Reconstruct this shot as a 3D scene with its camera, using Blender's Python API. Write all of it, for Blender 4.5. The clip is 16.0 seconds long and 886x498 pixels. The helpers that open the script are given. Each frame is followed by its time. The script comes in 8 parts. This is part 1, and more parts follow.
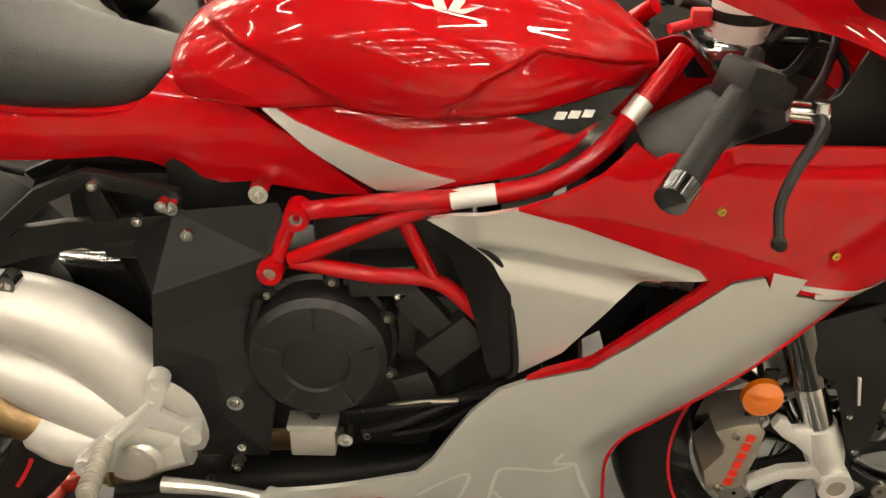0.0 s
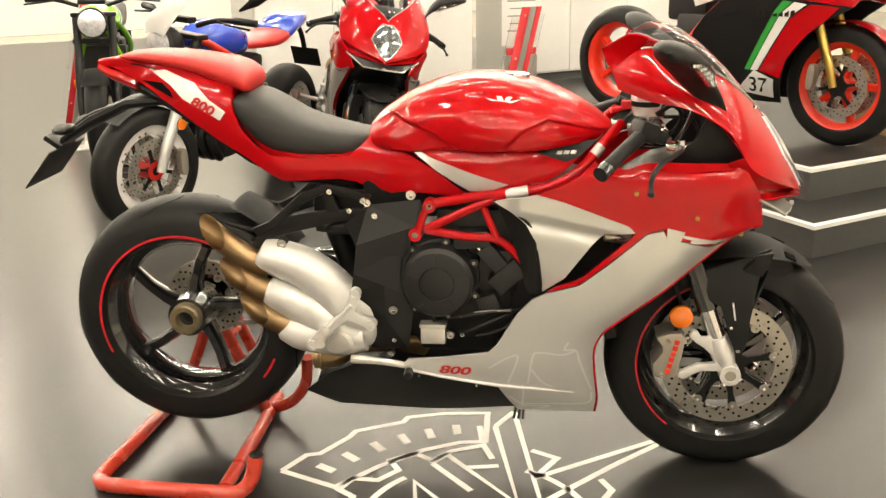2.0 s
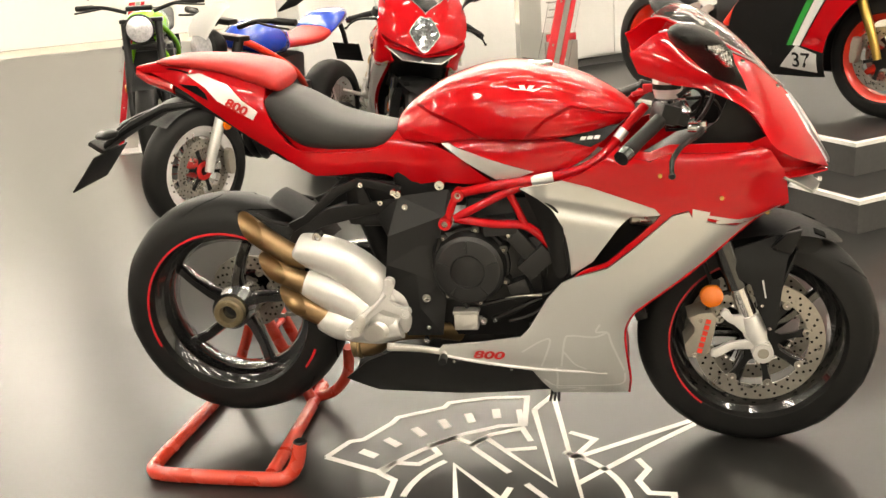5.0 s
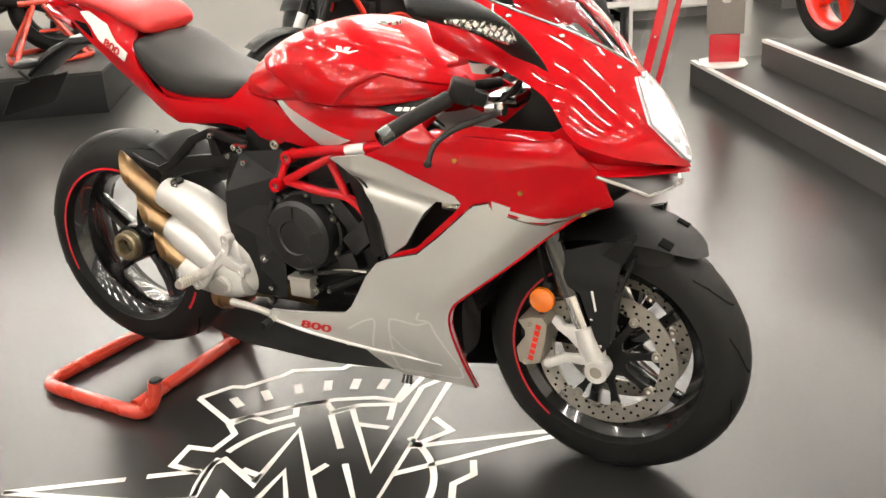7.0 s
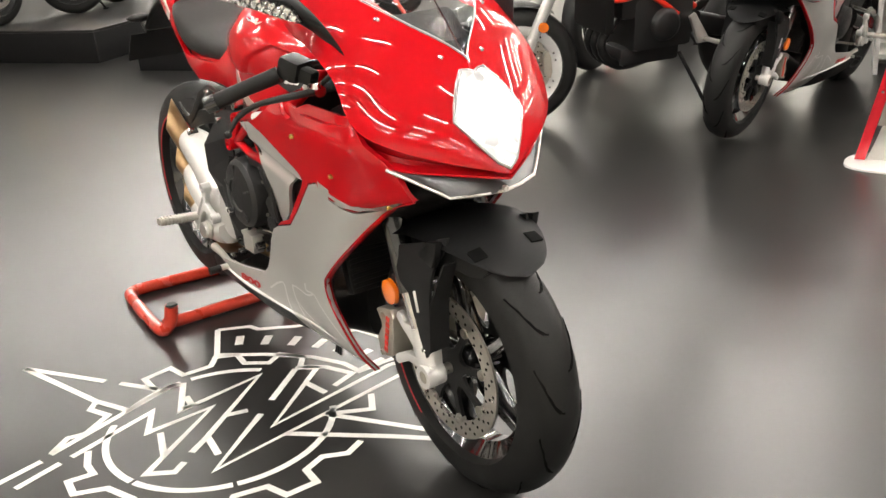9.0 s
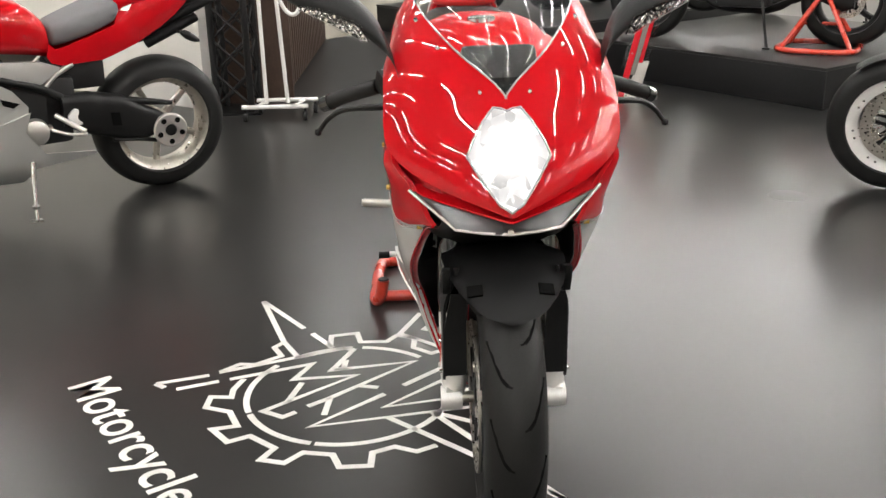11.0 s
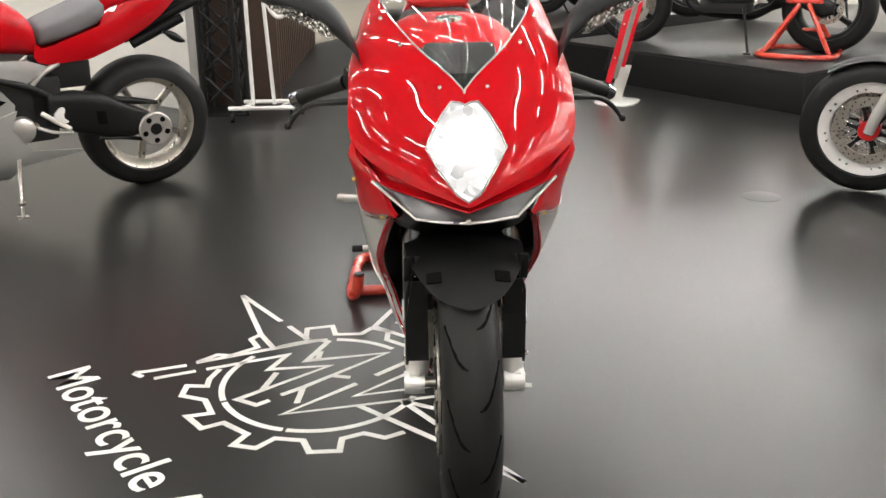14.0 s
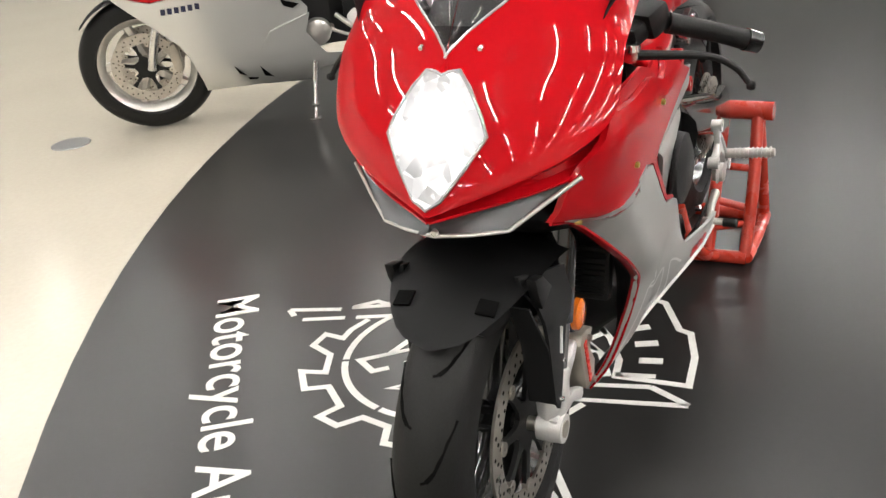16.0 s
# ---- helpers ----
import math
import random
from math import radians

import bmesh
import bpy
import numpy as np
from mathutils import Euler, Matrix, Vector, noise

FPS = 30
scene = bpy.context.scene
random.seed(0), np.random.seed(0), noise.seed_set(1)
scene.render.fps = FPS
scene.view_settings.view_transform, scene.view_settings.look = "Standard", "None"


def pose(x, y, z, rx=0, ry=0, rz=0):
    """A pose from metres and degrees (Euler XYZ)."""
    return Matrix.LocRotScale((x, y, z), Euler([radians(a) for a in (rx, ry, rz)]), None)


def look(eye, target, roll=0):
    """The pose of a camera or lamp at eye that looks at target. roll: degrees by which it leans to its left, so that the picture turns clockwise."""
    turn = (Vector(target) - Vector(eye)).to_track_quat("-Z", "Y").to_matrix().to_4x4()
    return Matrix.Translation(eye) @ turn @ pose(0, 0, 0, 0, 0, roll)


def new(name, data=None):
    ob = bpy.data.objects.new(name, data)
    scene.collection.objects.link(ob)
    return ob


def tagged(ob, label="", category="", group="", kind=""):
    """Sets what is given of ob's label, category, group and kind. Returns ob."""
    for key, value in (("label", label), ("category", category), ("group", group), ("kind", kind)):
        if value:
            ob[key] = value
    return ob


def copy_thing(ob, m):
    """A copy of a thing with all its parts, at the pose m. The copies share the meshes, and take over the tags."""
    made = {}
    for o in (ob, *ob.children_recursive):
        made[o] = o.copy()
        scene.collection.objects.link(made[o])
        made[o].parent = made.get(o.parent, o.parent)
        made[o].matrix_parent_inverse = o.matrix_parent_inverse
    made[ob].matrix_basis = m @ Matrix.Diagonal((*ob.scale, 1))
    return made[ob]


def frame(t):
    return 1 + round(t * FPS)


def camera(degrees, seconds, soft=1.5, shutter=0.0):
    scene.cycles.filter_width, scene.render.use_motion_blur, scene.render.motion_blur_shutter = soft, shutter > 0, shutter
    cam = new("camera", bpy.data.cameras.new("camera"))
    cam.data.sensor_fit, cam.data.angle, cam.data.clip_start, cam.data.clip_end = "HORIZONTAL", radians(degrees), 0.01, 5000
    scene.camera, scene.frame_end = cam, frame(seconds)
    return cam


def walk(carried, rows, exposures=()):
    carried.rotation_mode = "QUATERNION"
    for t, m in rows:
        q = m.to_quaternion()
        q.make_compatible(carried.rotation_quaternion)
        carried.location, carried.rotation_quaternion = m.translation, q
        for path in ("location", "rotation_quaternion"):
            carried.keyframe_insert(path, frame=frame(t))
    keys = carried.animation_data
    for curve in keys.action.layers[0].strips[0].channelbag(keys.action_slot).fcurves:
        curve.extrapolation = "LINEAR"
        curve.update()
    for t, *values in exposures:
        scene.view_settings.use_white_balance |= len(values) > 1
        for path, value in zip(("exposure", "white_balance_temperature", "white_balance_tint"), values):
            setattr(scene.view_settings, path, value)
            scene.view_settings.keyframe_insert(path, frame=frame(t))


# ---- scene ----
cam = camera(48.7, 16.0)
PATH = [
    (0, (0.858, -1.197, 1.248), (0.804, 0.556, 0.288), 0.8),
    (0.5, (0.929, -1.541, 1.259), (0.784, 0.285, 0.458), 1.6),
    (1, (0.986, -1.883, 1.286), (0.748, -0.04, 0.549), 0.2),
    (1.5, (0.973, -2.191, 1.322), (0.683, -0.343, 0.613), -1.9),
    (2, (0.972, -2.383, 1.334), (0.726, -0.494, 0.723), -0.8),
    (2.5, (0.954, -2.436, 1.338), (0.739, -0.542, 0.731), -1.3),
    (3, (0.945, -2.439, 1.339), (0.756, -0.548, 0.717), -0.9),
    (3.5, (0.947, -2.447, 1.339), (0.764, -0.556, 0.716), -0.3),
    (4, (0.948, -2.462, 1.345), (0.747, -0.569, 0.73), -0.8),
    (4.2, (0.956, -2.467, 1.347), (0.743, -0.575, 0.735), -1.1),
    (6.3, (1.615, -2.145, 1.344), (0.844, -0.446, 0.624), -4.9),
    (6.5, (1.767, -2.075, 1.352), (0.944, -0.412, 0.608), -3.9),
    (7, (2.046, -1.882, 1.344), (1.11, -0.278, 0.602), -3.6),
    (7.5, (2.316, -1.679, 1.327), (1.131, -0.211, 0.662), -1.8),
    (8, (2.636, -1.496, 1.305), (1.286, -0.201, 0.598), -0.7),
    (8.2, (2.714, -1.407, 1.288), (1.299, -0.186, 0.575), -2.7),
    (10.3, (3.114, -0.375, 1.264), (1.306, 0.007, 0.499), -1.2),
    (10.5, (3.141, -0.294, 1.273), (1.298, -0.069, 0.53), -2.1),
    (11, (3.208, -0.142, 1.282), (1.325, -0.12, 0.607), -1.3),
    (11.5, (3.247, -0.084, 1.284), (1.358, -0.072, 0.63), -0.7),
    (12, (3.267, -0.061, 1.282), (1.38, -0.059, 0.619), -0.5),
    (12.5, (3.283, -0.055, 1.282), (1.394, -0.059, 0.622), -0.9),
    (13, (3.277, -0.061, 1.282), (1.391, -0.012, 0.618), -0.7),
    (13.5, (3.283, -0.068, 1.288), (1.392, 0.004, 0.641), -1.3),
    (14, (3.293, -0.078, 1.275), (1.407, -0.044, 0.611), -0.9),
    (14.5, (3.256, 0.031, 1.284), (1.406, -0.245, 0.574), -3.4),
    (15, (3.156, 0.263, 1.285), (1.369, -0.19, 0.51), -5.4),
    (15.5, (2.917, 0.434, 1.285), (1.199, -0.221, 0.497), -7.0),
    (16, (2.628, 0.621, 1.273), (1.038, -0.247, 0.426), -6.6),
]
walk(cam, [(t, look(eye, target, roll)) for t, eye, target, roll in PATH], [
    (0.0, -0.30, 7750, 8), (1.5, -0.05, 7750, 8), (4.2, 0.0, 7750, 8), (6.3, 0.05, 6750, 10), (8.2, 0.18, 6750, 10), (10.3, -0.27, 6300, 10), (16.0, -0.28, 6300, 10)])

# ---- world: a closed hall, so the sky only fills cracks ----
world = bpy.data.worlds.new("world")
scene.world = world
world.use_nodes = True
world.node_tree.nodes["Background"].inputs[0].default_value = (0.9, 0.92, 1.0, 1)
world.node_tree.nodes["Background"].inputs[1].default_value = 0.05
LAMP = 133.0         # strength of the ceiling tubes
CEIL = 4.2           # height of the ceiling
TURN = 36.0          # the hall's heading against the motorcycle's

# ---- materials ----


def mat(name, color, rough=0.5, metal=0.0, coat=0.0, var=0.0, scale=8.0, bump=0.0, bscale=60.0, spec=0.5, rvar=0.0):
    """Principled material with colour variation at two scales, roughness variation and fine relief."""
    m = bpy.data.materials.new(name)
    m.use_nodes = True
    nt = m.node_tree
    b = nt.nodes["Principled BSDF"]
    b.inputs["Base Color"].default_value = (*color, 1)
    b.inputs["Roughness"].default_value = rough
    b.inputs["Metallic"].default_value = metal
    b.inputs["Coat Weight"].default_value = coat
    b.inputs["Coat Roughness"].default_value = 0.015
    b.inputs["Specular IOR Level"].default_value = spec
    if var or bump or rvar:
        tc = nt.nodes.new("ShaderNodeTexCoord")
        n1 = nt.nodes.new("ShaderNodeTexNoise")
        n1.inputs["Scale"].default_value = scale
        n1.inputs["Detail"].default_value = 6
        nt.links.new(tc.outputs["Object"], n1.inputs["Vector"])
        n2 = nt.nodes.new("ShaderNodeTexNoise")
        n2.inputs["Scale"].default_value = bscale
        n2.inputs["Detail"].default_value = 3
        nt.links.new(tc.outputs["Object"], n2.inputs["Vector"])
        if var:
            mix = nt.nodes.new("ShaderNodeMath")
            mix.operation = "ADD"
            nt.links.new(n1.outputs["Fac"], mix.inputs[0])
            nt.links.new(n2.outputs["Fac"], mix.inputs[1])
            r = nt.nodes.new("ShaderNodeMapRange")
            r.inputs["From Min"].default_value, r.inputs["From Max"].default_value = 0.6, 1.4
            r.inputs["To Min"].default_value, r.inputs["To Max"].default_value = 1 - var, 1 + var
            nt.links.new(mix.outputs[0], r.inputs["Value"])
            mul = nt.nodes.new("ShaderNodeVectorMath")
            mul.operation = "SCALE"
            mul.inputs[0].default_value = color
            nt.links.new(r.outputs[0], mul.inputs["Scale"])
            nt.links.new(mul.outputs[0], b.inputs["Base Color"])
        if rvar:
            r = nt.nodes.new("ShaderNodeMapRange")
            r.inputs["From Min"].default_value, r.inputs["From Max"].default_value = 0.3, 0.7
            r.inputs["To Min"].default_value, r.inputs["To Max"].default_value = max(0.02, rough - rvar), rough + rvar
            nt.links.new(n1.outputs["Fac"], r.inputs["Value"])
            nt.links.new(r.outputs[0], b.inputs["Roughness"])
        if bump:
            bp = nt.nodes.new("ShaderNodeBump")
            bp.inputs["Strength"].default_value = bump
            bp.inputs["Distance"].default_value = 0.002
            nt.links.new(n2.outputs["Fac"], bp.inputs["Height"])
            nt.links.new(bp.outputs[0], b.inputs["Normal"])
    return m


def glow(name, color, strength):
    m = bpy.data.materials.new(name)
    m.use_nodes = True
    b = m.node_tree.nodes["Principled BSDF"]
    b.inputs["Base Color"].default_value = (*color, 1)
    b.inputs["Emission Color"].default_value = (*color, 1)
    b.inputs["Emission Strength"].default_value = strength
    return m


def glass(name, color=(1, 1, 1), rough=0.02, ior=1.45):
    m = bpy.data.materials.new(name)
    m.use_nodes = True
    b = m.node_tree.nodes["Principled BSDF"]
    b.inputs["Base Color"].default_value = (*color, 1)
    b.inputs["Roughness"].default_value = rough
    b.inputs["IOR"].default_value = ior
    b.inputs["Transmission Weight"].default_value = 1.0
    return m


RED = mat("red_paint", (0.42, 0.003, 0.007), 0.4, 0.0, 0.7, var=0.03, scale=3, spec=0.02)
SILVER = mat("silver_paint", (0.63, 0.63, 0.605), 0.34, 0.6, 0.7, var=0.05, scale=2.5, bscale=900)
SILVER_DARK = mat("grey_silver_paint", (0.42, 0.42, 0.41), 0.3, 0.7, 0.6, var=0.05, bscale=900)
WHITE = mat("white_paint", (0.70, 0.69, 0.67), 0.3, 0.0, 0.6, var=0.03)
BLACK = mat("black_plastic", (0.007, 0.007, 0.007), 0.42, bump=0.15, bscale=700, var=0.2, spec=0.25)
GREY = mat("grey_plastic", (0.010, 0.0102, 0.0105), 0.5, bump=0.2, bscale=600, var=0.15, spec=0.22)
GLOSS = mat("gloss_black", (0.008, 0.008, 0.008), 0.12, coat=1.0, rvar=0.04)
CASE = mat("engine_case", (0.010, 0.010, 0.0102), 0.42, bump=0.3, bscale=450, var=0.25, spec=0.45)
RUBBER = mat("tyre_rubber", (0.0095, 0.0095, 0.0092), 0.52, bump=0.25, bscale=350, var=0.3, scale=14, spec=0.24, rvar=0.08)
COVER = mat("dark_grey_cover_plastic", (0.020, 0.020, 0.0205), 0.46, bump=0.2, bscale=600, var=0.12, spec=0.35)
# flat black painted for the shade inside grooves, drilled holes, vents and seams
GAP_SHADE = mat("gap_shade_black", (0.003, 0.003, 0.003), 0.8, spec=0.05, var=0.1)
SPOILER = mat("spoiler_grey", (0.11, 0.11, 0.112), 0.30, 0.6, bump=0.1, bscale=500)
CANS = mat("satin_silver_shell", (0.60, 0.59, 0.565), 0.38, 0.35, var=0.05, scale=5, rvar=0.06)
CHROME = mat("polished_metal", (0.72, 0.71, 0.69), 0.16, 1.0, var=0.06, rvar=0.05)
ALU = mat("cast_aluminium", (0.66, 0.64, 0.60), 0.38, 0.85, bump=0.25, bscale=350, var=0.1, rvar=0.08)
CAST = mat("bright_silver_casting", (0.74, 0.73, 0.71), 0.34, 0.5, bump=0.2, bscale=350, var=0.06, rvar=0.06)
STEEL = mat("brushed_disc_steel", (0.50, 0.47, 0.42), 0.34, 0.95, var=0.12, scale=30, rvar=0.1)
BRONZE = mat("heat_tinted_bronze", (0.42, 0.285, 0.15), 0.36, 0.9, var=0.10, scale=8)
NUT = mat("worn_bronze_nut", (0.22, 0.18, 0.11), 0.42, 0.7, var=0.15, scale=30)
ARTLINE = mat("pale_silver_line", (0.74, 0.74, 0.72), 0.4, 0.3)
GOLD = mat("gold_anodised", (0.55, 0.38, 0.10), 0.3, 0.9)
PEWTER = mat("warm_grey_caliper", (0.42, 0.39, 0.33), 0.4, 0.7, var=0.1)
LEATHER = mat("seat_leather", (0.022, 0.022, 0.021), 0.55, bump=0.5, bscale=500, var=0.2, spec=0.35)
REDSEAT = mat("red_seat_vinyl", (0.50, 0.018, 0.016), 0.45, bump=0.4, bscale=450, var=0.08)
REDLINE = mat("red_line", (0.55, 0.01, 0.02), 0.4)
ORANGE = mat("orange_lens", (0.75, 0.16, 0.005), 0.15, coat=1.0, spec=0.8)
STANDRED = mat("stand_red_enamel", (0.50, 0.045, 0.025), 0.28, coat=0.5, var=0.12, scale=9, rvar=0.08)
NAVY = mat("navy_lettering", (0.012, 0.016, 0.05), 0.4)
SEATGREY = mat("grey_suede", (0.13, 0.13, 0.135), 0.7, bump=0.4, bscale=400, var=0.12)
BLUE = mat("blue_paint", (0.01, 0.06, 0.5), 0.2, coat=1.0)
GREEN = mat("green_paint", (0.18, 0.5, 0.02), 0.25, coat=1.0)
DGREEN = mat("flag_green", (0.02, 0.30, 0.05), 0.3, coat=0.6)
ORED = mat("wheel_red", (0.72, 0.03, 0.012), 0.3, coat=0.4)
TEXTRED = mat("lettering_red", (0.5, 0.015, 0.015), 0.4)
LINEMAT = mat("white_floor_tape", (0.75, 0.74, 0.71), 0.45, var=0.06, scale=30)
GLASS = glass("clear_screen")
SMOKE = glass("clear_lens", (0.95, 0.95, 0.95), 0.05)
HEADLIGHT = glow("lit_headlight", (1.0, 0.97, 0.95), 9.0)
_nt = HEADLIGHT.node_tree
_tc, _vo, _rm = _nt.nodes.new("ShaderNodeTexCoord"), _nt.nodes.new("ShaderNodeTexVoronoi"), _nt.nodes.new("ShaderNodeMapRange")
_vo.inputs["Scale"].default_value = 42
_rm.inputs["From Min"].default_value, _rm.inputs["From Max"].default_value = 0.1, 0.8
_rm.inputs["To Min"].default_value, _rm.inputs["To Max"].default_value = 0.25, 0.95
_ds, _hot, _mu = _nt.nodes.new("ShaderNodeVectorMath"), _nt.nodes.new("ShaderNodeMapRange"), _nt.nodes.new("ShaderNodeMath")
_ds.operation, _mu.operation = "DISTANCE", "ADD"
_ds.inputs[1].default_value = (1.485, 0.0, 0.845)
_hot.interpolation_type = "SMOOTHSTEP"
_hot.inputs["From Min"].default_value, _hot.inputs["From Max"].default_value = 0.075, 0.02
_hot.inputs["To Min"].default_value, _hot.inputs["To Max"].default_value = 0.0, 0.7
_nt.nodes["Principled BSDF"].inputs["Base Color"].default_value = (0.25, 0.25, 0.25, 1)
_nt.nodes["Principled BSDF"].inputs["Roughness"].default_value = 0.12
_nt.nodes["Principled BSDF"].inputs["Coat Weight"].default_value = 1.0
_nt.links.new(_tc.outputs["Object"], _vo.inputs["Vector"])
_nt.links.new(_tc.outputs["Object"], _ds.inputs[0])
_nt.links.new(_ds.outputs["Value"], _hot.inputs["Value"])
_nt.links.new(_vo.outputs["Color"], _rm.inputs["Value"])
_nt.links.new(_rm.outputs[0], _mu.inputs[0])
_nt.links.new(_hot.outputs[0], _mu.inputs[1])
_nt.links.new(_mu.outputs[0], _nt.nodes["Principled BSDF"].inputs["Emission Strength"])
REFLECTOR = mat("clear_lamp_reflector", (0.75, 0.76, 0.78), 0.25, 0.5, 1.0, var=0.35, scale=40, bscale=90)
BRIGHT = mat("reflector_bowl", (0.85, 0.85, 0.85), 0.12, 1.0)

# ---- mesh helpers ----


def link_mesh(name, bm, material, smooth=35):
    bmesh.ops.recalc_face_normals(bm, faces=bm.faces)
    me = bpy.data.meshes.new(name)
    bm.to_mesh(me)
    bm.free()
    if smooth:
        me.shade_smooth()
        me.set_sharp_from_angle(angle=radians(smooth))
    for m in (material if isinstance(material, (list, tuple)) else [material]):
        me.materials.append(m)
    return new(name, me)


def part(name, bm, material, parent, label="", smooth=35):
    ob = link_mesh(name, bm, material, smooth)
    ob.parent = parent
    if label:
        ob["label"] = label
    return ob


def thing(name, label, category, m=None, group="", kind=""):
    ob = new(name)
    ob.empty_display_size = 0.1
    if m is not None:
        ob.matrix_world = m
    return tagged(ob, label, category, group, kind)


def catmull(pts, n):
    """n points along a smooth curve through pts."""
    P = [Vector(p) for p in pts]
    P = [P[0] * 2 - P[1]] + P + [P[-1] * 2 - P[-2]]
    out, segs = [], len(P) - 3
    for i in range(n):
        u = i / (n - 1) * segs
        k = min(int(u), segs - 1)
        u -= k
        a, b, c, d = P[k:k + 4]
        out.append(0.5 * (2 * b + (c - a) * u + (2 * a - 5 * b + 4 * c - d) * u * u + (3 * b - a - 3 * c + d) * u ** 3))
    return out


def curve1(x, xs, ys):
    """Smooth interpolation of a table."""
    if x <= xs[0]:
        return ys[0]
    if x >= xs[-1]:
        return ys[-1]
    k = max(i for i in range(len(xs) - 1) if xs[i] <= x)
    h = xs[k + 1] - xs[k]

    def slope(i):
        a, b = max(i - 1, 0), min(i + 1, len(xs) - 1)
        return (ys[b] - ys[a]) / (xs[b] - xs[a])
    u = (x - xs[k]) / h
    m0, m1 = slope(k) * h, slope(k + 1) * h
    return ((2 * u ** 3 - 3 * u * u + 1) * ys[k] + (u ** 3 - 2 * u * u + u) * m0
            + (3 * u * u - 2 * u ** 3) * ys[k + 1] + (u ** 3 - u * u) * m1)


def rings(bm, rs, close=True, caps=True):
    """Skin a row of rings of equal length."""
    vs = [[bm.verts.new(p) for p in r] for r in rs]
    n = len(vs[0])
    for a, b in zip(vs, vs[1:]):
        for i in range(n if close else n - 1):
            j = (i + 1) % n
            try:
                bm.faces.new((a[i], a[j], b[j], b[i]))
            except ValueError:
                pass
    if caps and close:
        bm.faces.new(vs[0][::-1])
        bm.faces.new(vs[-1])
    return vs


def tube(bm, pts, r, seg=10, n=0, caps=True, closed=False):
    """A round bar along a smooth line; r may be a list."""
    P = catmull(pts, n) if n else [Vector(p) for p in pts]
    R = r if isinstance(r, (list, tuple)) else [r] * len(P)
    if len(R) != len(P):
        R = [float(v) for v in np.interp(np.linspace(0, 1, len(P)), np.linspace(0, 1, len(R)), R)]
    rs, up = [], None
    for i, p in enumerate(P):
        if closed:
            d = (P[(i + 1) % len(P)] - P[i - 1]).normalized()
        else:
            d = (P[min(i + 1, len(P) - 1)] - P[max(i - 1, 0)]).normalized()
        if up is None:
            up = d.orthogonal().normalized()
        else:
            up = (up - d * up.dot(d)).normalized()
        side = d.cross(up)
        rs.append([p + (up * math.cos(a) + side * math.sin(a)) * R[i] for a in (2 * math.pi * k / seg for k in range(seg))])
    if closed:
        rs.append(rs[0])
        rings(bm, rs, True, False)
        bmesh.ops.remove_doubles(bm, verts=bm.verts, dist=1e-6)
    else:
        rings(bm, rs, True, caps)


def rod(bm, a, b, r0, r1=None, seg=12):
    tube(bm, [a, b], [r0, r0 if r1 is None else r1], seg)


def lathe(bm, profile, c, axis="y", seg=40, a0=0.0, a1=360.0, closed_profile=False):
    """Turn (radius, along) pairs round an axis through c."""
    c = Vector(c)
    full = abs(a1 - a0) > 359.9
    n = seg if full else seg + 1
    rs = []
    for k in range(n):
        a = radians(a0 + (a1 - a0) * k / seg)
        row = []
        for r, h in profile:
            u, v = r * math.cos(a), r * math.sin(a)
            row.append(c + Vector({"y": (u, h, v), "z": (u, v, h), "x": (h, u, v)}[axis]))
        rs.append(row)
    if full:
        rs.append(rs[0])
    vs = [[bm.verts.new(p) for p in r] for r in rs]
    m = len(profile)
    for A, B in zip(vs, vs[1:]):
        for i in range(m if closed_profile else m - 1):
            j = (i + 1) % m
            bm.faces.new((A[i], A[j], B[j], B[i]))
    if not full and closed_profile:
        bm.faces.new(vs[0])
        bm.faces.new(vs[-1][::-1])
    bmesh.ops.remove_doubles(bm, verts=bm.verts, dist=1e-6)


def box(bm, c, s, m=None, bevel=0.0):
    """A box with its centre and size, bevelled."""
    t = bmesh.new()
    bmesh.ops.create_cube(t, size=1)
    bmesh.ops.scale(t, vec=s, verts=t.verts)
    if bevel:
        bmesh.ops.bevel(t, geom=t.edges[:], offset=bevel, segments=2, affect="EDGES", profile=0.6)
    bmesh.ops.translate(t, vec=c, verts=t.verts)
    if m is not None:
        bmesh.ops.transform(t, matrix=m, verts=t.verts)
    join(bm, t)


def join(bm, t):
    me = bpy.data.meshes.new("tmp")
    t.to_mesh(me)
    t.free()
    bm.from_mesh(me)
    bpy.data.meshes.remove(me)


def chaikin(o, k=1):
    for _ in range(k):
        r = []
        for a, b in zip(o, o[1:] + o[:1]):
            r += [(a[0] * .78 + b[0] * .22, a[1] * .78 + b[1] * .22), (a[0] * .22 + b[0] * .78, a[1] * .22 + b[1] * .78)]
        o = r
    return o


def inside(p, o):
    c = False
    for (ax, ay), (bx, by) in zip(o, o[1:] + o[:1]):
        if (ay > p[1]) != (by > p[1]) and p[0] < (bx - ax) * (p[1] - ay) / (by - ay) + ax:
            c = not c
    return c


from mathutils import geometry


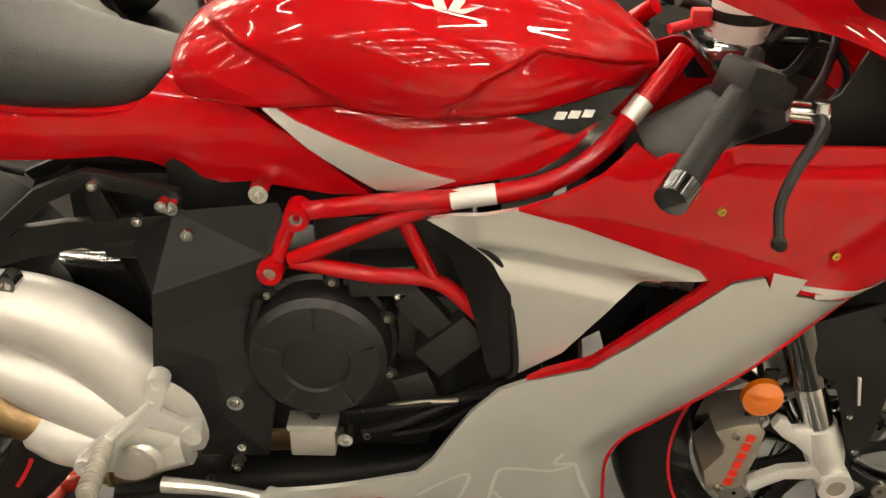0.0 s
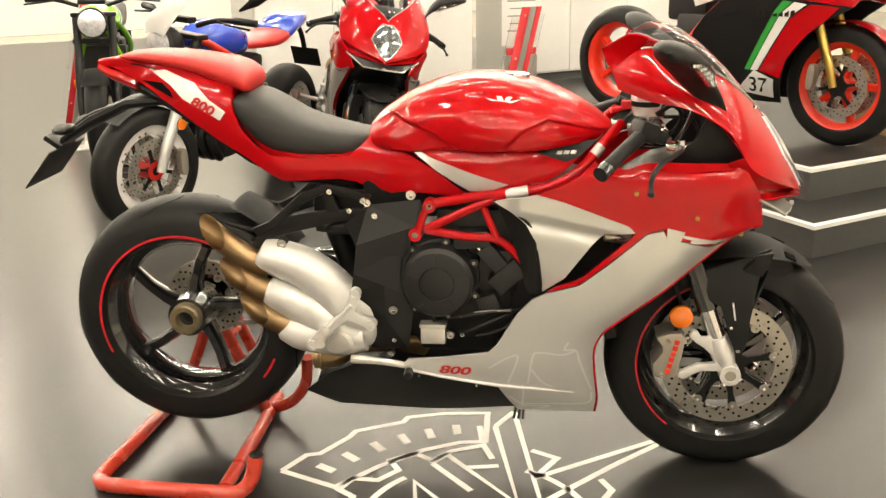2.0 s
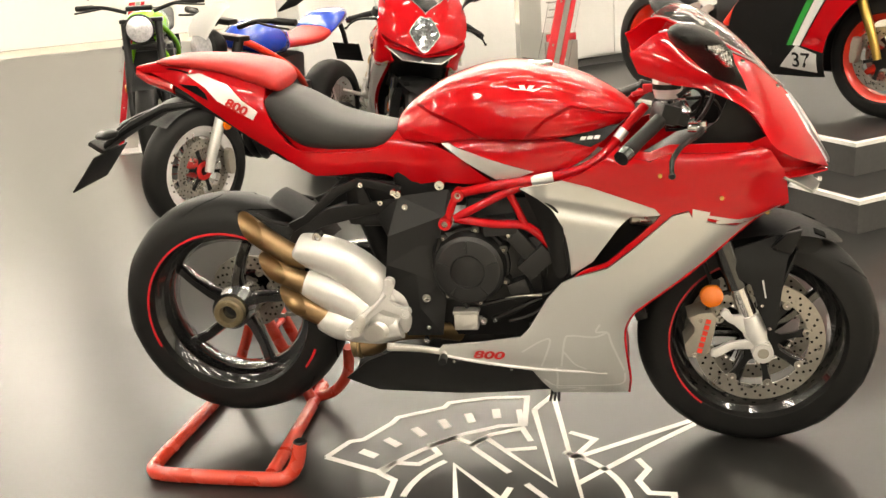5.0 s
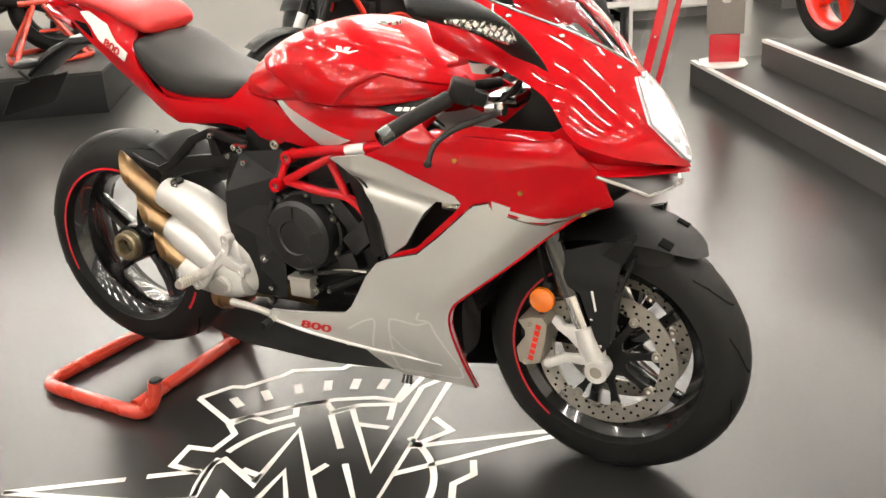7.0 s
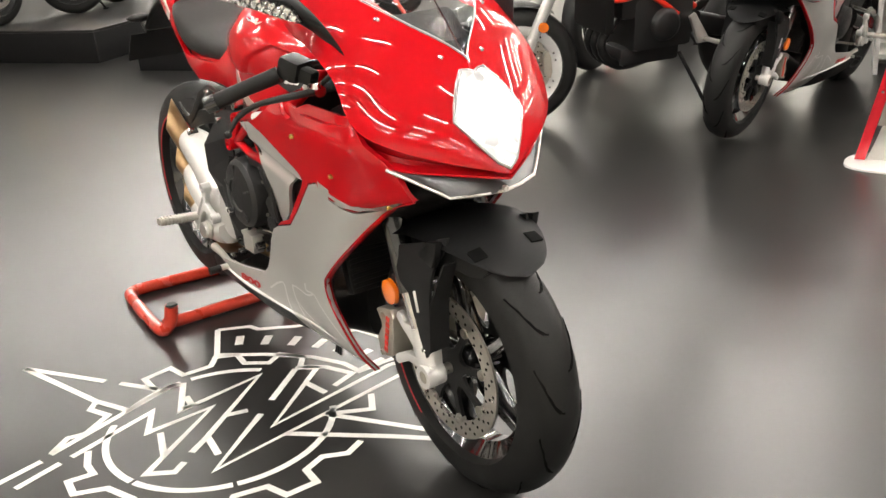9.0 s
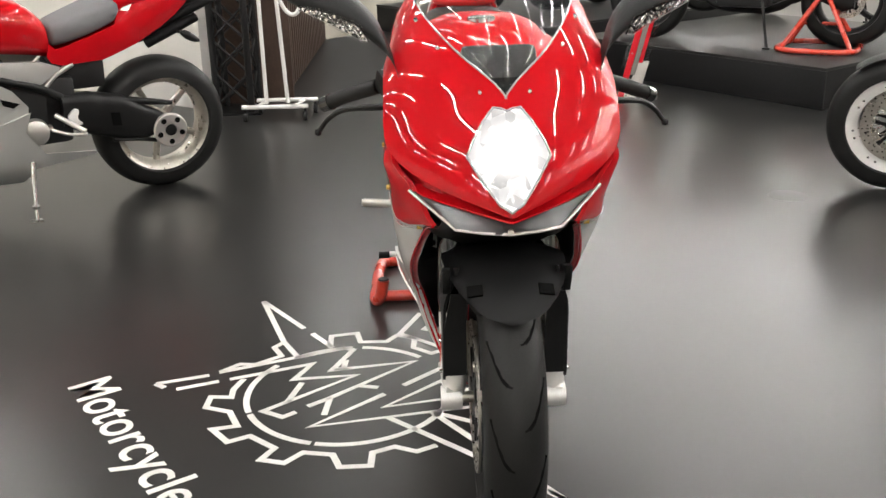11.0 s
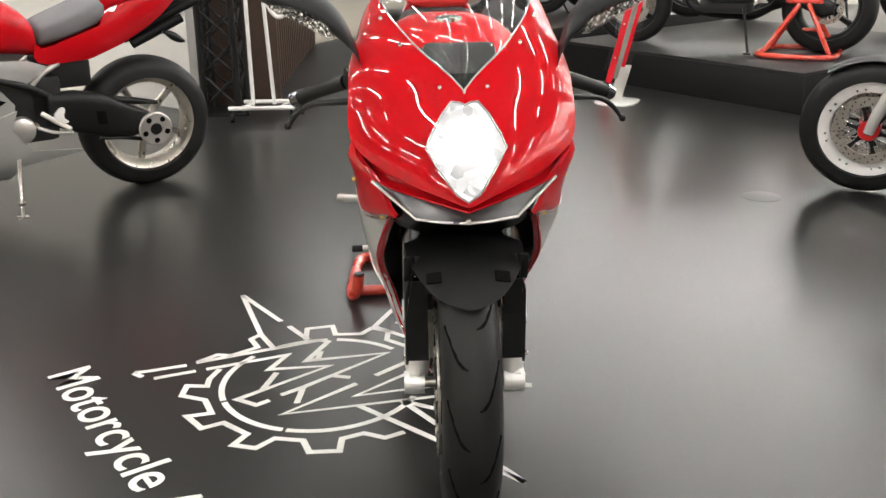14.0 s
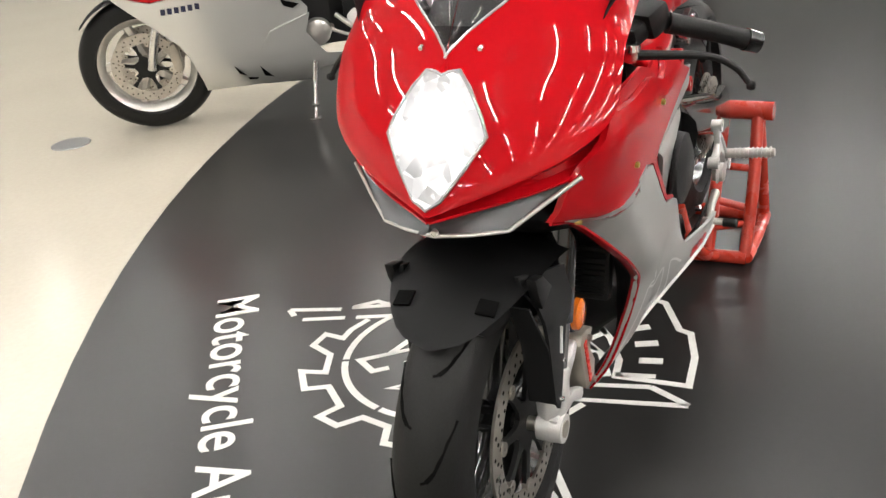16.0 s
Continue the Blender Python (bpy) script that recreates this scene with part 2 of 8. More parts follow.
def plane_mesh(o, step):
    """Triangles that fill an outline, with points inside."""
    edge = []
    for a, b in zip(o, o[1:] + o[:1]):
        n = max(1, int(math.dist(a, b) / step))
        edge += [(a[0] + (b[0] - a[0]) * i / n, a[1] + (b[1] - a[1]) * i / n) for i in range(n)]
    pts = list(edge)
    x0, x1 = min(p[0] for p in o), max(p[0] for p in o)
    y0, y1 = min(p[1] for p in o), max(p[1] for p in o)
    ny = int((y1 - y0) / step) + 1
    for j in range(1, ny + 1):
        for i in range(1, int((x1 - x0) / step) + 2):
            p = (x0 + (i + 0.5 * (j % 2)) * step, y0 + j * step * 0.87)
            if inside(p, o) and min(math.dist(p, e) for e in edge) > step * 0.55:
                pts.append(p)
    es = [(i, (i + 1) % len(edge)) for i in range(len(edge))]
    v, _, f, *_ = geometry.delaunay_2d_cdt([Vector(p) for p in pts], es, [], 1, 1e-6)
    return [tuple(p) for p in v], f


def sheet(bm, o, place, thick=0.004, step=0.02, soft=0):
    """A shell: the outline o in two coordinates, laid in space by place(a, b, depth)."""
    if soft:
        o = chaikin(o, soft)
    v, faces = plane_mesh(o, step)
    top = [bm.verts.new(place(a, b, 0.0)) for a, b in v]
    low = [bm.verts.new(place(a, b, thick)) for a, b in v]
    used = {}
    for f in faces:
        bm.faces.new([top[i] for i in f])
        bm.faces.new([low[i] for i in f][::-1])
        for i, j in zip(f, f[1:] + f[:1]):
            used[(i, j)] = used.get((i, j), 0) + 1
    for (i, j) in list(used):
        if (j, i) not in used:
            bm.faces.new((top[j], top[i], low[i], low[j]))


def plate(bm, o, y0, y1, soft=0, axis="y", bevel=0.0):
    """An outline in x, z (or y, z / x, y) pulled to a thickness."""
    if soft:
        o = chaikin(o, soft)
    put = {"y": lambda a, b, d: (a, d, b), "x": lambda a, b, d: (d, a, b), "z": lambda a, b, d: (a, b, d)}[axis]
    t = bmesh.new()
    f = t.faces.new([t.verts.new(put(a, b, y0)) for a, b in o])
    r = bmesh.ops.extrude_face_region(t, geom=[f])
    bmesh.ops.translate(t, vec=put(0, 0, y1 - y0), verts=[v for v in r["geom"] if isinstance(v, bmesh.types.BMVert)])
    bmesh.ops.recalc_face_normals(t, faces=t.faces)
    if bevel:
        bmesh.ops.bevel(t, geom=[e for e in t.edges if e.is_boundary is False and e.calc_face_angle(0) > 1.0], offset=bevel, segments=2, affect="EDGES", profile=0.6)
    bmesh.ops.triangulate(t, faces=[f for f in t.faces if len(f.verts) > 4])
    join(bm, t)


def superring(x, zc, hw, hz_up, hz_dn, p=2.4, n=24, yc=0.0):
    """A cross-section at x: half width, height above and below its centre, squareness."""
    out = []
    for k in range(n):
        a = 2 * math.pi * k / n
        c, s = math.cos(a), math.sin(a)
        y = math.copysign(abs(c) ** (2 / p), c) * hw
        z = math.copysign(abs(s) ** (2 / p), s) * (hz_up if s > 0 else hz_dn)
        out.append(Vector((x, yc + y, zc + z)))
    return out


def bolt(bm, c, r=0.007, d=-1, h=0.006, axis="y"):
    """A socket-head bolt whose head looks along d."""
    lathe(bm, [(0.0, 0.25 * h * d), (r * 0.45, 0.25 * h * d), (r * 0.5, h * d), (r * 0.9, h * d), (r, 0.6 * h * d), (r, -h * d), (0.0, -h * d)], c, axis, 12)


def lettering(name, text, size, m, material, parent=None, depth=0.0004, spacing=1.0, shear=0.0, bold=0.0):
    """Raised letters in the built-in font, as a mesh."""
    cu = bpy.data.curves.new(name, "FONT")
    cu.body, cu.size, cu.extrude, cu.space_character, cu.shear = text, size, depth, spacing, shear
    cu.offset = bold
    cu.align_x, cu.align_y = "CENTER", "CENTER"
    tmp = bpy.data.objects.new("tmp", cu)
    scene.collection.objects.link(tmp)
    me = bpy.data.meshes.new_from_object(tmp.evaluated_get(bpy.context.evaluated_depsgraph_get()))
    bpy.data.objects.remove(tmp)
    bpy.data.curves.remove(cu)
    me.name = name
    me.materials.clear()
    me.materials.append(material)
    ob = new(name, me)
    if parent:
        ob.parent = parent
    ob.matrix_local = m
    return ob

# ---- the hall ----
CT, ST = math.cos(radians(TURN)), math.sin(radians(TURN))


def uv(u, v, z=0.0):
    """A place from the hall's own axes."""
    return Vector((u * CT - v * ST, u * ST + v * CT, z))


def hall_box(name, u0, u1, v0, v1, z0, z1, material, kind="structure", label="", category="", bevel=0.0, parent=None):
    b = bmesh.new()
    box(b, ((u0 + u1) / 2, (v0 + v1) / 2, (z0 + z1) / 2), (u1 - u0, v1 - v0, z1 - z0), pose(0, 0, 0, 0, 0, TURN), bevel)
    ob = link_mesh(name, b, material)
    if parent:
        ob.parent = parent
        return ob
    return tagged(ob, label, category, "", kind)


FLOOR_DARK = mat("dark_vinyl_floor", (0.017, 0.0167, 0.0163), 0.275, var=0.10, scale=1.3, spec=0.5)
FLOOR_PALE = mat("cream_resin_floor", (0.50, 0.46, 0.38), 0.20, var=0.05, scale=1.5)
WALL = mat("white_wall_paint", (0.58, 0.57, 0.54), 0.6, var=0.04, scale=1.0, bump=0.1)
# grey of the unseen west wall, chosen to dim what the floor reflects
WALL_GREY = mat("unseen_wall_grey", (0.16, 0.16, 0.16), 0.6, var=0.05, scale=1.0)
CEILING = mat("grey_ceiling", (0.12, 0.12, 0.118), 0.8, var=0.05)
PLINTH = mat("black_plinth_board", (0.008, 0.008, 0.0084), 0.5, var=0.25, scale=3, bump=0.1, spec=0.22)
CARPET = mat("dark_platform_top", (0.017, 0.0167, 0.0163), 0.42, var=0.35, scale=5, bump=0.2, bscale=300, spec=0.32)
RISER = mat("dark_grey_riser", (0.055, 0.054, 0.052), 0.55, var=0.15, scale=2)
NOSING = mat("white_step_nosing", (0.72, 0.71, 0.68), 0.4)
BROWN = mat("brown_slat_wood", (0.055, 0.032, 0.022), 0.5, var=0.3, scale=12)
ACRYL = glass("clear_acrylic", (0.97, 0.98, 0.98), 0.03)
PINE = mat("raw_pine_board", (0.50, 0.33, 0.17), 0.6, var=0.2, scale=9, bump=0.2)

floor = hall_box("floor", -14, 14, -12, 13.4, -0.10, -0.004, FLOOR_PALE, label="glossy cream resin floor", category="floor")
b = bmesh.new()
lathe(b, [(0.0, 0.0), (6.98, 0.0), (6.98, -0.008), (0.0, -0.008)], (-2.53, 4.59, 0), "z", 160)
tagged(link_mesh("floor_dark", b, FLOOR_DARK), "semi-gloss dark grey round vinyl floor area", "floor", kind="structure")
hall_box("ceiling", -14, 14, -12, 13.4, CEIL, CEIL + 0.1, CEILING, label="plain grey ceiling", category="ceiling")
hall_box("wall_north", -14, 14, 13.4, 13.6, 0, CEIL, WALL, label="white painted wall", category="wall")
hall_box("wall_south", -14, 14, -12.2, -12, 0, CEIL, WALL, label="white painted wall", category="wall")
hall_box("wall_east", 14, 14.2, -12.2, 13.6, 0, CEIL, WALL, label="white painted wall", category="wall")
# added out of view; darker than the others to dim the floor's reflections
hall_box("wall_west", -14.2, -14, -12.2, 13.6, 0, CEIL, WALL_GREY, label="unseen closing wall, grey to darken floor reflections", category="wall")

# rows of ceiling tubes
TUBE = glow("lit_tube", (1.0, 0.95, 0.88), LAMP)
lamp0 = thing("ceiling_light", "lit grey batten light with one long white tube", "light", pose(0, 0, 0), "ceiling lights")
b = bmesh.new()
box(b, (0, 0, CEIL - 0.03), (1.30, 0.07, 0.06), bevel=0.008)
part("housing", b, RISER, lamp0)
b = bmesh.new()
rod(b, (-0.60, 0, CEIL - 0.078), (0.60, 0, CEIL - 0.082), 0.019, seg=6)
part("tube", b, TUBE, lamp0)
spots = [(u, v) for u in np.arange(-9.0, 10.1, 2.1) for v in np.arange(-7.0, 12.6, 1.3) if not (u < -4.0 and 0.0 < v < 2.4) and not (-5.5 < u < -1.5 and 3.2 < v < 4.0)]
for i, (u, v) in enumerate(spots):
    p = uv(u, v)
    m = pose(p.x, p.y, 0, 0, 0, TURN)
    if i == 0:
        lamp0.matrix_world = m
    else:
        copy_thing(lamp0, m)

# stepped display platform
hall_box("platform_step", 2.65, 7.0, 0.22, 2.85, -0.002, 0.14, RISER, label="dark grey lower platform step", category="platform")
hall_box("platform_top", 2.95, 7.0, 0.52, 2.55, 0.138, 0.29, RISER, label="dark grey upper platform step", category="platform")
for u0, u1, v0, v1, z in ((2.65, 7.0, 0.22, 2.85, 0.14), (2.95, 7.0, 0.52, 2.55, 0.29)):
    hall_box("platform_surface", u0 + 0.03, u1, v0 + 0.03, v1 - 0.03, z - 0.01, z + 0.003, CARPET, label="dark matt platform surface", category="platform")
    hall_box("trim", u0 - 0.004, u1, v0 - 0.004, v0 + 0.028, z - 0.012, z + 0.005, NOSING, label="white step edge strip", category="trim")
    hall_box("trim", u0 - 0.004, u0 + 0.028, v0 + 0.028, v1, z - 0.012, z + 0.005, NOSING, label="white step edge strip", category="trim")
# black display plinths
for u0, u1, v0, v1 in ((-3.0, -0.85, 3.43, 5.6), (-6.2, -3.6, 3.7, 6.4)):
    pl = thing("display_plinth", "low black board display plinth", "plinth")
    hall_box("front_board", u0, u1, v0, v0 + 0.02, 0.0, 0.240, PLINTH, parent=pl, bevel=0.002)
    hall_box("back_board", u0, u1, v1 - 0.02, v1, 0.0, 0.240, PLINTH, parent=pl, bevel=0.002)
    hall_box("side_board", u0, u0 + 0.02, v0 + 0.021, v1 - 0.021, 0.0, 0.240, PLINTH, parent=pl, bevel=0.002)
    hall_box("side_board", u1 - 0.02, u1, v0 + 0.021, v1 - 0.021, 0.0, 0.240, PLINTH, parent=pl, bevel=0.002)
    hall_box("top_board", u0 - 0.003, u1 + 0.003, v0 - 0.003, v1 + 0.003, 0.241, 0.260, CARPET, parent=pl, bevel=0.003)

# ---- the red and silver sports motorcycle: x ahead, y to its left, rear wheel lifted by the stand ----
RW, FW = Vector((-0.004, 0.0, 0.390)), Vector((1.38, 0.0, 0.300))


def skin(x, z):
    """Half width of the side fairing."""
    h = curve1(z, [0.08, 0.15, 0.22, 0.30, 0.39, 0.47, 0.58, 0.70, 0.765, 0.795, 0.815, 0.84, 0.90],
               [0.015, 0.060, 0.118, 0.160, 0.183, 0.201, 0.213, 0.225, 0.232, 0.2335, 0.229, 0.216, 0.18])
    g = curve1(x, [0.4, 0.9, 1.22, 1.31, 1.37, 1.42, 1.50], [0.97, 1.0, 1.0, 0.94, 0.82, 0.67, 0.42])
    top = curve1(x, [0.4, 0.9, 1.22, 1.31, 1.36, 1.40, 1.42, 1.50], [0.97, 1.0, 1.0, 1.0, 0.98, 0.83, 0.72, 0.42])
    k = max(0.0, min(1.0, (z - 0.70) / 0.10))
    g = g * (1 - k) + top * k
    rear = max(0.0, min(1.0, (0.95 - x) / 0.35)) * max(0.0, min(1.0, (0.52 - z) / 0.14))
    # the front edge tucks in towards the wheel
    edge = curve1(z, [0.16, 0.22, 0.30, 0.369, 0.416, 0.451, 0.535, 0.655, 0.688], [1.058, 1.060, 1.050, 1.046, 1.062, 1.097, 1.201, 1.345, 1.420])
    tuck = curve1(z, [0.16, 0.30, 0.37, 0.45, 0.535, 0.59, 0.655, 0.675, 0.70], [0.0, 0.022, 0.020, 0.019, 0.025, 0.036, 0.037, 0.020, 0.0])
    near = max(0.0, min(1.0, 1 - (edge - x) / 0.085))
    return h * g + 0.055 * rear * rear * (3 - 2 * rear) - tuck * near * near


def on_skin(side, off=0.0, f=skin):
    return lambda a, b, d: (a, side * (f(a, b) + off - d), b)


def skin_text(name, text, size, x0, z0, angle, side, f, off, material, parent, squash=1.0):
    """Letters that follow a body surface."""
    ob = lettering(name, text, size, pose(0, 0, 0), material, parent, 0.0003, 1.0, 0.15, 0.0014)
    ca, sa = math.cos(radians(angle)), math.sin(radians(angle))
    for v in ob.data.vertices:
        a, c, d = v.co.x * (1 if side < 0 else -1), v.co.y * squash, v.co.z
        x, z = x0 + a * ca - c * sa, z0 + a * sa + c * ca
        v.co = (x, side * (f(x, z) + off + d), z)
    return ob


def tyre(bm, c, R, w, rim, seg=72):
    """A road tyre of outer radius R and width w, with tread grooves."""
    prof = []
    for k in range(15):
        a = math.pi * k / 14
        y = -math.cos(a) * w / 2
        r = rim + (R - rim) * (math.sin(a) ** 0.62)
        prof.append((r, y))
    prof += [(rim - 0.006, w * 0.36), (rim - 0.006, -w * 0.36)]
    lathe(bm, prof, c, "y", seg, closed_profile=True)


def tread(bm, c, R, w, rim, count=14):
    """Slanted grooves: thin dark blades on the tread, painted for the shade inside them."""
    for k in range(count):
        for s in (-1, 1):
            pts = []
            for i in range(6):
                u = i / 5
                yy = s * w * (0.08 + 0.33 * u)
                ca = max(-1.0, min(1.0, 2 * yy / w))
                r = rim + (R - rim) * (math.sin(math.acos(ca)) ** 0.62) + 0.0006
                a = radians(360 / count * (k + (0.5 if s > 0 else 0)) + 20 * u - 6 * math.sin(3 * u))
                pts.append(Vector((c[0] + r * math.cos(a), c[1] + yy, c[2] + r * math.sin(a))))
            for p, q in zip(pts, pts[1:]):
                d = (q - p).normalized()
                n = ((p + q) / 2 - Vector(c)).normalized()
                sd = d.cross(n).normalized() * (0.0034 if p is not pts[0] else 0.002)
                bm.faces.new([bm.verts.new(v) for v in (p - sd, p + sd, q + sd, q - sd)])


def rim_mesh(bm, c, r, w, spokes, hub, twist=0.0, width=0.020, phase=90.0, seg=64, depth=0.5):
    """A cast wheel: a rolled rim with flanges, a hub and slender spokes."""
    h = w / 2
    lathe(bm, [(r, -h), (r + 0.008, -h), (r + 0.008, -h + 0.008), (r - 0.012, -h + 0.016), (r - 0.026, -h * 0.4), (r - 0.026, h * 0.4),
               (r - 0.012, h - 0.016), (r + 0.008, h - 0.008), (r + 0.008, h), (r, h), (r - 0.018, h - 0.014), (r - 0.034, h * 0.4),
               (r - 0.034, -h * 0.4), (r - 0.018, -h + 0.014)], c, "y", seg, closed_profile=True)
    lathe(bm, [(0.0, -hub[1]), (hub[0], -hub[1]), (hub[0] * 1.1, 0), (hub[0], hub[1]), (0.0, hub[1])], c, "y", 28)
    for k in range(spokes):
        a = radians(phase + 360 / spokes * k)
        b = a + radians(twist)
        ring = []
        for u in (0.0, 0.25, 0.6, 0.9, 1.0):
            rr = hub[0] * 0.8 + (r - 0.022 - hub[0] * 0.8) * u
            an = a + (b - a) * u
            wd = width * (1.35 - 1.0 * u + 0.75 * u * u)
            dp = h * depth * (0.8 - 0.35 * u)
            cx = Vector((math.cos(an), 0, math.sin(an)))
            tx = Vector((-math.sin(an), 0, math.cos(an)))
            o = Vector(c) + cx * rr
            ring.append([o + tx * wd * 0.6 - Vector((0, dp, 0)), o + tx * wd - Vector((0, dp * .5, 0)), o + tx * wd + Vector((0, dp * .5, 0)), o + tx * wd * .6 + Vector((0, dp, 0)),
                         o - tx * wd * .6 + Vector((0, dp, 0)), o - tx * wd + Vector((0, dp * .5, 0)), o - tx * wd - Vector((0, dp * .5, 0)), o - tx * wd * .6 - Vector((0, dp, 0))])
        rings(bm, ring)


def pinstripe(bm, c, r, y, a0, a1, w=0.006):
    lathe(bm, [(r, y), (r + w, y + math.copysign(0.0006, -y) * 0), (r + w, y - math.copysign(0.004, y)), (r, y - math.copysign(0.004, y))], c, "y", 60, a0, a1, True)


def brake_disc(bm, c, r0, r1, y, t=0.005, holes=36):
    """A drilled floating disc with buttons."""
    lathe(bm, [(r0, y - t / 2), (r1, y - t / 2), (r1, y + t / 2), (r0, y + t / 2)], c, "y", 64, closed_profile=True)
    for k in range(8):
        a = radians(45 * k + 12)
        p = Vector(c) + Vector((math.cos(a) * (r0 - 0.004), y, math.sin(a) * (r0 - 0.004)))
        lathe(bm, [(0.004, -0.006), (0.011, -0.006), (0.012, 0.006), (0.004, 0.006)], p, "y", 14, closed_profile=True)


# dark plugs through the disc, coloured as the shade inside its drilled holes
def disc_holes(bm, c, r0, r1, y, n=26):
    for k in range(n):
        for i, u in enumerate((0.22, 0.5, 0.78)):
            a = radians(360 / n * (k + 0.35 * i))
            r = r0 + (r1 - r0) * u
            p = Vector(c) + Vector((math.cos(a) * r, y, math.sin(a) * r))
            lathe(bm, [(0.0, -0.0030), (0.0036, -0.0030), (0.0036, 0.0030), (0.0, 0.0030)], p, "y", 8)


def carrier(bm, c, r, y, n=8, hub=0.045):
    """The black spider inside a front disc."""
    o = []
    for k in range(n):
        a = radians(360 / n * k + 12)
        for da, rr in ((-180 / n, hub), (-9, hub + 0.15 * (r - hub)), (-4.5, hub + 0.6 * (r - hub)), (-5.5, r), (5.5, r), (4.5, hub + 0.6 * (r - hub)), (9, hub + 0.15 * (r - hub))):
            o.append((c[0] + rr * math.cos(a + radians(da)), c[2] + rr * math.sin(a + radians(da))))
    plate(bm, o, y - 0.004, y + 0.004)


def build_sportbike(bike):
    P = lambda name, bm, m, parent=bike, label="", smooth=35: part(name, bm, m, parent, label, smooth)
    B = bmesh.new

    def bolts(parent, rows, material=CHROME, name="bolt"):
        for x, y, z, r, d in rows:
            t = B(); bolt(t, (x, y, z), r * 0.82, d, r * 0.7 + 0.001)
            P(name, t, material, parent)
    # --- wheels ---
    b = B(); tyre(b, FW, 0.300, 0.120, 0.218)
    fw = P("front_wheel", b, RUBBER, label="black front road tyre")
    b = B(); tread(b, FW, 0.300, 0.120, 0.218, 12)
    P("tread_pattern", b, GAP_SHADE, fw)["kind"] = "stuff"
    b = B(); rim_mesh(b, FW, 0.216, 0.090, 5, (0.036, 0.045), 10, 0.013, 100, depth=0.8)
    P("rim", b, GLOSS, fw, "gloss black cast rim")
    b = B(); pinstripe(b, FW, 0.2195, -0.0612, 115, 232, 0.0045)
    P("pinstripe", b, REDLINE, fw, "thin red rim line")
    for s in (-1, 1):
        y = s * 0.062
        b = B(); brake_disc(b, FW, 0.121, 0.160, y)
        d = P("brake_disc", b, STEEL, fw, "drilled steel brake disc")
        b = B(); carrier(b, FW, 0.112, s * 0.060)
        P("disc_carrier", b, BLACK, fw)
        b = B(); disc_holes(b, FW, 0.118, 0.158, y)
        P("disc_drilling", b, GAP_SHADE, fw)["kind"] = "stuff"
    b = B(); tyre(b, RW, 0.315, 0.180, 0.222)
    rw = P("rear_wheel", b, RUBBER, label="wide black rear road tyre")
    b = B(); tread(b, RW, 0.315, 0.180, 0.222, 12)
    P("tread_pattern", b, GAP_SHADE, rw)["kind"] = "stuff"
    b = B(); rim_mesh(b, RW, 0.220, 0.140, 5, (0.052, 0.070), -14, 0.0145, 88, depth=0.5)
    P("rim", b, GLOSS, rw, "gloss black five-spoke rim")
    b = B(); pinstripe(b, RW, 0.2235, -0.0912, 62, 205, 0.0055)
    P("pinstripe", b, REDLINE, rw, "thin red rim line")
    b = B(); pinstripe(b, RW, 0.250, -0.0905, 322, 336, 0.006)
    P("pinstripe", b, REDLINE, rw)
    b = B()
    lathe(b, [(0.022, -0.088), (0.024, -0.094), (0.036, -0.095), (0.041, -0.090), (0.041, -0.072), (0.052, -0.060), (0.022, -0.060)], RW, "y", 40, closed_profile=True)
    for k in range(6):
        a = radians(60 * k + 30)
        rod(b, RW + Vector((0.030 * math.cos(a), -0.098, 0.030 * math.sin(a))), RW + Vector((0.030 * math.cos(a), -0.09, 0.030 * math.sin(a))), 0.004, seg=8)
    P("hub_nut", b, NUT, rw, "worn bronze-grey wheel nut")
    b = B(); brake_disc(b, RW, 0.07, 0.108, 0.085)
    P("brake_disc", b, STEEL, rw, "rear brake disc")
    b = B(); disc_holes(b, RW, 0.072, 0.106, 0.085, 18)
    P("disc_drilling", b, GAP_SHADE, rw)["kind"] = "stuff"
    b = B(); lathe(b, [(0.06, 0.100), (0.098, 0.100), (0.098, 0.106), (0.06, 0.106)], RW, "y", 44, closed_profile=True)
    P("sprocket", b, STEEL, rw)
    # --- chain and swingarm on the far side ---
    b = B()
    for k in range(26):
        x = 0.02 + 0.019 * k
        for z0, z1 in ((RW.z + 0.095, 0.44), (RW.z - 0.095, 0.37)):
            z = z0 + (z1 - z0) * x / 0.52
            box(b, (x, 0.103 if k % 2 else 0.107, z), (0.020, 0.004, 0.012), bevel=0.002)
    P("chain", b, STEEL)["kind"] = "stuff"
    b = B()
    ring = []
    for x, z, hw, hh in ((-0.06, 0.39, 0.018, 0.05), (0.0, 0.395, 0.030, 0.075), (0.08, 0.41, 0.030, 0.060), (0.22, 0.46, 0.03, 0.055), (0.36, 0.49, 0.05, 0.06), (0.46, 0.49, 0.10, 0.06)):
        ring.append(superring(x, z, hw, hh, hh, 3.0, 16, 0.125 if x < 0.3 else 0.06))
    rings(b, ring)
    P("swingarm", b, GLOSS, label="black single-sided swingarm")
    # --- rear mudguard over the tyre ---
    b = B()
    o = []
    for k in range(11):
        a = radians(33 + 3.2 * k)
        o.append([RW + Vector((0.345 * math.cos(a), y, 0.345 * math.sin(a) - 0.10 * abs(y) * abs(y) * 12)) for y in np.linspace(-0.085, 0.085, 9)])
    rings(b, o, False, False)
    bmesh.ops.solidify(b, geom=b.faces[:], thickness=0.004)
    P("tyre_hugger", b, GREY)
    # --- tank ---
    b = B()
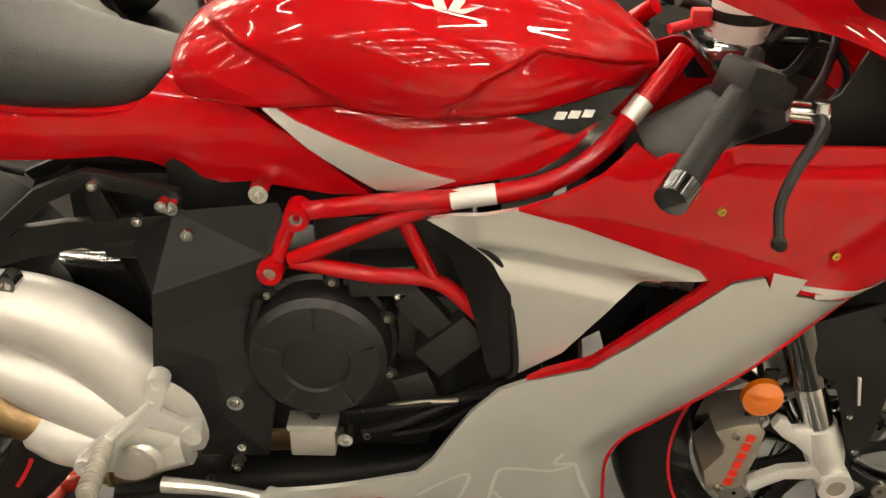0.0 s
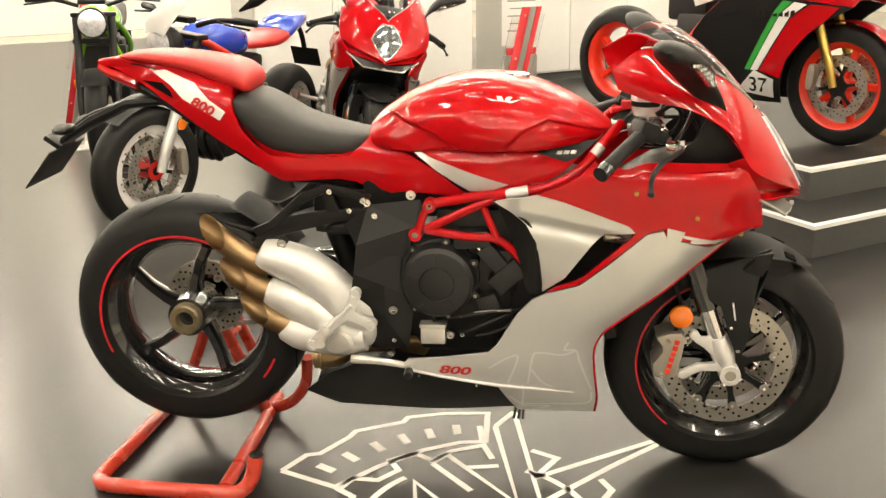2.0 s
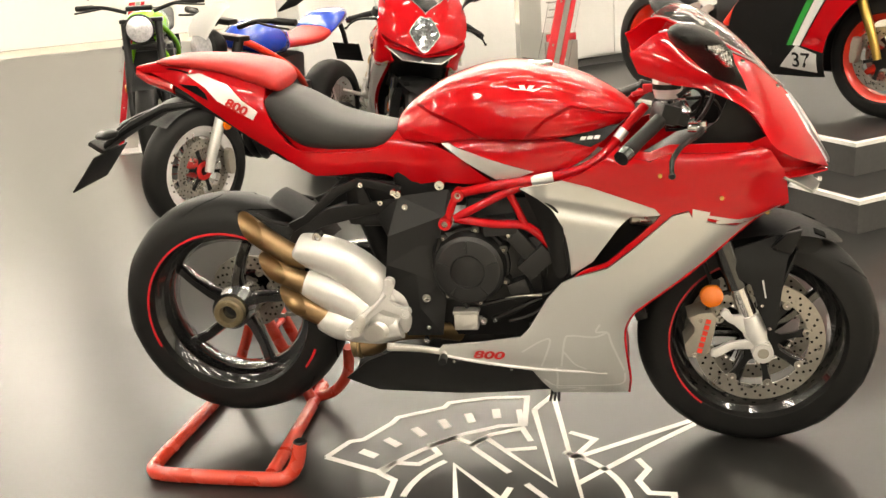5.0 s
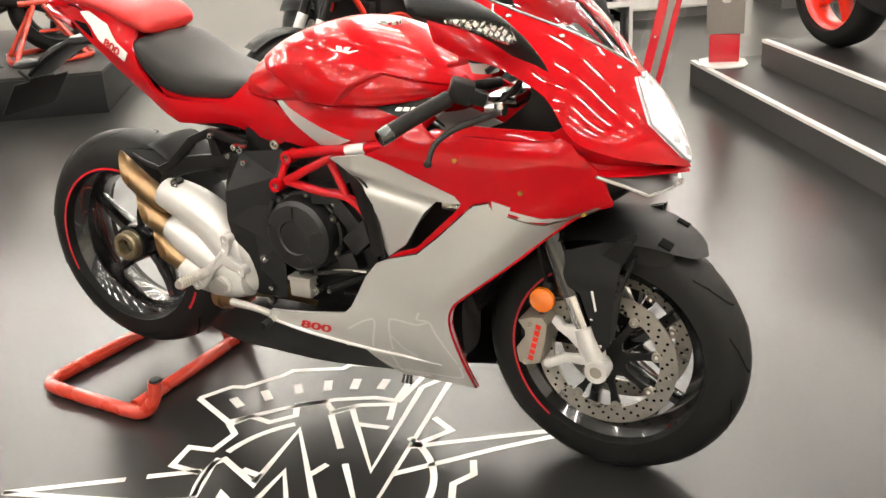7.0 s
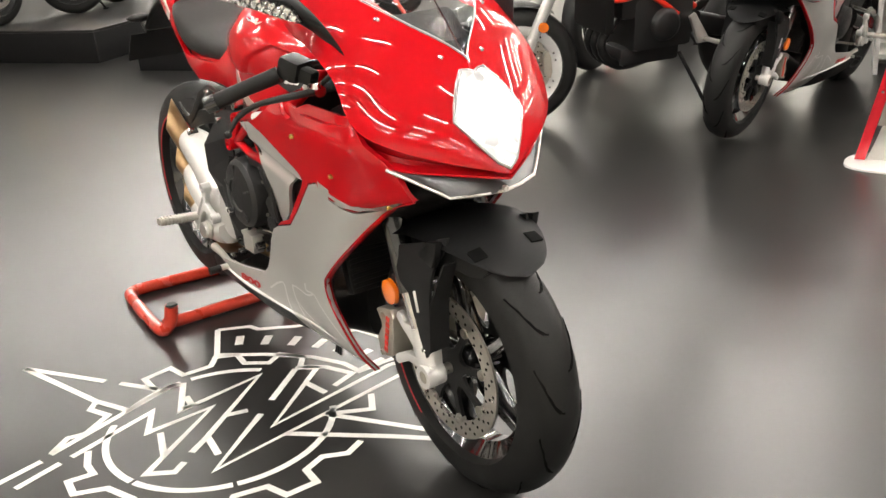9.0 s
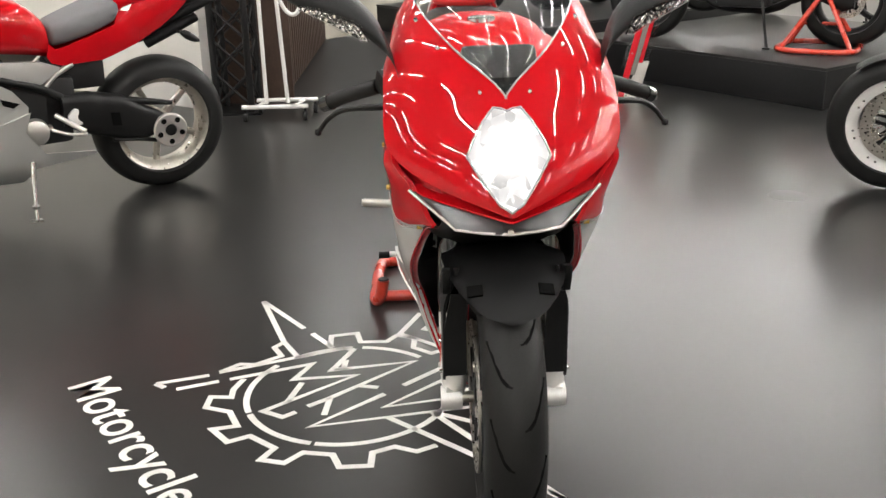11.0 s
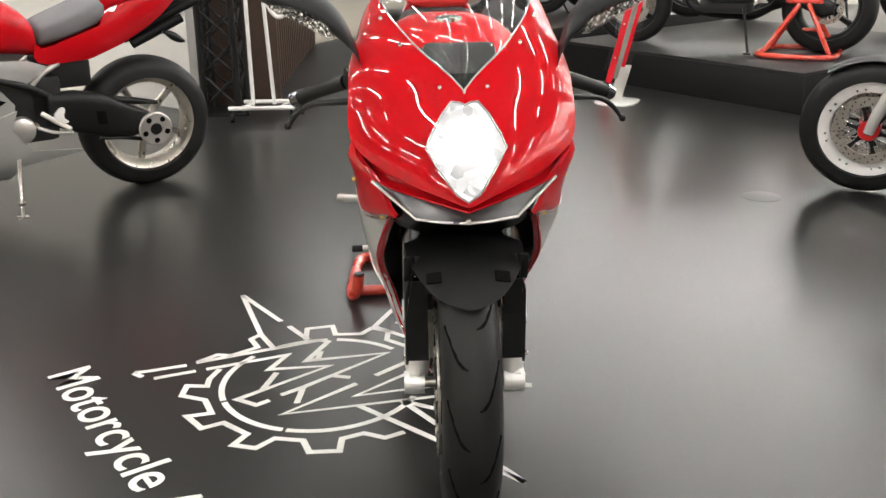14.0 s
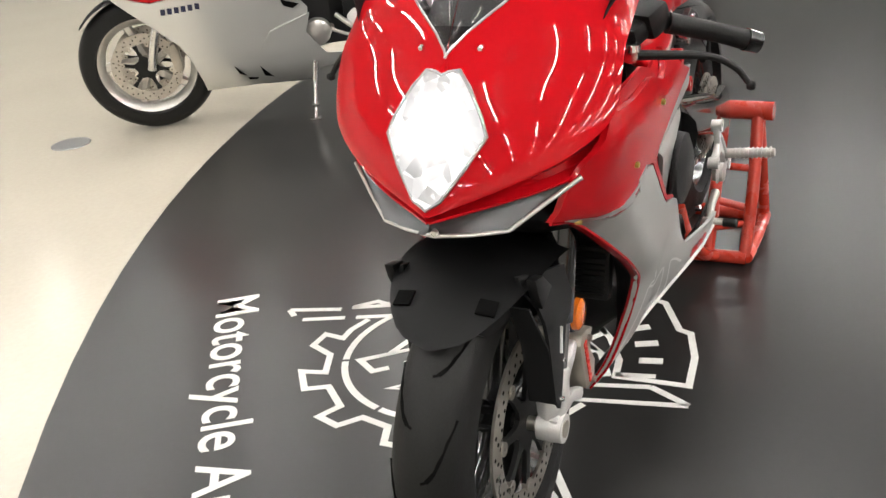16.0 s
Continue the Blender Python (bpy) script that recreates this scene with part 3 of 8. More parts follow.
    st = [  # x, top, bottom, half width low, half width top
        (0.488, 0.882, 0.862, 0.030, 0.028), (0.500, 0.905, 0.855, 0.085, 0.060), (0.530, 0.935, 0.846, 0.108, 0.080), (0.60, 0.978, 0.842, 0.135, 0.112),
        (0.68, 1.008, 0.850, 0.162, 0.132), (0.75, 1.020, 0.853, 0.190, 0.146), (0.82, 1.018, 0.853, 0.204, 0.152), (0.90, 1.000, 0.856, 0.192, 0.140),
        (0.97, 0.972, 0.864, 0.160, 0.116), (1.03, 0.938, 0.872, 0.115, 0.082), (1.075, 0.905, 0.880, 0.055, 0.040)]
    fine = [[float(curve1(x, [s[0] for s in st], [s[i] for s in st])) for i in range(5)] for x in np.linspace(0.488, 1.075, 110)]

    def hollow(x, z):
        """Depth of the knee scoop behind and the recess in front, each under a sharp edge."""
        d = 0.0
        if 0.50 < x < 0.74:
            t = float(np.interp(x, [0.50, 0.533, 0.648, 0.715, 0.74], [0.955, 0.945, 0.905, 0.868, 0.850])) - z
            k = min(1.0, (x - 0.50) / 0.03) * min(1.0, (0.74 - x) / 0.03)
            d += 0.013 * k * max(0.0, min(1.0, t / 0.007)) * max(0.0, 1 - max(0.0, t - 0.007) / 0.05)
        if 0.80 < x < 1.075:
            t = float(np.interp(x, [0.80, 0.815, 0.865, 0.925, 1.06, 1.075], [0.855, 0.866, 0.910, 0.936, 0.897, 0.893])) - z
            k = min(1.0, (x - 0.80) / 0.03) * min(1.0, (1.075 - x) / 0.04)
            d += 0.010 * k * max(0.0, min(1.0, t / 0.006)) * max(0.0, 1 - max(0.0, t - 0.006) / 0.075)
        return d
    rr = []
    for x, zt, zb, wl, wt in fine:
        h = zt - zb
        half = [(0.0, zt), (wt * 0.34, zt - h * 0.010), (wt * 0.62, zt - h * 0.05), (wt * 0.86, zt - h * 0.14), (wt * 1.0, zt - h * 0.26), (wt * 0.55 + wl * 0.50, zt - h * 0.40),
                (wt * 0.24 + wl * 0.80, zt - h * 0.55), (wl * 1.005, zt - h * 0.70), (wl * 0.985, zt - h * 0.84), (wl * 0.92, zt - h * 0.95), (wl * 0.60, zb), (0.0, zb)]
        half = [(v.x, v.y) for v in catmull([(y, z, 0) for y, z in half], 90)]
        half = [(y - hollow(x, z) * min(1.0, y / 0.05), z) for y, z in half]
        rr.append([Vector((x, -y, z)) for y, z in half] + [Vector((x, y, z)) for y, z in half[-2:0:-1]])
    rings(b, rr)
    tank = P("fuel_tank", b, RED, label="glossy red sculpted fuel tank", smooth=60)
    b = B(); lathe(b, [(0.0, 0.006), (0.022, 0.007), (0.030, 0.005), (0.034, 0.002), (0.036, -0.012), (0.0, -0.012)], (0.845, 0, 1.012), "z", 40)
    P("filler_cap", b, CHROME, tank, "chrome filler cap")
    # winged badge on each flank of the tank
    for s in (-1, 1):
        b = B()
        plate(b, [(-0.040, 0.006), (-0.012, 0.002), (-0.016, 0.012), (-0.004, 0.012), (0.002, 0.0), (0.008, 0.012), (0.020, 0.012), (0.014, 0.002), (0.040, 0.008), (0.012, -0.006), (0.004, -0.014), (-0.006, -0.004), (-0.014, -0.014), (-0.022, -0.012), (-0.018, -0.003)], -0.001, 0.001)
        ob = P("badge", b, WHITE, tank, "white winged badge")
        ob.matrix_local = pose(0.822, s * 0.1545, 0.972, 0, 4, 0) @ pose(0, 0, 0, -26 * -s, 0, 0)
    # --- panels beside and below the tank ---
    side_w = lambda x, z: curve1(x, [0.45, 0.60, 0.70, 0.80, 0.90, 1.0], [0.070, 0.115, 0.143, 0.162, 0.158, 0.135]) + 0.10 * (0.83 - z) + 0.010 - 5.0 * (z - 0.815) ** 2
    for s in (-1, 1):
        b = B(); sheet(b, [(0.612, 0.845), (0.640, 0.858), (0.789, 0.860), (0.883, 0.864), (0.996, 0.842), (0.964, 0.812), (0.924, 0.790), (0.864, 0.780), (0.789, 0.765), (0.745, 0.762), (0.666, 0.807)],
                       on_skin(s, 0, side_w), 0.012)
        sp = P("side_panel", b, RED)
        b = B(); sheet(b, [(0.612, 0.847), (0.623, 0.852), (0.653, 0.838), (0.748, 0.808), (0.836, 0.783), (0.789, 0.765), (0.745, 0.763), (0.666, 0.809)], on_skin(s, 0.003, side_w), 0.006)
        P("wedge", b, SILVER, sp, "silver wedge")
        b = B(); sheet(b, [(0.885, 0.862), (0.925, 0.867), (1.040, 0.880), (1.052, 0.892), (1.002, 0.848), (0.968, 0.834)], on_skin(s, 0.0045, side_w), 0.008, 0.012)
        vane = P("intake_vane", b, BLACK, sp, "black intake vane")
        for x0 in (0.944, 0.960, 0.976):
            b = B(); sheet(b, [(x0, 0.852), (x0 + 0.012, 0.851), (x0 + 0.016, 0.858), (x0 + 0.004, 0.859)], on_skin(s, 0.0058, side_w), 0.002, 0.01)
            P("badge_bar", b, ARTLINE, vane)
    # --- tail ---
    tail_w = lambda x, z: curve1(x, [-0.20, -0.14, -0.05, 0.05, 0.18, 0.30, 0.45, 0.55, 0.65, 0.74], [0.026, 0.044, 0.070, 0.090, 0.110, 0.116, 0.106, 0.106, 0.128, 0.150]) - 0.30 * max(0.0, 0.80 - z) * (1 if x < 0.5 else 0.2) - 0.25 * max(0, z - 0.97) + 0.006 - 3.2 * (z - float(np.interp(x, [-0.18, 0.05, 0.2, 0.3, 0.45, 0.7], [1.04, 0.98, 0.89, 0.80, 0.80, 0.785]))) ** 2
    for s in (-1, 1):
        b = B(); sheet(b, [(-0.185, 1.050), (-0.075, 1.060), (0.056, 1.034), (0.173, 0.995), (0.172, 0.958), (0.190, 0.903), (0.225, 0.856), (0.261, 0.835), (0.325, 0.829), (0.410, 0.828), (0.452, 0.834), (0.481, 0.858),
                           (0.500, 0.878), (0.593, 0.841), (0.655, 0.811), (0.738, 0.752), (0.689, 0.745), (0.591, 0.749), (0.534, 0.738), (0.499, 0.747), (0.464, 0.768), (0.422, 0.776), (0.350, 0.772), (0.286, 0.770),
                           (0.251, 0.790), (0.203, 0.825), (0.141, 0.860), (0.087, 0.895), (0.046, 0.925), (-0.034, 0.984), (-0.10, 1.018), (-0.150, 1.036)], on_skin(s, 0, tail_w), 0.012)
        tp = P("tail_panel", b, RED, label="glossy red tail fairing")
        b = B(); sheet(b, [(-0.034, 1.030), (0.000, 1.033), (0.078, 1.004), (0.116, 0.966), (0.156, 0.938), (0.142, 0.918), (0.050, 0.966), (0.018, 0.998)], on_skin(s, 0.003, tail_w), 0.006)
        P("stripe", b, WHITE, tp, "white tail stripe")
        b = B(); sheet(b, [(-0.060, 1.008), (-0.006, 1.003), (0.016, 0.984), (0.022, 0.968), (-0.012, 0.984)], on_skin(s, 0.002, tail_w), 0.006)
        P("tail_vent", b, GAP_SHADE, tp, "dark tail vent")
        b = B(); tube(b, [(x, s * (tail_w(x, z) + 0.001), z) for x, z in ((-0.150, 1.046), (-0.075, 1.043), (-0.030, 1.034))], 0.0022, 6, 12)
        P("tail_seam", b, GAP_SHADE, tp)
        skin_text("numerals", "800", 0.040, 0.100, 0.951, -27, s, tail_w, 0.0045, TEXTRED, tp, 0.8)
    b = B()
    rr = []
    for x, zt, zb, w in ((-0.185, 1.052, 1.035, 0.03), (-0.12, 1.062, 1.03, 0.042), (0.0, 1.045, 0.99, 0.062), (0.15, 1.0, 0.93, 0.086), (0.25, 0.90, 0.81, 0.104), (0.36, 0.85, 0.785, 0.106), (0.48, 0.85, 0.77, 0.096)):
        rr.append(superring(x, (zt + zb) / 2, w, (zt - zb) / 2, (zt - zb) / 2, 3.5, 20))
    rings(b, rr)
    P("tail_core", b, RED, label="red tail top")
    b = B()
    rings(b, [superring(x, z, w, 0.012, 0.02, 3, 14) for x, z, w in ((-0.15, 1.015, 0.03), (-0.05, 0.975, 0.055), (0.06, 0.915, 0.08), (0.2, 0.82, 0.09), (0.3, 0.775, 0.09), (0.46, 0.765, 0.09))])
    P("undertray", b, BLACK)
    b = B()
    rr = []
    for x, zt, zb, w in ((-0.125, 1.064, 1.058, 0.035), (-0.10, 1.070, 1.052, 0.056), (-0.04, 1.075, 1.044, 0.072), (0.05, 1.070, 1.028, 0.086), (0.12, 1.060, 1.004, 0.096), (0.170, 1.048, 0.984, 0.101), (0.196, 1.030, 0.976, 0.098), (0.206, 1.008, 0.984, 0.086)):
        rr.append(superring(x, (zt + zb) / 2, w, (zt - zb) / 2, (zt - zb) / 2, 2.8, 24))
    fineR = []
    for i in range(24):
        col = catmull([r[i] for r in rr], 26)
        fineR.append(col)
    rings(b, [[fineR[i][k] for i in range(24)] for k in range(26)])
    P("pillion_pad", b, REDSEAT, label="red vinyl pillion pad", smooth=50)
    b = B()
    rr = []
    for x, zt, zb, w in ((0.168, 0.962, 0.945, 0.088), (0.180, 0.976, 0.92, 0.112), (0.215, 0.976, 0.87, 0.124), (0.26, 0.955, 0.836, 0.127), (0.32, 0.920, 0.826, 0.123), (0.38, 0.900, 0.824, 0.113), (0.44, 0.886, 0.824, 0.098), (0.48, 0.880, 0.838, 0.076), (0.498, 0.876, 0.86, 0.055)):
        rr.append(superring(x, (zt + zb) / 2, w, (zt - zb) / 2, (zt - zb) / 2, 3.2, 28))
    cols = [catmull([r[i] for r in rr], 30) for i in range(28)]
    rings(b, [[c[k] for c in cols] for k in range(30)])
    P("rider_seat", b, LEATHER, label="dark grey rider seat", smooth=50)
    # --- plate carrier, plate, tail lamp, indicators ---
    b = B()
    for s in (-1, 1):
        tube(b, [(0.02, s * 0.045, 0.955), (-0.10, s * 0.04, 0.945), (-0.21, s * 0.03, 0.915), (-0.29, s * 0.025, 0.865)], 0.010, 8, 12)
    ring = [superring(x, z, 0.05, h, h, 3, 12) for x, z, h in ((-0.02, 0.955, 0.014), (-0.12, 0.945, 0.016), (-0.22, 0.90, 0.018), (-0.30, 0.85, 0.012))]
    rings(b, ring)
    P("plate_carrier", b, BLACK)
    b = B(); box(b, (0, 0, 0), (0.004, 0.19, 0.12), bevel=0.0015)
    pl = P("plate", b, GREY, label="dark blank plate on a tilted carrier")
    pl.matrix_local = pose(-0.345, 0, 0.785, 0, 40, 0)
    b = B(); box(b, (-0.003, 0, 0), (0.002, 0.18, 0.02)); box(b, (-0.003, 0, 0.04), (0.002, 0.13, 0.012))
    P("plate_mark", b, WHITE, pl)
    b = B(); box(b, (0, 0, 0), (0.05, 0.09, 0.014), bevel=0.005)
    ob = P("number_plate_lamp", b, BLACK); ob.matrix_local = pose(-0.325, 0, 0.845, 0, 35, 0)
    for s in (-1, 1):
        b = B()
        rr = [superring(0, 0, r, r * .8, r * .8, 2.4, 14) for r in (0.006, 0.014, 0.017, 0.012, 0.004)]
        for i, y in enumerate((0.0, 0.015, 0.04, 0.065, 0.078)):
            rr[i] = [Vector((v.y * 1.6, s * (0.03 + y), v.z)) for v in rr[i]]
        rings(b, rr)
        ob = P("rear_indicator", b, BLACK); ob.matrix_local = pose(-0.275, 0, 0.885)
    b = B()
    rings(b, [superring(-0.182, 1.035, 0.040, 0.010, 0.012, 3, 16), superring(-0.15, 1.02, 0.055, 0.012, 0.016, 3, 16), superring(-0.08, 0.995, 0.06, 0.02, 0.02, 3, 16)])
    P("tail_lamp", b, mat("tail_lamp_red", (0.35, 0.01, 0.01), 0.15, coat=1.0))
    # --- frame of red tubes ---
    for s in (-1, 1):
        b = B()
        tube(b, [(0.648, s * 0.150, 0.728), (0.749, s * 0.172, 0.752), (0.857, s * 0.185, 0.769), (0.938, s * 0.180, 0.785), (0.997, s * 0.160, 0.815), (1.055, s * 0.128, 0.876), (1.095, s * 0.098, 0.916)], 0.0118, 16, 30)
        P("frame_tube", b, RED, label="red tubular frame rail")
        b = B(); tube(b, [(0.640, s * 0.160, 0.668), (0.700, s * 0.168, 0.700), (0.776, s * 0.176, 0.738), (0.850, s * 0.184, 0.766)], 0.0105, 14, 14)
        P("frame_tube", b, RED)
        b = B(); tube(b, [(0.640, s * 0.160, 0.668), (0.735, s * 0.168, 0.655), (0.815, s * 0.170, 0.648), (0.875, s * 0.165, 0.592)], 0.0105, 14, 18)
        P("frame_tube", b, RED)
        b = B(); tube(b, [(0.774, s * 0.174, 0.738), (0.812, s * 0.170, 0.650)], 0.0092, 14)
        P("frame_tube", b, RED)
        b = B(); tube(b, [(0.648, s * 0.150, 0.728), (0.634, s * 0.156, 0.700), (0.620, s * 0.160, 0.660)], 0.0095, 14, 8)
        P("frame_tube", b, RED)
        for x, z, yy in ((0.650, 0.726, 0.150), (0.616, 0.658, 0.160)):
            b = B(); lathe(b, [(0.008, -0.020), (0.0145, -0.020), (0.016, -0.016), (0.016, 0.016), (0.008, 0.016)], (x, s * yy, z), "y", 24, closed_profile=True)
            lug = P("frame_lug", b, RED)
            b = B(); bolt(b, (x, s * (yy + 0.008), z), 0.010, s, 0.006)
            P("bolt", b, STEEL, lug)
        b = B(); tube(b, [(0.832, s * 0.1835, 0.764), (0.862, s * 0.1855, 0.770), (0.882, s * 0.1858, 0.7735)], 0.0125, 14, 8)
        P("decal", b, WHITE)
        b = B(); tube(b, [(1.030, s * 0.1425, 0.848), (1.047, s * 0.133, 0.868)], 0.0125, 14)
        P("decal", b, SILVER)
    # --- engine ---
    b = B()
    box(b, (0.68, 0, 0.50), (0.34, 0.25, 0.26), bevel=0.03)
    eb = P("engine_block", b, CASE, label="black three-cylinder engine block")
    # plain black block, added to keep the gap above the engine dark
    b = B(); box(b, (0.66, 0, 0.735), (0.36, 0.20, 0.11), bevel=0.015)
    P("black_filler", b, BLACK)
    for nm, c, q, bv in (("cylinder_head", (0.76, 0, 0.60), (0.20, 0.24, 0.22), 0.02), ("cam_cover", (0.88, 0, 0.50), (0.16, 0.22, 0.18), 0.02), ("sump", (0.64, 0, 0.38), (0.34, 0.20, 0.10), 0.02), ("gearbox", (0.53, 0, 0.50), (0.14, 0.22, 0.30), 0.02), ("coil_cover", (0.86, -0.09, 0.585), (0.10, 0.12, 0.06), 0.01)):
        b = B(); box(b, c, q, bevel=bv)
        P(nm, b, CASE, eb)
    b = B()
    CX, CZ = 0.668, 0.541
    lathe(b, [(0.0, -0.1935), (0.034, -0.193), (0.040, -0.1915), (0.043, -0.196), (0.060, -0.1945), (0.078, -0.190), (0.087, -0.181), (0.0905, -0.165), (0.092, -0.145), (0.098, -0.141), (0.100, -0.12), (0.0, -0.12)], (CX, 0, CZ), "y", 56)
    cl = P("clutch_cover", b, CASE, label="round black clutch cover", smooth=28)
    for k in range(7):
        a = radians(360 / 7 * k + 27)
        b = B(); lathe(b, [(0.0, -0.156), (0.010, -0.156), (0.012, -0.150), (0.014, -0.12), (0.0, -0.12)], (CX + 0.097 * math.cos(a), 0, CZ + 0.097 * math.sin(a)), "y", 14)
        P("cover_lug", b, CASE, cl)
        bolts(cl, [(CX + 0.097 * math.cos(a), -0.156, CZ + 0.097 * math.sin(a), 0.0055, -1)], STEEL)
    for k in range(5):
        a = radians(72 * k + 90)
        b = B(); box(b, (0, 0, 0), (0.030, 0.006, 0.005), pose(CX + 0.062 * math.cos(a), -0.1935, CZ + 0.062 * math.sin(a), 0, -math.degrees(a), 0), 0.002)
        P("cover_rib", b, CASE, cl)
    b = B(); lathe(b, [(0.0, -0.150), (0.072, -0.150), (0.080, -0.146), (0.084, -0.10), (0.0, -0.10)], (0.615, 0, 0.548), "y", 40)
    P("gear_cover", b, CASE, label="black gearbox cover")
    b = B(); lathe(b, [(0.0, 0.19), (0.05, 0.19), (0.075, 0.18), (0.085, 0.12), (0.0, 0.12)], (0.70, 0, 0.50), "y", 40)
    P("alternator_cover", b, CASE)
    b = B()
    V = [b.verts.new(p) for p in ((0.438, -0.128, 0.668), (0.500, -0.142, 0.722), (0.626, -0.146, 0.738), (0.642, -0.150, 0.700), (0.612, -0.166, 0.676), (0.476, -0.190, 0.634), (0.549, -0.172, 0.603), (0.538, -0.178, 0.530),
                                  (0.455, -0.166, 0.512), (0.466, -0.186, 0.560), (0.588, -0.172, 0.505), (0.590, -0.150, 0.355), (0.498, -0.150, 0.355), (0.468, -0.158, 0.450), (0.606, -0.160, 0.455), (0.540, -0.172, 0.44), (0.596, -0.160, 0.60))]
    for q in ((0, 5, 1), (1, 5, 4), (1, 4, 2), (2, 4, 3), (5, 6, 4), (5, 9, 6), (9, 7, 6), (9, 8, 7), (8, 15, 7), (7, 15, 10), (8, 13, 15), (13, 12, 15), (12, 11, 15), (11, 14, 15), (14, 10, 15), (6, 7, 10, 16), (6, 16, 4)):
        b.faces.new([V[i] for i in q])
    bmesh.ops.solidify(b, geom=b.faces[:], thickness=-0.03)
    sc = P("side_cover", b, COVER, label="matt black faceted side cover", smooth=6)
    bolts(sc, [(0.560, -0.174, 0.470, 0.015, -1), (0.49, -0.150, 0.735, 0.010, -1), (0.518, -0.156, 0.700, 0.010, -1), (0.558, -0.164, 0.385, 0.008, -1), (0.548, -0.158, 0.345, 0.012, -1), (0.604, -0.135, 0.748, 0.016, -1)])
    b = B(); tube(b, [(0.60, -0.170, 0.62), (0.585, -0.178, 0.56), (0.60, -0.178, 0.49), (0.64, -0.175, 0.47), (0.66, -0.17, 0.44)], 0.006, 8, 18)
    P("breather_hose", b, BLACK)
    b = B()
    box(b, (0.655, -0.165, 0.402), (0.060, 0.030, 0.042), bevel=0.004)
    box(b, (0.655, -0.165, 0.428), (0.066, 0.034, 0.010), bevel=0.003)
    P("reservoir", b, ALU, label="small pale fluid reservoir")
    b = B(); tube(b, [(0.722, -0.172, 0.452), (0.775, -0.176, 0.468), (0.845, -0.172, 0.472)], 0.0035, 8, 12)
    P("shift_rod", b, STEEL)
    bolts(bike, [(0.697, -0.165, 0.405, 0.014, -1), (0.725, -0.155, 0.400, 0.007, -1), (0.748, -0.15, 0.50, 0.006, -1), (0.768, -0.165, 0.625, 0.006, -1)])
    b = B()
    tube(b, [(0.70, -0.165, 0.445), (0.76, -0.175, 0.462), (0.83, -0.17, 0.47), (0.90, -0.15, 0.47)], 0.006, 8, 16)
    P("cable", b, BLACK)
    b = B(); tube(b, [(0.72, -0.15, 0.40), (0.78, -0.16, 0.43), (0.85, -0.15, 0.46), (0.92, -0.13, 0.48)], 0.008, 8, 16)
    P("cable", b, BLACK)
    b = B(); tube(b, [(0.76, -0.14, 0.39), (0.82, -0.145, 0.41), (0.88, -0.14, 0.45)], 0.007, 8, 12)
    P("cable", b, BLACK)
    for x, z, a, s in ((0.75, 0.645, 4, (0.085, 0.05, 0.042)), (0.835, 0.555, 42, (0.085, 0.06, 0.05)), (0.80, 0.60, 40, (0.04, 0.05, 0.07)), (0.79, 0.48, 20, (0.05, 0.04, 0.05))):
        b = B(); box(b, (0, 0, 0), s, bevel=0.006)
        ob = P("engine_fitting", b, CASE); ob.matrix_local = pose(x, -0.145, z, 0, -a, 0)
    b = B(); box(b, (0, 0, 0), (0.03, 0.25, 0.28), bevel=0.004)
    ra = P("radiator", b, BLACK, label="black radiator"); ra.matrix_local = pose(1.05, 0, 0.52, 0, -16, 0)
    b = B(); box(b, (0.017, 0, 0), (0.004, 0.235, 0.004))
    fin = P("fin", b, BLACK, ra)
    for k in range(25):
        if k:
            fin = new("fin", fin.data); fin.parent = ra
        fin.location = (0, 0, -0.13 + 0.011 * k)
    # --- subframe, hanger, exhaust ---
    for s in (-1, 1):
        b = B()
        plate(b, [(0.505, 0.742), (0.45, 0.758), (0.395, 0.768), (0.33, 0.742), (0.25, 0.672), (0.205, 0.652), (0.222, 0.632), (0.262, 0.655), (0.305, 0.690), (0.345, 0.724), (0.395, 0.747), (0.45, 0.737), (0.495, 0.722)], s * 0.116, s * 0.132, bevel=0.003)
        plate(b, [(0.505, 0.712), (0.43, 0.704), (0.362, 0.698), (0.305, 0.688), (0.262, 0.657), (0.220, 0.640), (0.200, 0.600), (0.214, 0.590), (0.235, 0.622), (0.31, 0.646), (0.42, 0.672), (0.510, 0.686)], s * 0.114, s * 0.129, bevel=0.003)
        plate(b, [(0.388, 0.752), (0.408, 0.752), (0.428, 0.700), (0.395, 0.698)], s * 0.115, s * 0.130, bevel=0.002)
        tube(b, [(0.205, s * 0.123, 0.648), (0.150, s * 0.120, 0.662), (0.118, s * 0.118, 0.676)], 0.006, 8, 6)
        tube(b, [(0.118, s * 0.118, 0.676), (0.140, s * 0.120, 0.635), (0.146, s * 0.122, 0.590), (0.195, s * 0.125, 0.60)], 0.006, 8, 10)
        h = P("exhaust_hanger", b, BLACK, label="black exhaust hanger bracket")
        bolts(h, [(0.406, s * 0.134, 0.752, 0.009, s), (0.452, s * 0.132, 0.705, 0.009, s), (0.497, s * 0.136, 0.727, 0.013, s)])
    bolts(bike, [(0.287, -0.150, 0.625, 0.016, -1)])
    b = B(); box(b, (0.43, 0, 0.69), (0.16, 0.18, 0.12), bevel=0.02); rod(b, (0.36, 0, 0.70), (0.44, 0, 0.48), 0.03); rod(b, (0.40, -0.10, 0.655), (0.46, -0.10, 0.655), 0.02)
    P("shock_absorber", b, BLACK)
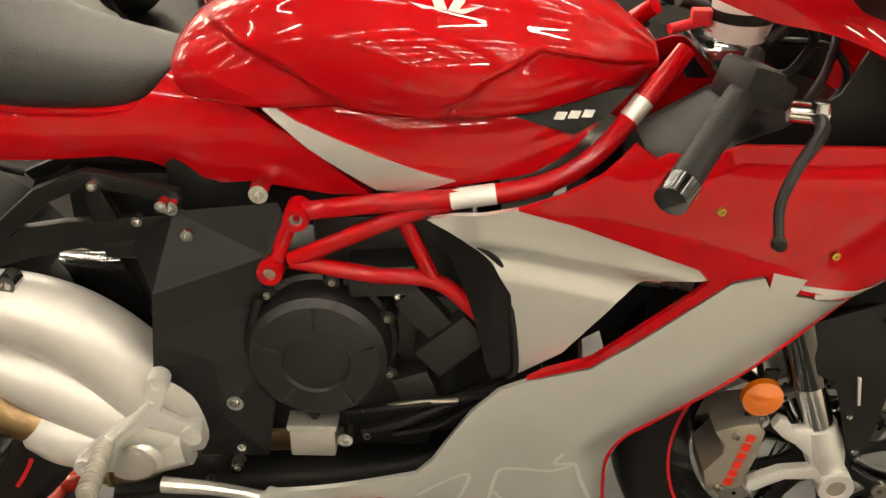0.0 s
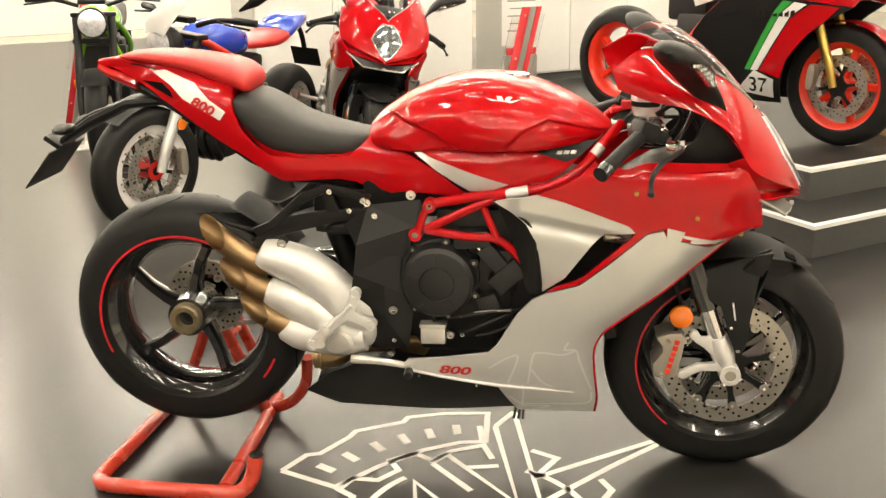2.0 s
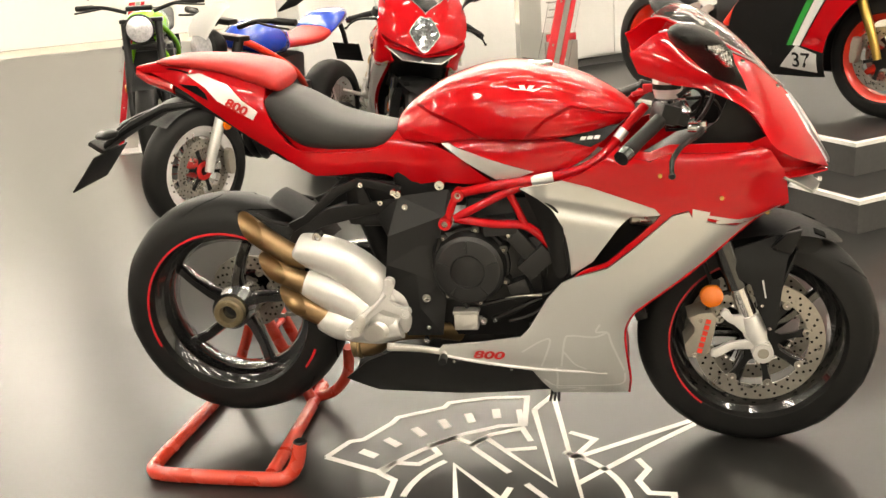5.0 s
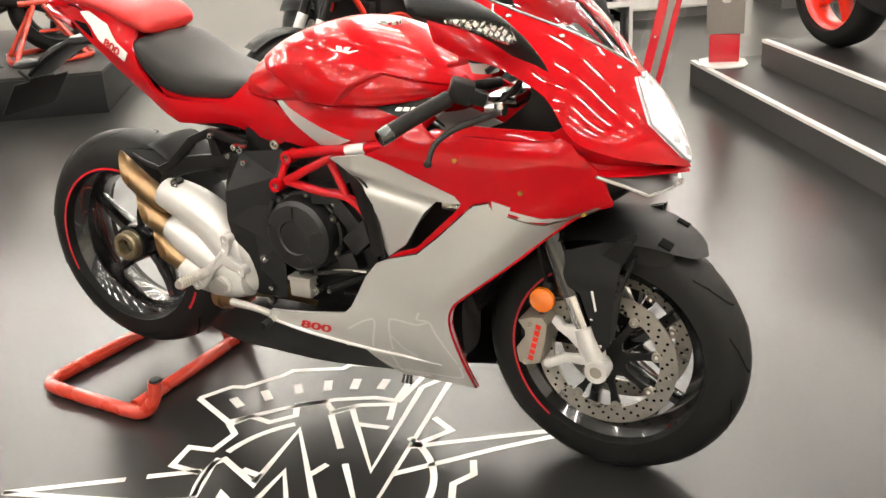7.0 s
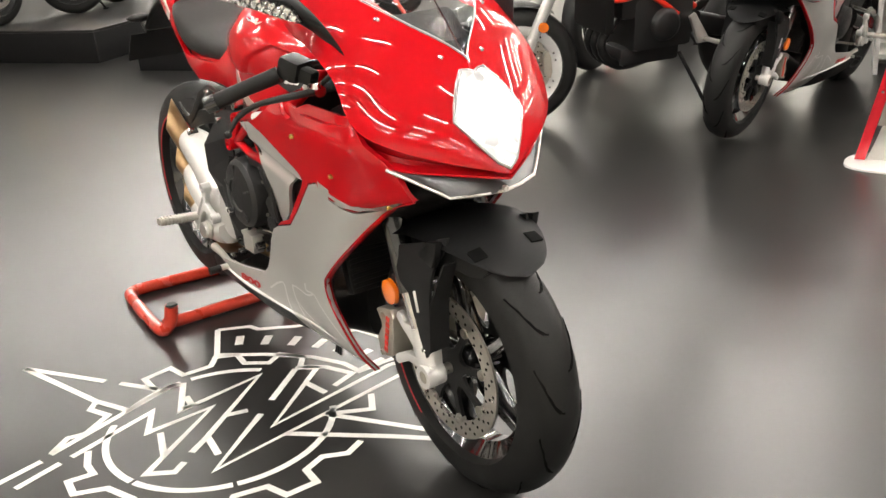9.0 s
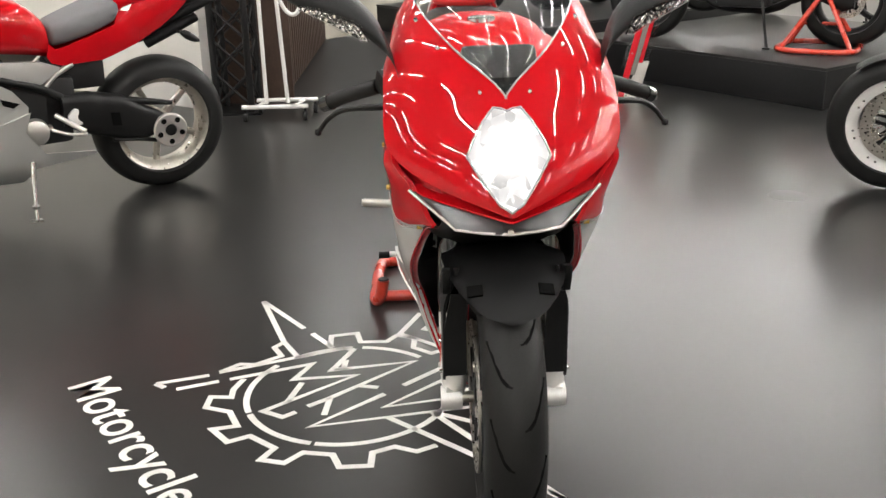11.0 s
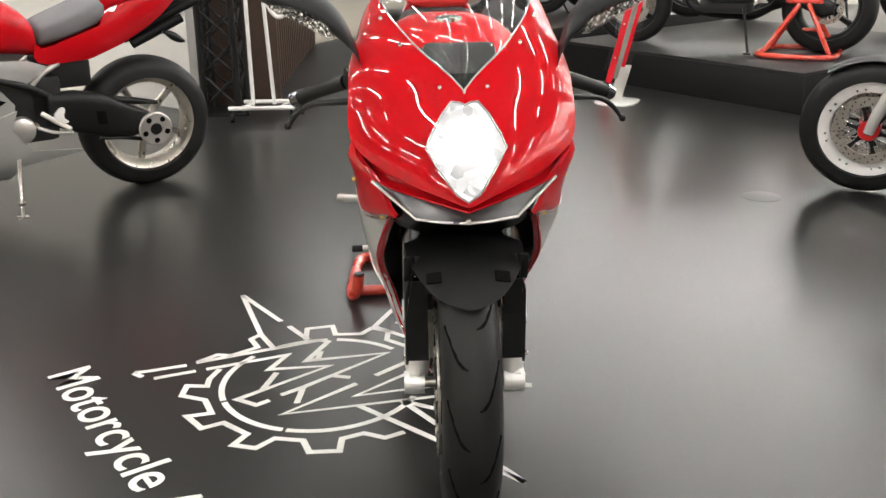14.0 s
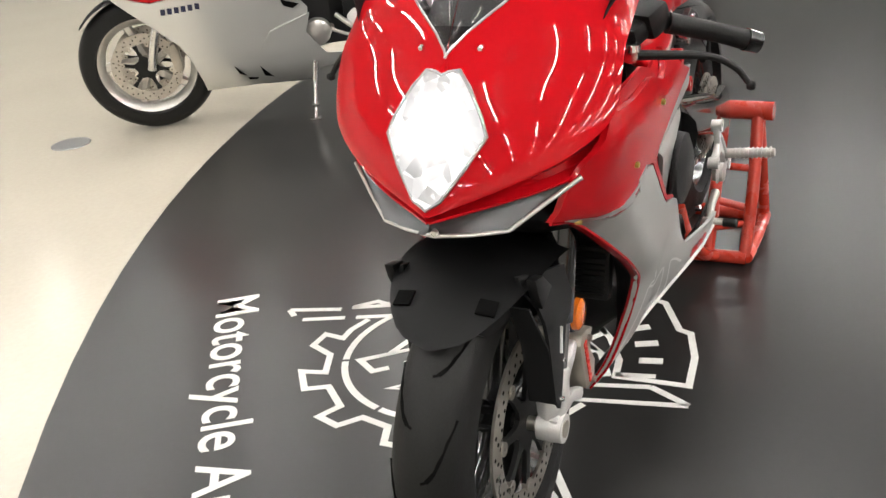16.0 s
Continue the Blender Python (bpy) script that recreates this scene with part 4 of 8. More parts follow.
    # collector under the seat and three stacked cans
    cans = (((0.221, 0.594, 0.022), (0.224, 0.592, 0.034), (0.236, 0.588, 0.041), (0.285, 0.576, 0.049), (0.345, 0.550, 0.053), (0.40, 0.505, 0.055), (0.44, 0.450, 0.055), (0.475, 0.400, 0.044)),
            ((0.238, 0.506, 0.022), (0.242, 0.504, 0.034), (0.258, 0.497, 0.041), (0.300, 0.478, 0.048), (0.36, 0.445, 0.050), (0.42, 0.412, 0.050), (0.475, 0.385, 0.044)),
            ((0.276, 0.412, 0.022), (0.280, 0.410, 0.032), (0.294, 0.404, 0.038), (0.325, 0.395, 0.045), (0.375, 0.384, 0.043), (0.43, 0.380, 0.042), (0.485, 0.388, 0.036)))
    tips = (((0.250, 0.560), (0.205, 0.578), (0.160, 0.610), (0.112, 0.650)), ((0.300, 0.476), (0.255, 0.494), (0.205, 0.520), (0.160, 0.546)), ((0.335, 0.396), (0.300, 0.408), (0.255, 0.431), (0.208, 0.460)))
    for i, c in enumerate(cans):
        b = B()
        line = catmull([(x, -0.136 - 0.010 * i, z) for x, z, r in c], 44)
        wide = catmull([(r, 0, 0) for x, z, r in c], 44)
        tube(b, line, [v.x for v in wide], 26)
        P("silencer", b, CANS, label="satin silver silencer shell", smooth=60)
    for i, c in enumerate(tips):
        b = B()
        pts = catmull([(x, -0.139 - 0.008 * i - 0.004 * k, z) for k, (x, z) in enumerate(c)], 16)
        tube(b, pts, 0.0295, 28, caps=False)
        # slash cut: the outer lip is cut back, the inner one runs on
        end, d = pts[-1], (pts[-1] - pts[-2]).normalized()
        for v in b.verts:
            w = (v.co - end).dot(d)
            limit = 1.5 * (v.co.y - end.y) + 0.2 * (v.co.z - end.z)
            if w > limit or w > -1e-5:
                v.co += d * (limit - w)
        bmesh.ops.solidify(b, geom=b.faces[:], thickness=0.003)
        t = P("tailpipe", b, BRONZE, label="bronze slash-cut tailpipe", smooth=60)
        # black disc set inside the pipe for the shade of its depth
        b = B(); lathe(b, [(0.0, 0.0), (0.0245, 0.0), (0.0245, 0.002), (0, 0.002)], (0, 0, 0), "x", 20)
        k = P("bore_shade", b, BLACK, t); k.matrix_local = Matrix.Translation(pts[-7]) @ d.to_track_quat("X", "Z").to_matrix().to_4x4()
    b = B(); rings(b, [superring(x, z, w, h, h, 2.6, 22, -0.118) for x, z, w, h in ((0.535, 0.43, 0.03, 0.04), (0.50, 0.43, 0.055, 0.075), (0.46, 0.435, 0.06, 0.085), (0.41, 0.45, 0.05, 0.075), (0.37, 0.48, 0.04, 0.05))])
    P("collector", b, CANS, smooth=60)
    b = B(); tube(b, [(0.345, -0.12, 0.318), (0.40, -0.12, 0.325), (0.45, -0.12, 0.36), (0.55, -0.10, 0.36), (0.62, -0.06, 0.33)], [0.036, 0.036, 0.034, 0.03], 18, 16)
    lathe(b, [(0.037, -0.006), (0.041, -0.003), (0.041, 0.003), (0.037, 0.006)], (0.365, -0.12, 0.32), "x", 24, closed_profile=True)
    P("downpipe", b, BRONZE)
    # --- foot controls, both sides ---
    for s in (-1, 1):
        b = B()
        y = s * 0.205
        plate(b, [(0.461, 0.526), (0.472, 0.531), (0.484, 0.524), (0.486, 0.512), (0.470, 0.474), (0.487, 0.462), (0.514, 0.451), (0.520, 0.438), (0.510, 0.428), (0.494, 0.434), (0.452, 0.450), (0.420, 0.428), (0.395, 0.395), (0.376, 0.374), (0.354, 0.374), (0.350, 0.390),
                  (0.372, 0.415), (0.396, 0.437), (0.440, 0.470), (0.456, 0.500)], y - 0.007, y + 0.007, bevel=0.003)
        tube(b, [(0.375, y + s * 0.006, 0.398), (0.418, y + s * 0.008, 0.444), (0.462, y + s * 0.006, 0.490)], 0.005, 8, 8)
        for x, z in ((0.472, 0.518), (0.508, 0.440), (0.362, 0.384)):
            lathe(b, [(0.006, -0.012), (0.013, -0.012), (0.014, 0.012), (0.006, 0.012)], (x, y, z), "y", 18, closed_profile=True)
        fp = P("footrest_bracket", b, CAST, label="cast aluminium footrest bracket")
        b = B(); rod(b, (0.395, s * 0.21, 0.422), (0.408, s * 0.325, 0.436), 0.012, 0.010, 14)
        for k in range(9):
            lathe(b, [(0.010, -0.002), (0.0135, -0.002), (0.0135, 0.002), (0.010, 0.002)], (0.3975 + 0.0012 * k, s * (0.235 + 0.010 * k), 0.4245 + 0.0013 * k), "y", 14, closed_profile=True)
        P("footrest", b, ALU, fp)
        b = B(); plate(b, [(0.395, 0.372), (0.42, 0.362), (0.45, 0.372), (0.455, 0.395), (0.435, 0.412), (0.41, 0.405)], s * 0.19, s * 0.215, 1, bevel=0.002)
        P("heel_guard", b, ALU, fp)
        b = B(); lathe(b, [(0.0, s * 0.012), (0.016, s * 0.010), (0.026, s * 0.002), (0.026, 0), (0.0, 0)], (0.435, s * 0.20, 0.388), "y", 26)
        P("pivot_cap", b, ALU, fp)
        b = B(); tube(b, [(0.455, s * 0.20, 0.345), (0.53, s * 0.205, 0.343), (0.60, s * 0.215, 0.338)], [0.011, 0.009, 0.008], 10, 8)
        rod(b, (0.60, s * 0.20, 0.338), (0.602, s * 0.27, 0.338), 0.008)
        P("foot_lever", b, ALU, fp)
        b = B(); rod(b, (0.604, s * 0.245, 0.338), (0.605, s * 0.275, 0.338), 0.010)
        P("lever_tip", b, BLACK, fp)
    # --- side fairings ---
    def fold(x, z):
        """Shoulder panel: a bright lip, a hollow under it, then a flat face that falls back to the rear."""
        t = ((0.757 - z) - (x - 0.805) * 0.2087) / 1.0216
        k = max(0.0, min(1.0, (x - 0.835) / 0.03))
        lip = curve1(t, [0.0, 0.014, 0.034, 0.060, 0.12, 0.20], [-0.006, -0.006, -0.019, -0.010, -0.014, -0.020])
        return k * lip - (1 - k) * 0.016
    for s in (-1, 1):
        K = lambda off=0.0: on_skin(s, off)
        b = B(); sheet(b, [(0.905, 0.775), (0.950, 0.792), (0.996, 0.817), (1.030, 0.846), (1.068, 0.820), (1.100, 0.812), (1.145, 0.828), (1.25, 0.826), (1.330, 0.832), (1.352, 0.846), (1.378, 0.806), (1.400, 0.772), (1.410, 0.742), (1.420, 0.690), (1.342, 0.664),
                           (1.298, 0.653), (1.198, 0.678), (1.188, 0.696), (1.152, 0.687), (1.063, 0.605), (1.004, 0.556), (0.928, 0.532), (0.950, 0.547), (1.004, 0.567), (1.036, 0.597), (1.113, 0.669), (1.126, 0.686), (1.112, 0.702), (0.965, 0.758)],
                       K(), 0.010, 0.017)
        fr = P("side_fairing", b, RED, label="glossy red upper side fairing")
        b = B(); sheet(b, [(1.02, 0.815), (1.068, 0.835), (1.10, 0.83), (1.145, 0.845), (1.34, 0.845), (1.372, 0.79), (1.34, 0.80), (1.145, 0.815), (1.10, 0.80), (1.068, 0.808)], lambda x, z, d: (x, s * (skin(x, z) - 0.012 + 0.4 * max(0, z - .83) - d), z), 0.006)
        P("fairing_lip", b, RED, fr)
        b = B(); sheet(b, [(0.928, 0.530), (1.004, 0.552), (1.063, 0.601), (1.152, 0.683), (1.188, 0.692), (1.198, 0.674), (1.298, 0.649), (1.345, 0.659), (1.201, 0.537), (1.097, 0.453), (1.064, 0.418), (1.048, 0.369), (1.052, 0.30), (1.062, 0.22), (1.060, 0.158),
                           (0.95, 0.152), (0.862, 0.160), (0.815, 0.262), (0.690, 0.306), (0.600, 0.332), (0.588, 0.346), (0.600, 0.362), (0.700, 0.366), (0.791, 0.372), (0.812, 0.392), (0.861, 0.475), (0.895, 0.514)],
                       K(), 0.008, 0.017)
        sf = P("lower_fairing", b, SILVER, label="silver lower side fairing with a red edge line")
        b = B(); sheet(b, [(0.805, 0.753), (0.905, 0.773), (0.965, 0.756), (1.112, 0.700), (1.126, 0.684), (1.060, 0.680), (1.028, 0.650), (0.970, 0.565), (0.919, 0.528), (0.912, 0.547), (0.903, 0.655), (0.880, 0.696), (0.846, 0.727)],
                       lambda x, z, d: (x, s * (skin(x, z) + fold(x, z) - d), z), 0.008, 0.007)
        P("shoulder_panel", b, SILVER, fr, "silver shoulder panel")
        b = B(); sheet(b, [(0.803, 0.750), (0.846, 0.727), (0.880, 0.696), (0.901, 0.66), (0.908, 0.60), (0.912, 0.547), (0.900, 0.527), (0.882, 0.522), (0.868, 0.589), (0.846, 0.660)], lambda x, z, d: (x, s * (skin(x, z) - 0.014 - 0.5 * max(0, 0.88 - x) - d), z), 0.010, 0.015, 1)
        P("knee_pad", b, BLACK, fr, "black rubber panel")
        b = B(); tube(b, [(0.803, s * 0.208, 0.753), (0.85, s * 0.208, 0.728), (0.895, s * 0.205, 0.685), (0.906, s * 0.203, 0.62), (0.914, s * 0.20, 0.545), (0.905, s * 0.19, 0.525)], 0.004, 8, 24)
        P("rubber_bead", b, BLACK, fr)
        # inner walls of the side duct
        b = B(); sheet(b, [(1.075, 0.71), (1.14, 0.69), (1.05, 0.57), (0.99, 0.53), (0.93, 0.51), (0.96, 0.58)], lambda x, z, d: (x, s * (skin(x, z) - 0.085 - d), z), 0.006)
        P("duct_wall", b, BLACK, fr)
        b = B(); rod(b, (1.06, s * 0.175, 0.665), (1.12, s * 0.17, 0.655), 0.013)
        P("duct_hose", b, STEEL, fr)
        # red edging lines
        b = B()
        ln = [(1.420, 0.688), (1.345, 0.655), (1.201, 0.535), (1.097, 0.451), (1.062, 0.416), (1.046, 0.369), (1.050, 0.30), (1.060, 0.22), (1.058, 0.16)]
        tube(b, [(x, s * (skin(x, z) + 0.0), z) for x, z in ln], 0.0031, 8, 50)
        P("edge_line", b, RED, sf, "red edge line")
        # red return of the edge, and the black liner that closes the inside
        edge = catmull([(x, 0, z) for x, z in ln], 50)
        b = B(); rings(b, [[Vector((p.x + 0.002 * v, s * (skin(p.x, p.z) - 0.001 - 0.013 * v), p.z - 0.002 * v)) for v in (0.0, 0.5, 1.0)] for p in edge], False, False)
        bmesh.ops.solidify(b, geom=b.faces[:], thickness=0.002)
        P("edge_return", b, RED, sf, "red edge return", 60)
        b = B(); rings(b, [[Vector((p.x - 0.004 - 0.085 * v, s * ((skin(p.x, p.z) - 0.014) * (1 - v) + min(skin(p.x, p.z) - 0.02, 0.135 if p.z > 0.55 else 0.100) * v), p.z - 0.01 * v)) for v in np.linspace(0, 1, 6)] for p in edge], False, False)
        bmesh.ops.solidify(b, geom=b.faces[:], thickness=0.003)
        P("fairing_liner", b, BLACK, sf, "black inner liner", 60)
        # stepped graphic where red meets silver
        for o in ([(1.196, 0.700), (1.236, 0.690), (1.226, 0.664), (1.196, 0.674)], [(1.232, 0.676), (1.310, 0.656), (1.318, 0.662), (1.318, 0.670), (1.300, 0.668), (1.232, 0.683)], [(1.250, 0.662), (1.345, 0.658), (1.400, 0.684), (1.392, 0.684), (1.340, 0.668), (1.250, 0.669)]):
            b = B(); sheet(b, o, K(0.0012), 0.002, 0.01)
            P("graphic", b, SILVER, sf)
        bolts(fr, [(x, s * skin(x, z), z, 0.0062, s) for x, z in ((1.26, 0.724), (1.369, 0.672), (1.123, 0.781))], GOLD, "fairing_bolt")
        # pale line art on the silver: curves that sweep from the belly to the front edge
        for pts in ([(0.792, 0.328), (0.84, 0.356), (0.862, 0.354), (0.838, 0.276)], [(0.887, 0.272), (0.898, 0.355), (0.914, 0.367), (0.968, 0.362), (1.002, 0.374)], [(0.895, 0.318), (0.921, 0.277), (0.949, 0.259)], [(0.984, 0.399), (0.975, 0.377), (1.002, 0.374), (1.013, 0.338), (1.044, 0.249)],
                    [(0.874, 0.267), (0.876, 0.233), (0.872, 0.182)], [(0.842, 0.226), (0.879, 0.191), (0.985, 0.191), (1.040, 0.200), (1.046, 0.240)], [(0.872, 0.180), (0.943, 0.177), (0.901, 0.164)]):
            b = B()
            line = catmull([(x, 0, z) for x, z in pts], 20)
            vs = []
            for i, p in enumerate(line):
                d = (line[min(i + 1, 19)] - line[max(i - 1, 0)]).normalized()
                n = Vector((-d.z, 0, d.x)) * 0.0026
                vs.append([b.verts.new((q.x, s * (skin(q.x, q.z) + 0.0012), q.z)) for q in (p - n, p + n)])
            for a, c in zip(vs, vs[1:]):
                b.faces.new((a[0], a[1], c[1], c[0]))
            P("line_art", b, ARTLINE, sf, smooth=60)
        b = B(); tube(b, [(0.60, s * (skin(0.60, 0.335) + .002), 0.333), (0.69, s * (skin(0.69, 0.308) + .002), 0.308), (0.815, s * (skin(0.815, 0.268) + .002), 0.270), (0.92, s * (skin(0.92, 0.25) + .001), 0.25), (1.0, s * skin(1.0, 0.24), 0.24)], [0.0035, 0.004, 0.004, 0.0035, 0.0012], 6, 30)
        P("bright_line", b, WHITE, sf)
        skin_text("numerals", "800", 0.050, 0.710, 0.327, -9, s, skin, 0.002, TEXTRED, sf, 0.62)
        # black belly pan
        b = B(); sheet(b, [(0.326, 0.235), (0.392, 0.296), (0.468, 0.331), (0.585, 0.330), (0.70, 0.303), (0.815, 0.262), (0.863, 0.165), (0.746, 0.168), (0.403, 0.185)], lambda x, z, d: (x, s * (skin(x, z) * 0.90 - 0.006 - d), z), 0.008)
        P("belly_pan", b, BLACK, label="matt black belly pan")
        bolts(bike, [(0.51, s * 0.172, 0.326, 0.009, s), (0.62, s * 0.185, 0.30, 0.005, s), (0.76, s * 0.15, 0.262, 0.005, s)], CHROME, "pan_bolt")
    b = B()
    rings(b, [superring(x, z, w, h, h, 3, 18) for x, z, w, h in ((0.34, 0.22, 0.10, 0.02), (0.45, 0.235, 0.13, 0.06), (0.70, 0.240, 0.11, 0.06), (0.84, 0.245, 0.08, 0.055), (1.02, 0.30, 0.05, 0.08))])
    P("belly_core", b, BLACK)
    b = B()
    for k in range(3):
        tube(b, [(0.857 + 0.008 * k, -0.06, 0.175), (0.855 + 0.010 * k, -0.062, 0.150), (0.850 + 0.012 * k, -0.065, 0.128)], 0.0035, 6, 6)
    P("drain_hose", b, BLACK)
    # --- nose: a skin between three long curves ---
    A8 = [(1.534, 0, 0.738), (1.516, 0, 0.780), (1.476, 0, 0.856), (1.418, 0, 0.932), (1.335, 0.084, 1.004), (1.240, 0.136, 1.053), (1.135, 0.170, 1.092), (1.060, 0.196, 1.052)]
    B8 = [(1.535, 0.002, 0.737), (1.500, 0.064, 0.780), (1.455, 0.113, 0.834), (1.398, 0.140, 0.897), (1.326, 0.170, 0.968), (1.236, 0.194, 1.014), (1.135, 0.204, 1.034), (1.060, 0.200, 1.046)]
    C8 = [(1.536, 0.002, 0.736), (1.483, 0.105, 0.769), (1.427, 0.181, 0.800), (1.368, 0.225, 0.840), (1.314, 0.228, 0.919), (1.226, 0.226, 0.967), (1.145, 0.216, 0.983), (1.075, 0.206, 1.008)]
    D4 = [(1.534, 0.002, 0.729), (1.470, 0.100, 0.744), (1.406, 0.172, 0.756), (1.350, 0.212, 0.778), (1.318, 0.206, 0.80)]
    n, m = 60, 19
    for s in (-1, 1):
        ca, cb, cc = (catmull([(x, s * y, z) for x, y, z in c], n) for c in (A8, B8, C8))
        b = B()
        grid = []
        for i in range(n):
            row = []
            for j in range(m):
                v = j / (m - 1)
                q = ca[i] * (1 - v) * (1 - 2 * v) + cb[i] * 4 * v * (1 - v) + cc[i] * v * (2 * v - 1)
                row.append(q)
            grid.append(row)
        rings(b, grid, False, False)
        # the face that folds back under the brow
        low = catmull([(x, s * y, z) for x, y, z in D4], 30)
        brow = [cc[int(k * 28 / 29)] for k in range(30)]
        rings(b, [[brow[k].lerp(low[k], v) - Vector((0.10 * v * (1 - v), 0.06 * s * v * (1 - v), 0)) for v in np.linspace(0, 1, 5)] for k in range(30)], False, False)
        bmesh.ops.remove_doubles(b, verts=b.verts, dist=5e-5)
        bmesh.ops.recalc_face_normals(b, faces=b.faces)
        bmesh.ops.solidify(b, geom=b.faces[:], thickness=0.004)
        P("nose_fairing", b, RED, label="glossy red nose fairing", smooth=45)
        # screen half, from the nose skin's edge up to the crown
        b = B()
        top = catmull([(1.418, 0, 0.933), (1.360, 0, 0.994), (1.297, 0, 1.060), (1.235, 0, 1.108), (1.185, 0, 1.126)], 16)
        edge = ca[int(n * 3 / 7):]
        edge = [edge[int(k * (len(edge) - 8) / 15)] for k in range(16)]
        rings(b, [[edge[k] * (1 - v) + top[k] * v + Vector((0.25 * (1 - v) * v, 0, 0.45 * v * (1 - v))) * abs(edge[k].y) for v in np.linspace(0, 1, 9)] for k in range(16)], False, False)
        bmesh.ops.remove_doubles(b, verts=b.verts, dist=1e-4)
        bmesh.ops.solidify(b, geom=b.faces[:], thickness=0.003)
        ws = P("windscreen", b, GLASS, label="clear windscreen", smooth=60)
        ws.visible_shadow = False
        # thin pale tube painted in for the light that the glass edge catches
        b = B(); tube(b, [p + Vector((0.002, 0, 0.003)) for p in edge], 0.0018, 6)
        P("screen_edge_glint", b, SILVER_DARK, ws, "pale line for the light along the screen edge")
        for i in (0.455, 0.60, 0.74):
            b = B(); p = grid[int(n * i)][2]
            lathe(b, [(0.0, 0.006), (0.0035, 0.005), (0.005, 0.001), (0.005, -0.004), (0.0, -0.004)], p, "x", 12)
            P("fairing_bolt", b, CHROME)
        # mirror: a leaf-shaped dark arm with a clear indicator strip
        b = B()
        leaf = [((1.302, 0.194, 0.945), 0.014, 0.024), ((1.275, 0.205, 0.985), 0.026, 0.034), ((1.236, 0.232, 1.032), 0.040, 0.046), ((1.204, 0.285, 1.073), 0.048, 0.050), ((1.180, 0.345, 1.095), 0.046, 0.046), ((1.165, 0.400, 1.105), 0.030, 0.030), ((1.158, 0.425, 1.104), 0.008, 0.010)]
        rr = []
        for c, tk, wd in leaf:
            rr.append([Vector((c[0] + tk * math.cos(a) * 1.0 - 0.5 * wd * math.sin(a), s * (c[1] + 0.25 * wd * math.sin(a)), c[2] + wd * 0.75 * math.sin(a))) for a in (2 * math.pi * k / 14 for k in range(14))])
        cols = [catmull([r[i] for r in rr], 22) for i in range(14)]
        rings(b, [[c[k] for c in cols] for k in range(22)])
        mi = P("mirror", b, GREY, label="dark grey mirror with a clear indicator", smooth=60)
        b = B(); sheet(b, [(0.252, 1.022), (0.268, 1.022), (0.33, 1.052), (0.390, 1.078), (0.392, 1.088), (0.33, 1.080), (0.268, 1.056)], lambda y, z, d: (1.274 - 0.44 * (y - 0.255) - d, s * y, z), 0.014, 0.01)
        P("indicator_lens", b, SMOKE, mi, "clear indicator lens")
        b = B(); sheet(b, [(0.256, 1.025), (0.268, 1.025), (0.33, 1.055), (0.386, 1.079), (0.386, 1.085), (0.33, 1.076), (0.270, 1.052)], lambda y, z, d: (1.267 - 0.44 * (y - 0.255) - d + 0.003 * math.sin(400 * y) * math.sin(260 * z), s * y, z), 0.004, 0.004)
        P("indicator_bowl", b, BRIGHT, mi)
    # headlight: a kite-shaped lit lens
    def lamp_x(y, z):
        return curve1(z, [0.72, 0.753, 0.80, 0.84, 0.88, 0.92, 0.95], [1.541, 1.531, 1.508, 1.487, 1.461, 1.430, 1.405]) - 2.6 * y * y
    kite = [(0.0, 0.747), (0.020, 0.760), (0.050, 0.800), (0.074, 0.838), (0.064, 0.862), (0.043, 0.896), (0.024, 0.918), (0.010, 0.916), (0.0, 0.912), (-0.010, 0.916), (-0.024, 0.918), (-0.043, 0.896), (-0.064, 0.862), (-0.074, 0.838), (-0.050, 0.800), (-0.020, 0.760)]
    b = B(); sheet(b, kite, lambda y, z, d: (lamp_x(y, z) + 0.004 - d, y, z), 0.016, 0.012)
    hl = P("headlight", b, HEADLIGHT, label="lit white kite-shaped headlight", smooth=60)
    b = B(); tube(b, [(lamp_x(y, z) + 0.002, y * 1.03, z) for y, z in kite], 0.003, 6, closed=True)
    P("headlight_rim", b, SILVER_DARK, hl)
    # chin spoiler
    b = B()
    for s in (-1, 1):
        rows = [[(1.400, s * 0.184, 0.757), (1.442, s * 0.140, 0.728), (1.478, s * 0.099, 0.700), (1.500, s * 0.050, 0.699), (1.514, 0, 0.699)],
                [(1.396, s * 0.178, 0.758), (1.425, s * 0.136, 0.744), (1.452, s * 0.098, 0.735), (1.476, s * 0.050, 0.727), (1.492, 0, 0.722)]]
        lip, root = (catmull(r, 17) for r in rows)
        rings(b, [[lip[k].lerp(root[k], v) - Vector((0, 0, 0.012 * v * (1 - v))) for v in np.linspace(0, 1, 6)] for k in range(17)], False, False)
    bmesh.ops.remove_doubles(b, verts=b.verts, dist=1e-5)
    bmesh.ops.solidify(b, geom=b.faces[:], thickness=0.004)
    P("chin_spoiler", b, SPOILER, label="grey chin spoiler with a bright lip", smooth=50)
    b = B()
    tube(b, [(1.401, -0.184, 0.757), (1.443, -0.140, 0.728), (1.479, -0.099, 0.700), (1.501, -0.050, 0.699), (1.515, 0, 0.699), (1.501, 0.050, 0.699), (1.479, 0.099, 0.700), (1.443, 0.140, 0.728), (1.401, 0.184, 0.757)], 0.0034, 8)
    P("spoiler_lip", b, ALU, label="bright spoiler lip")
    b = B(); bolt(b, (1.517, 0, 0.704), 0.006, 1, 0.004, "x")
    P("spoiler_bolt", b, ALU)
    # dark inner shell behind the nose
    b = B()
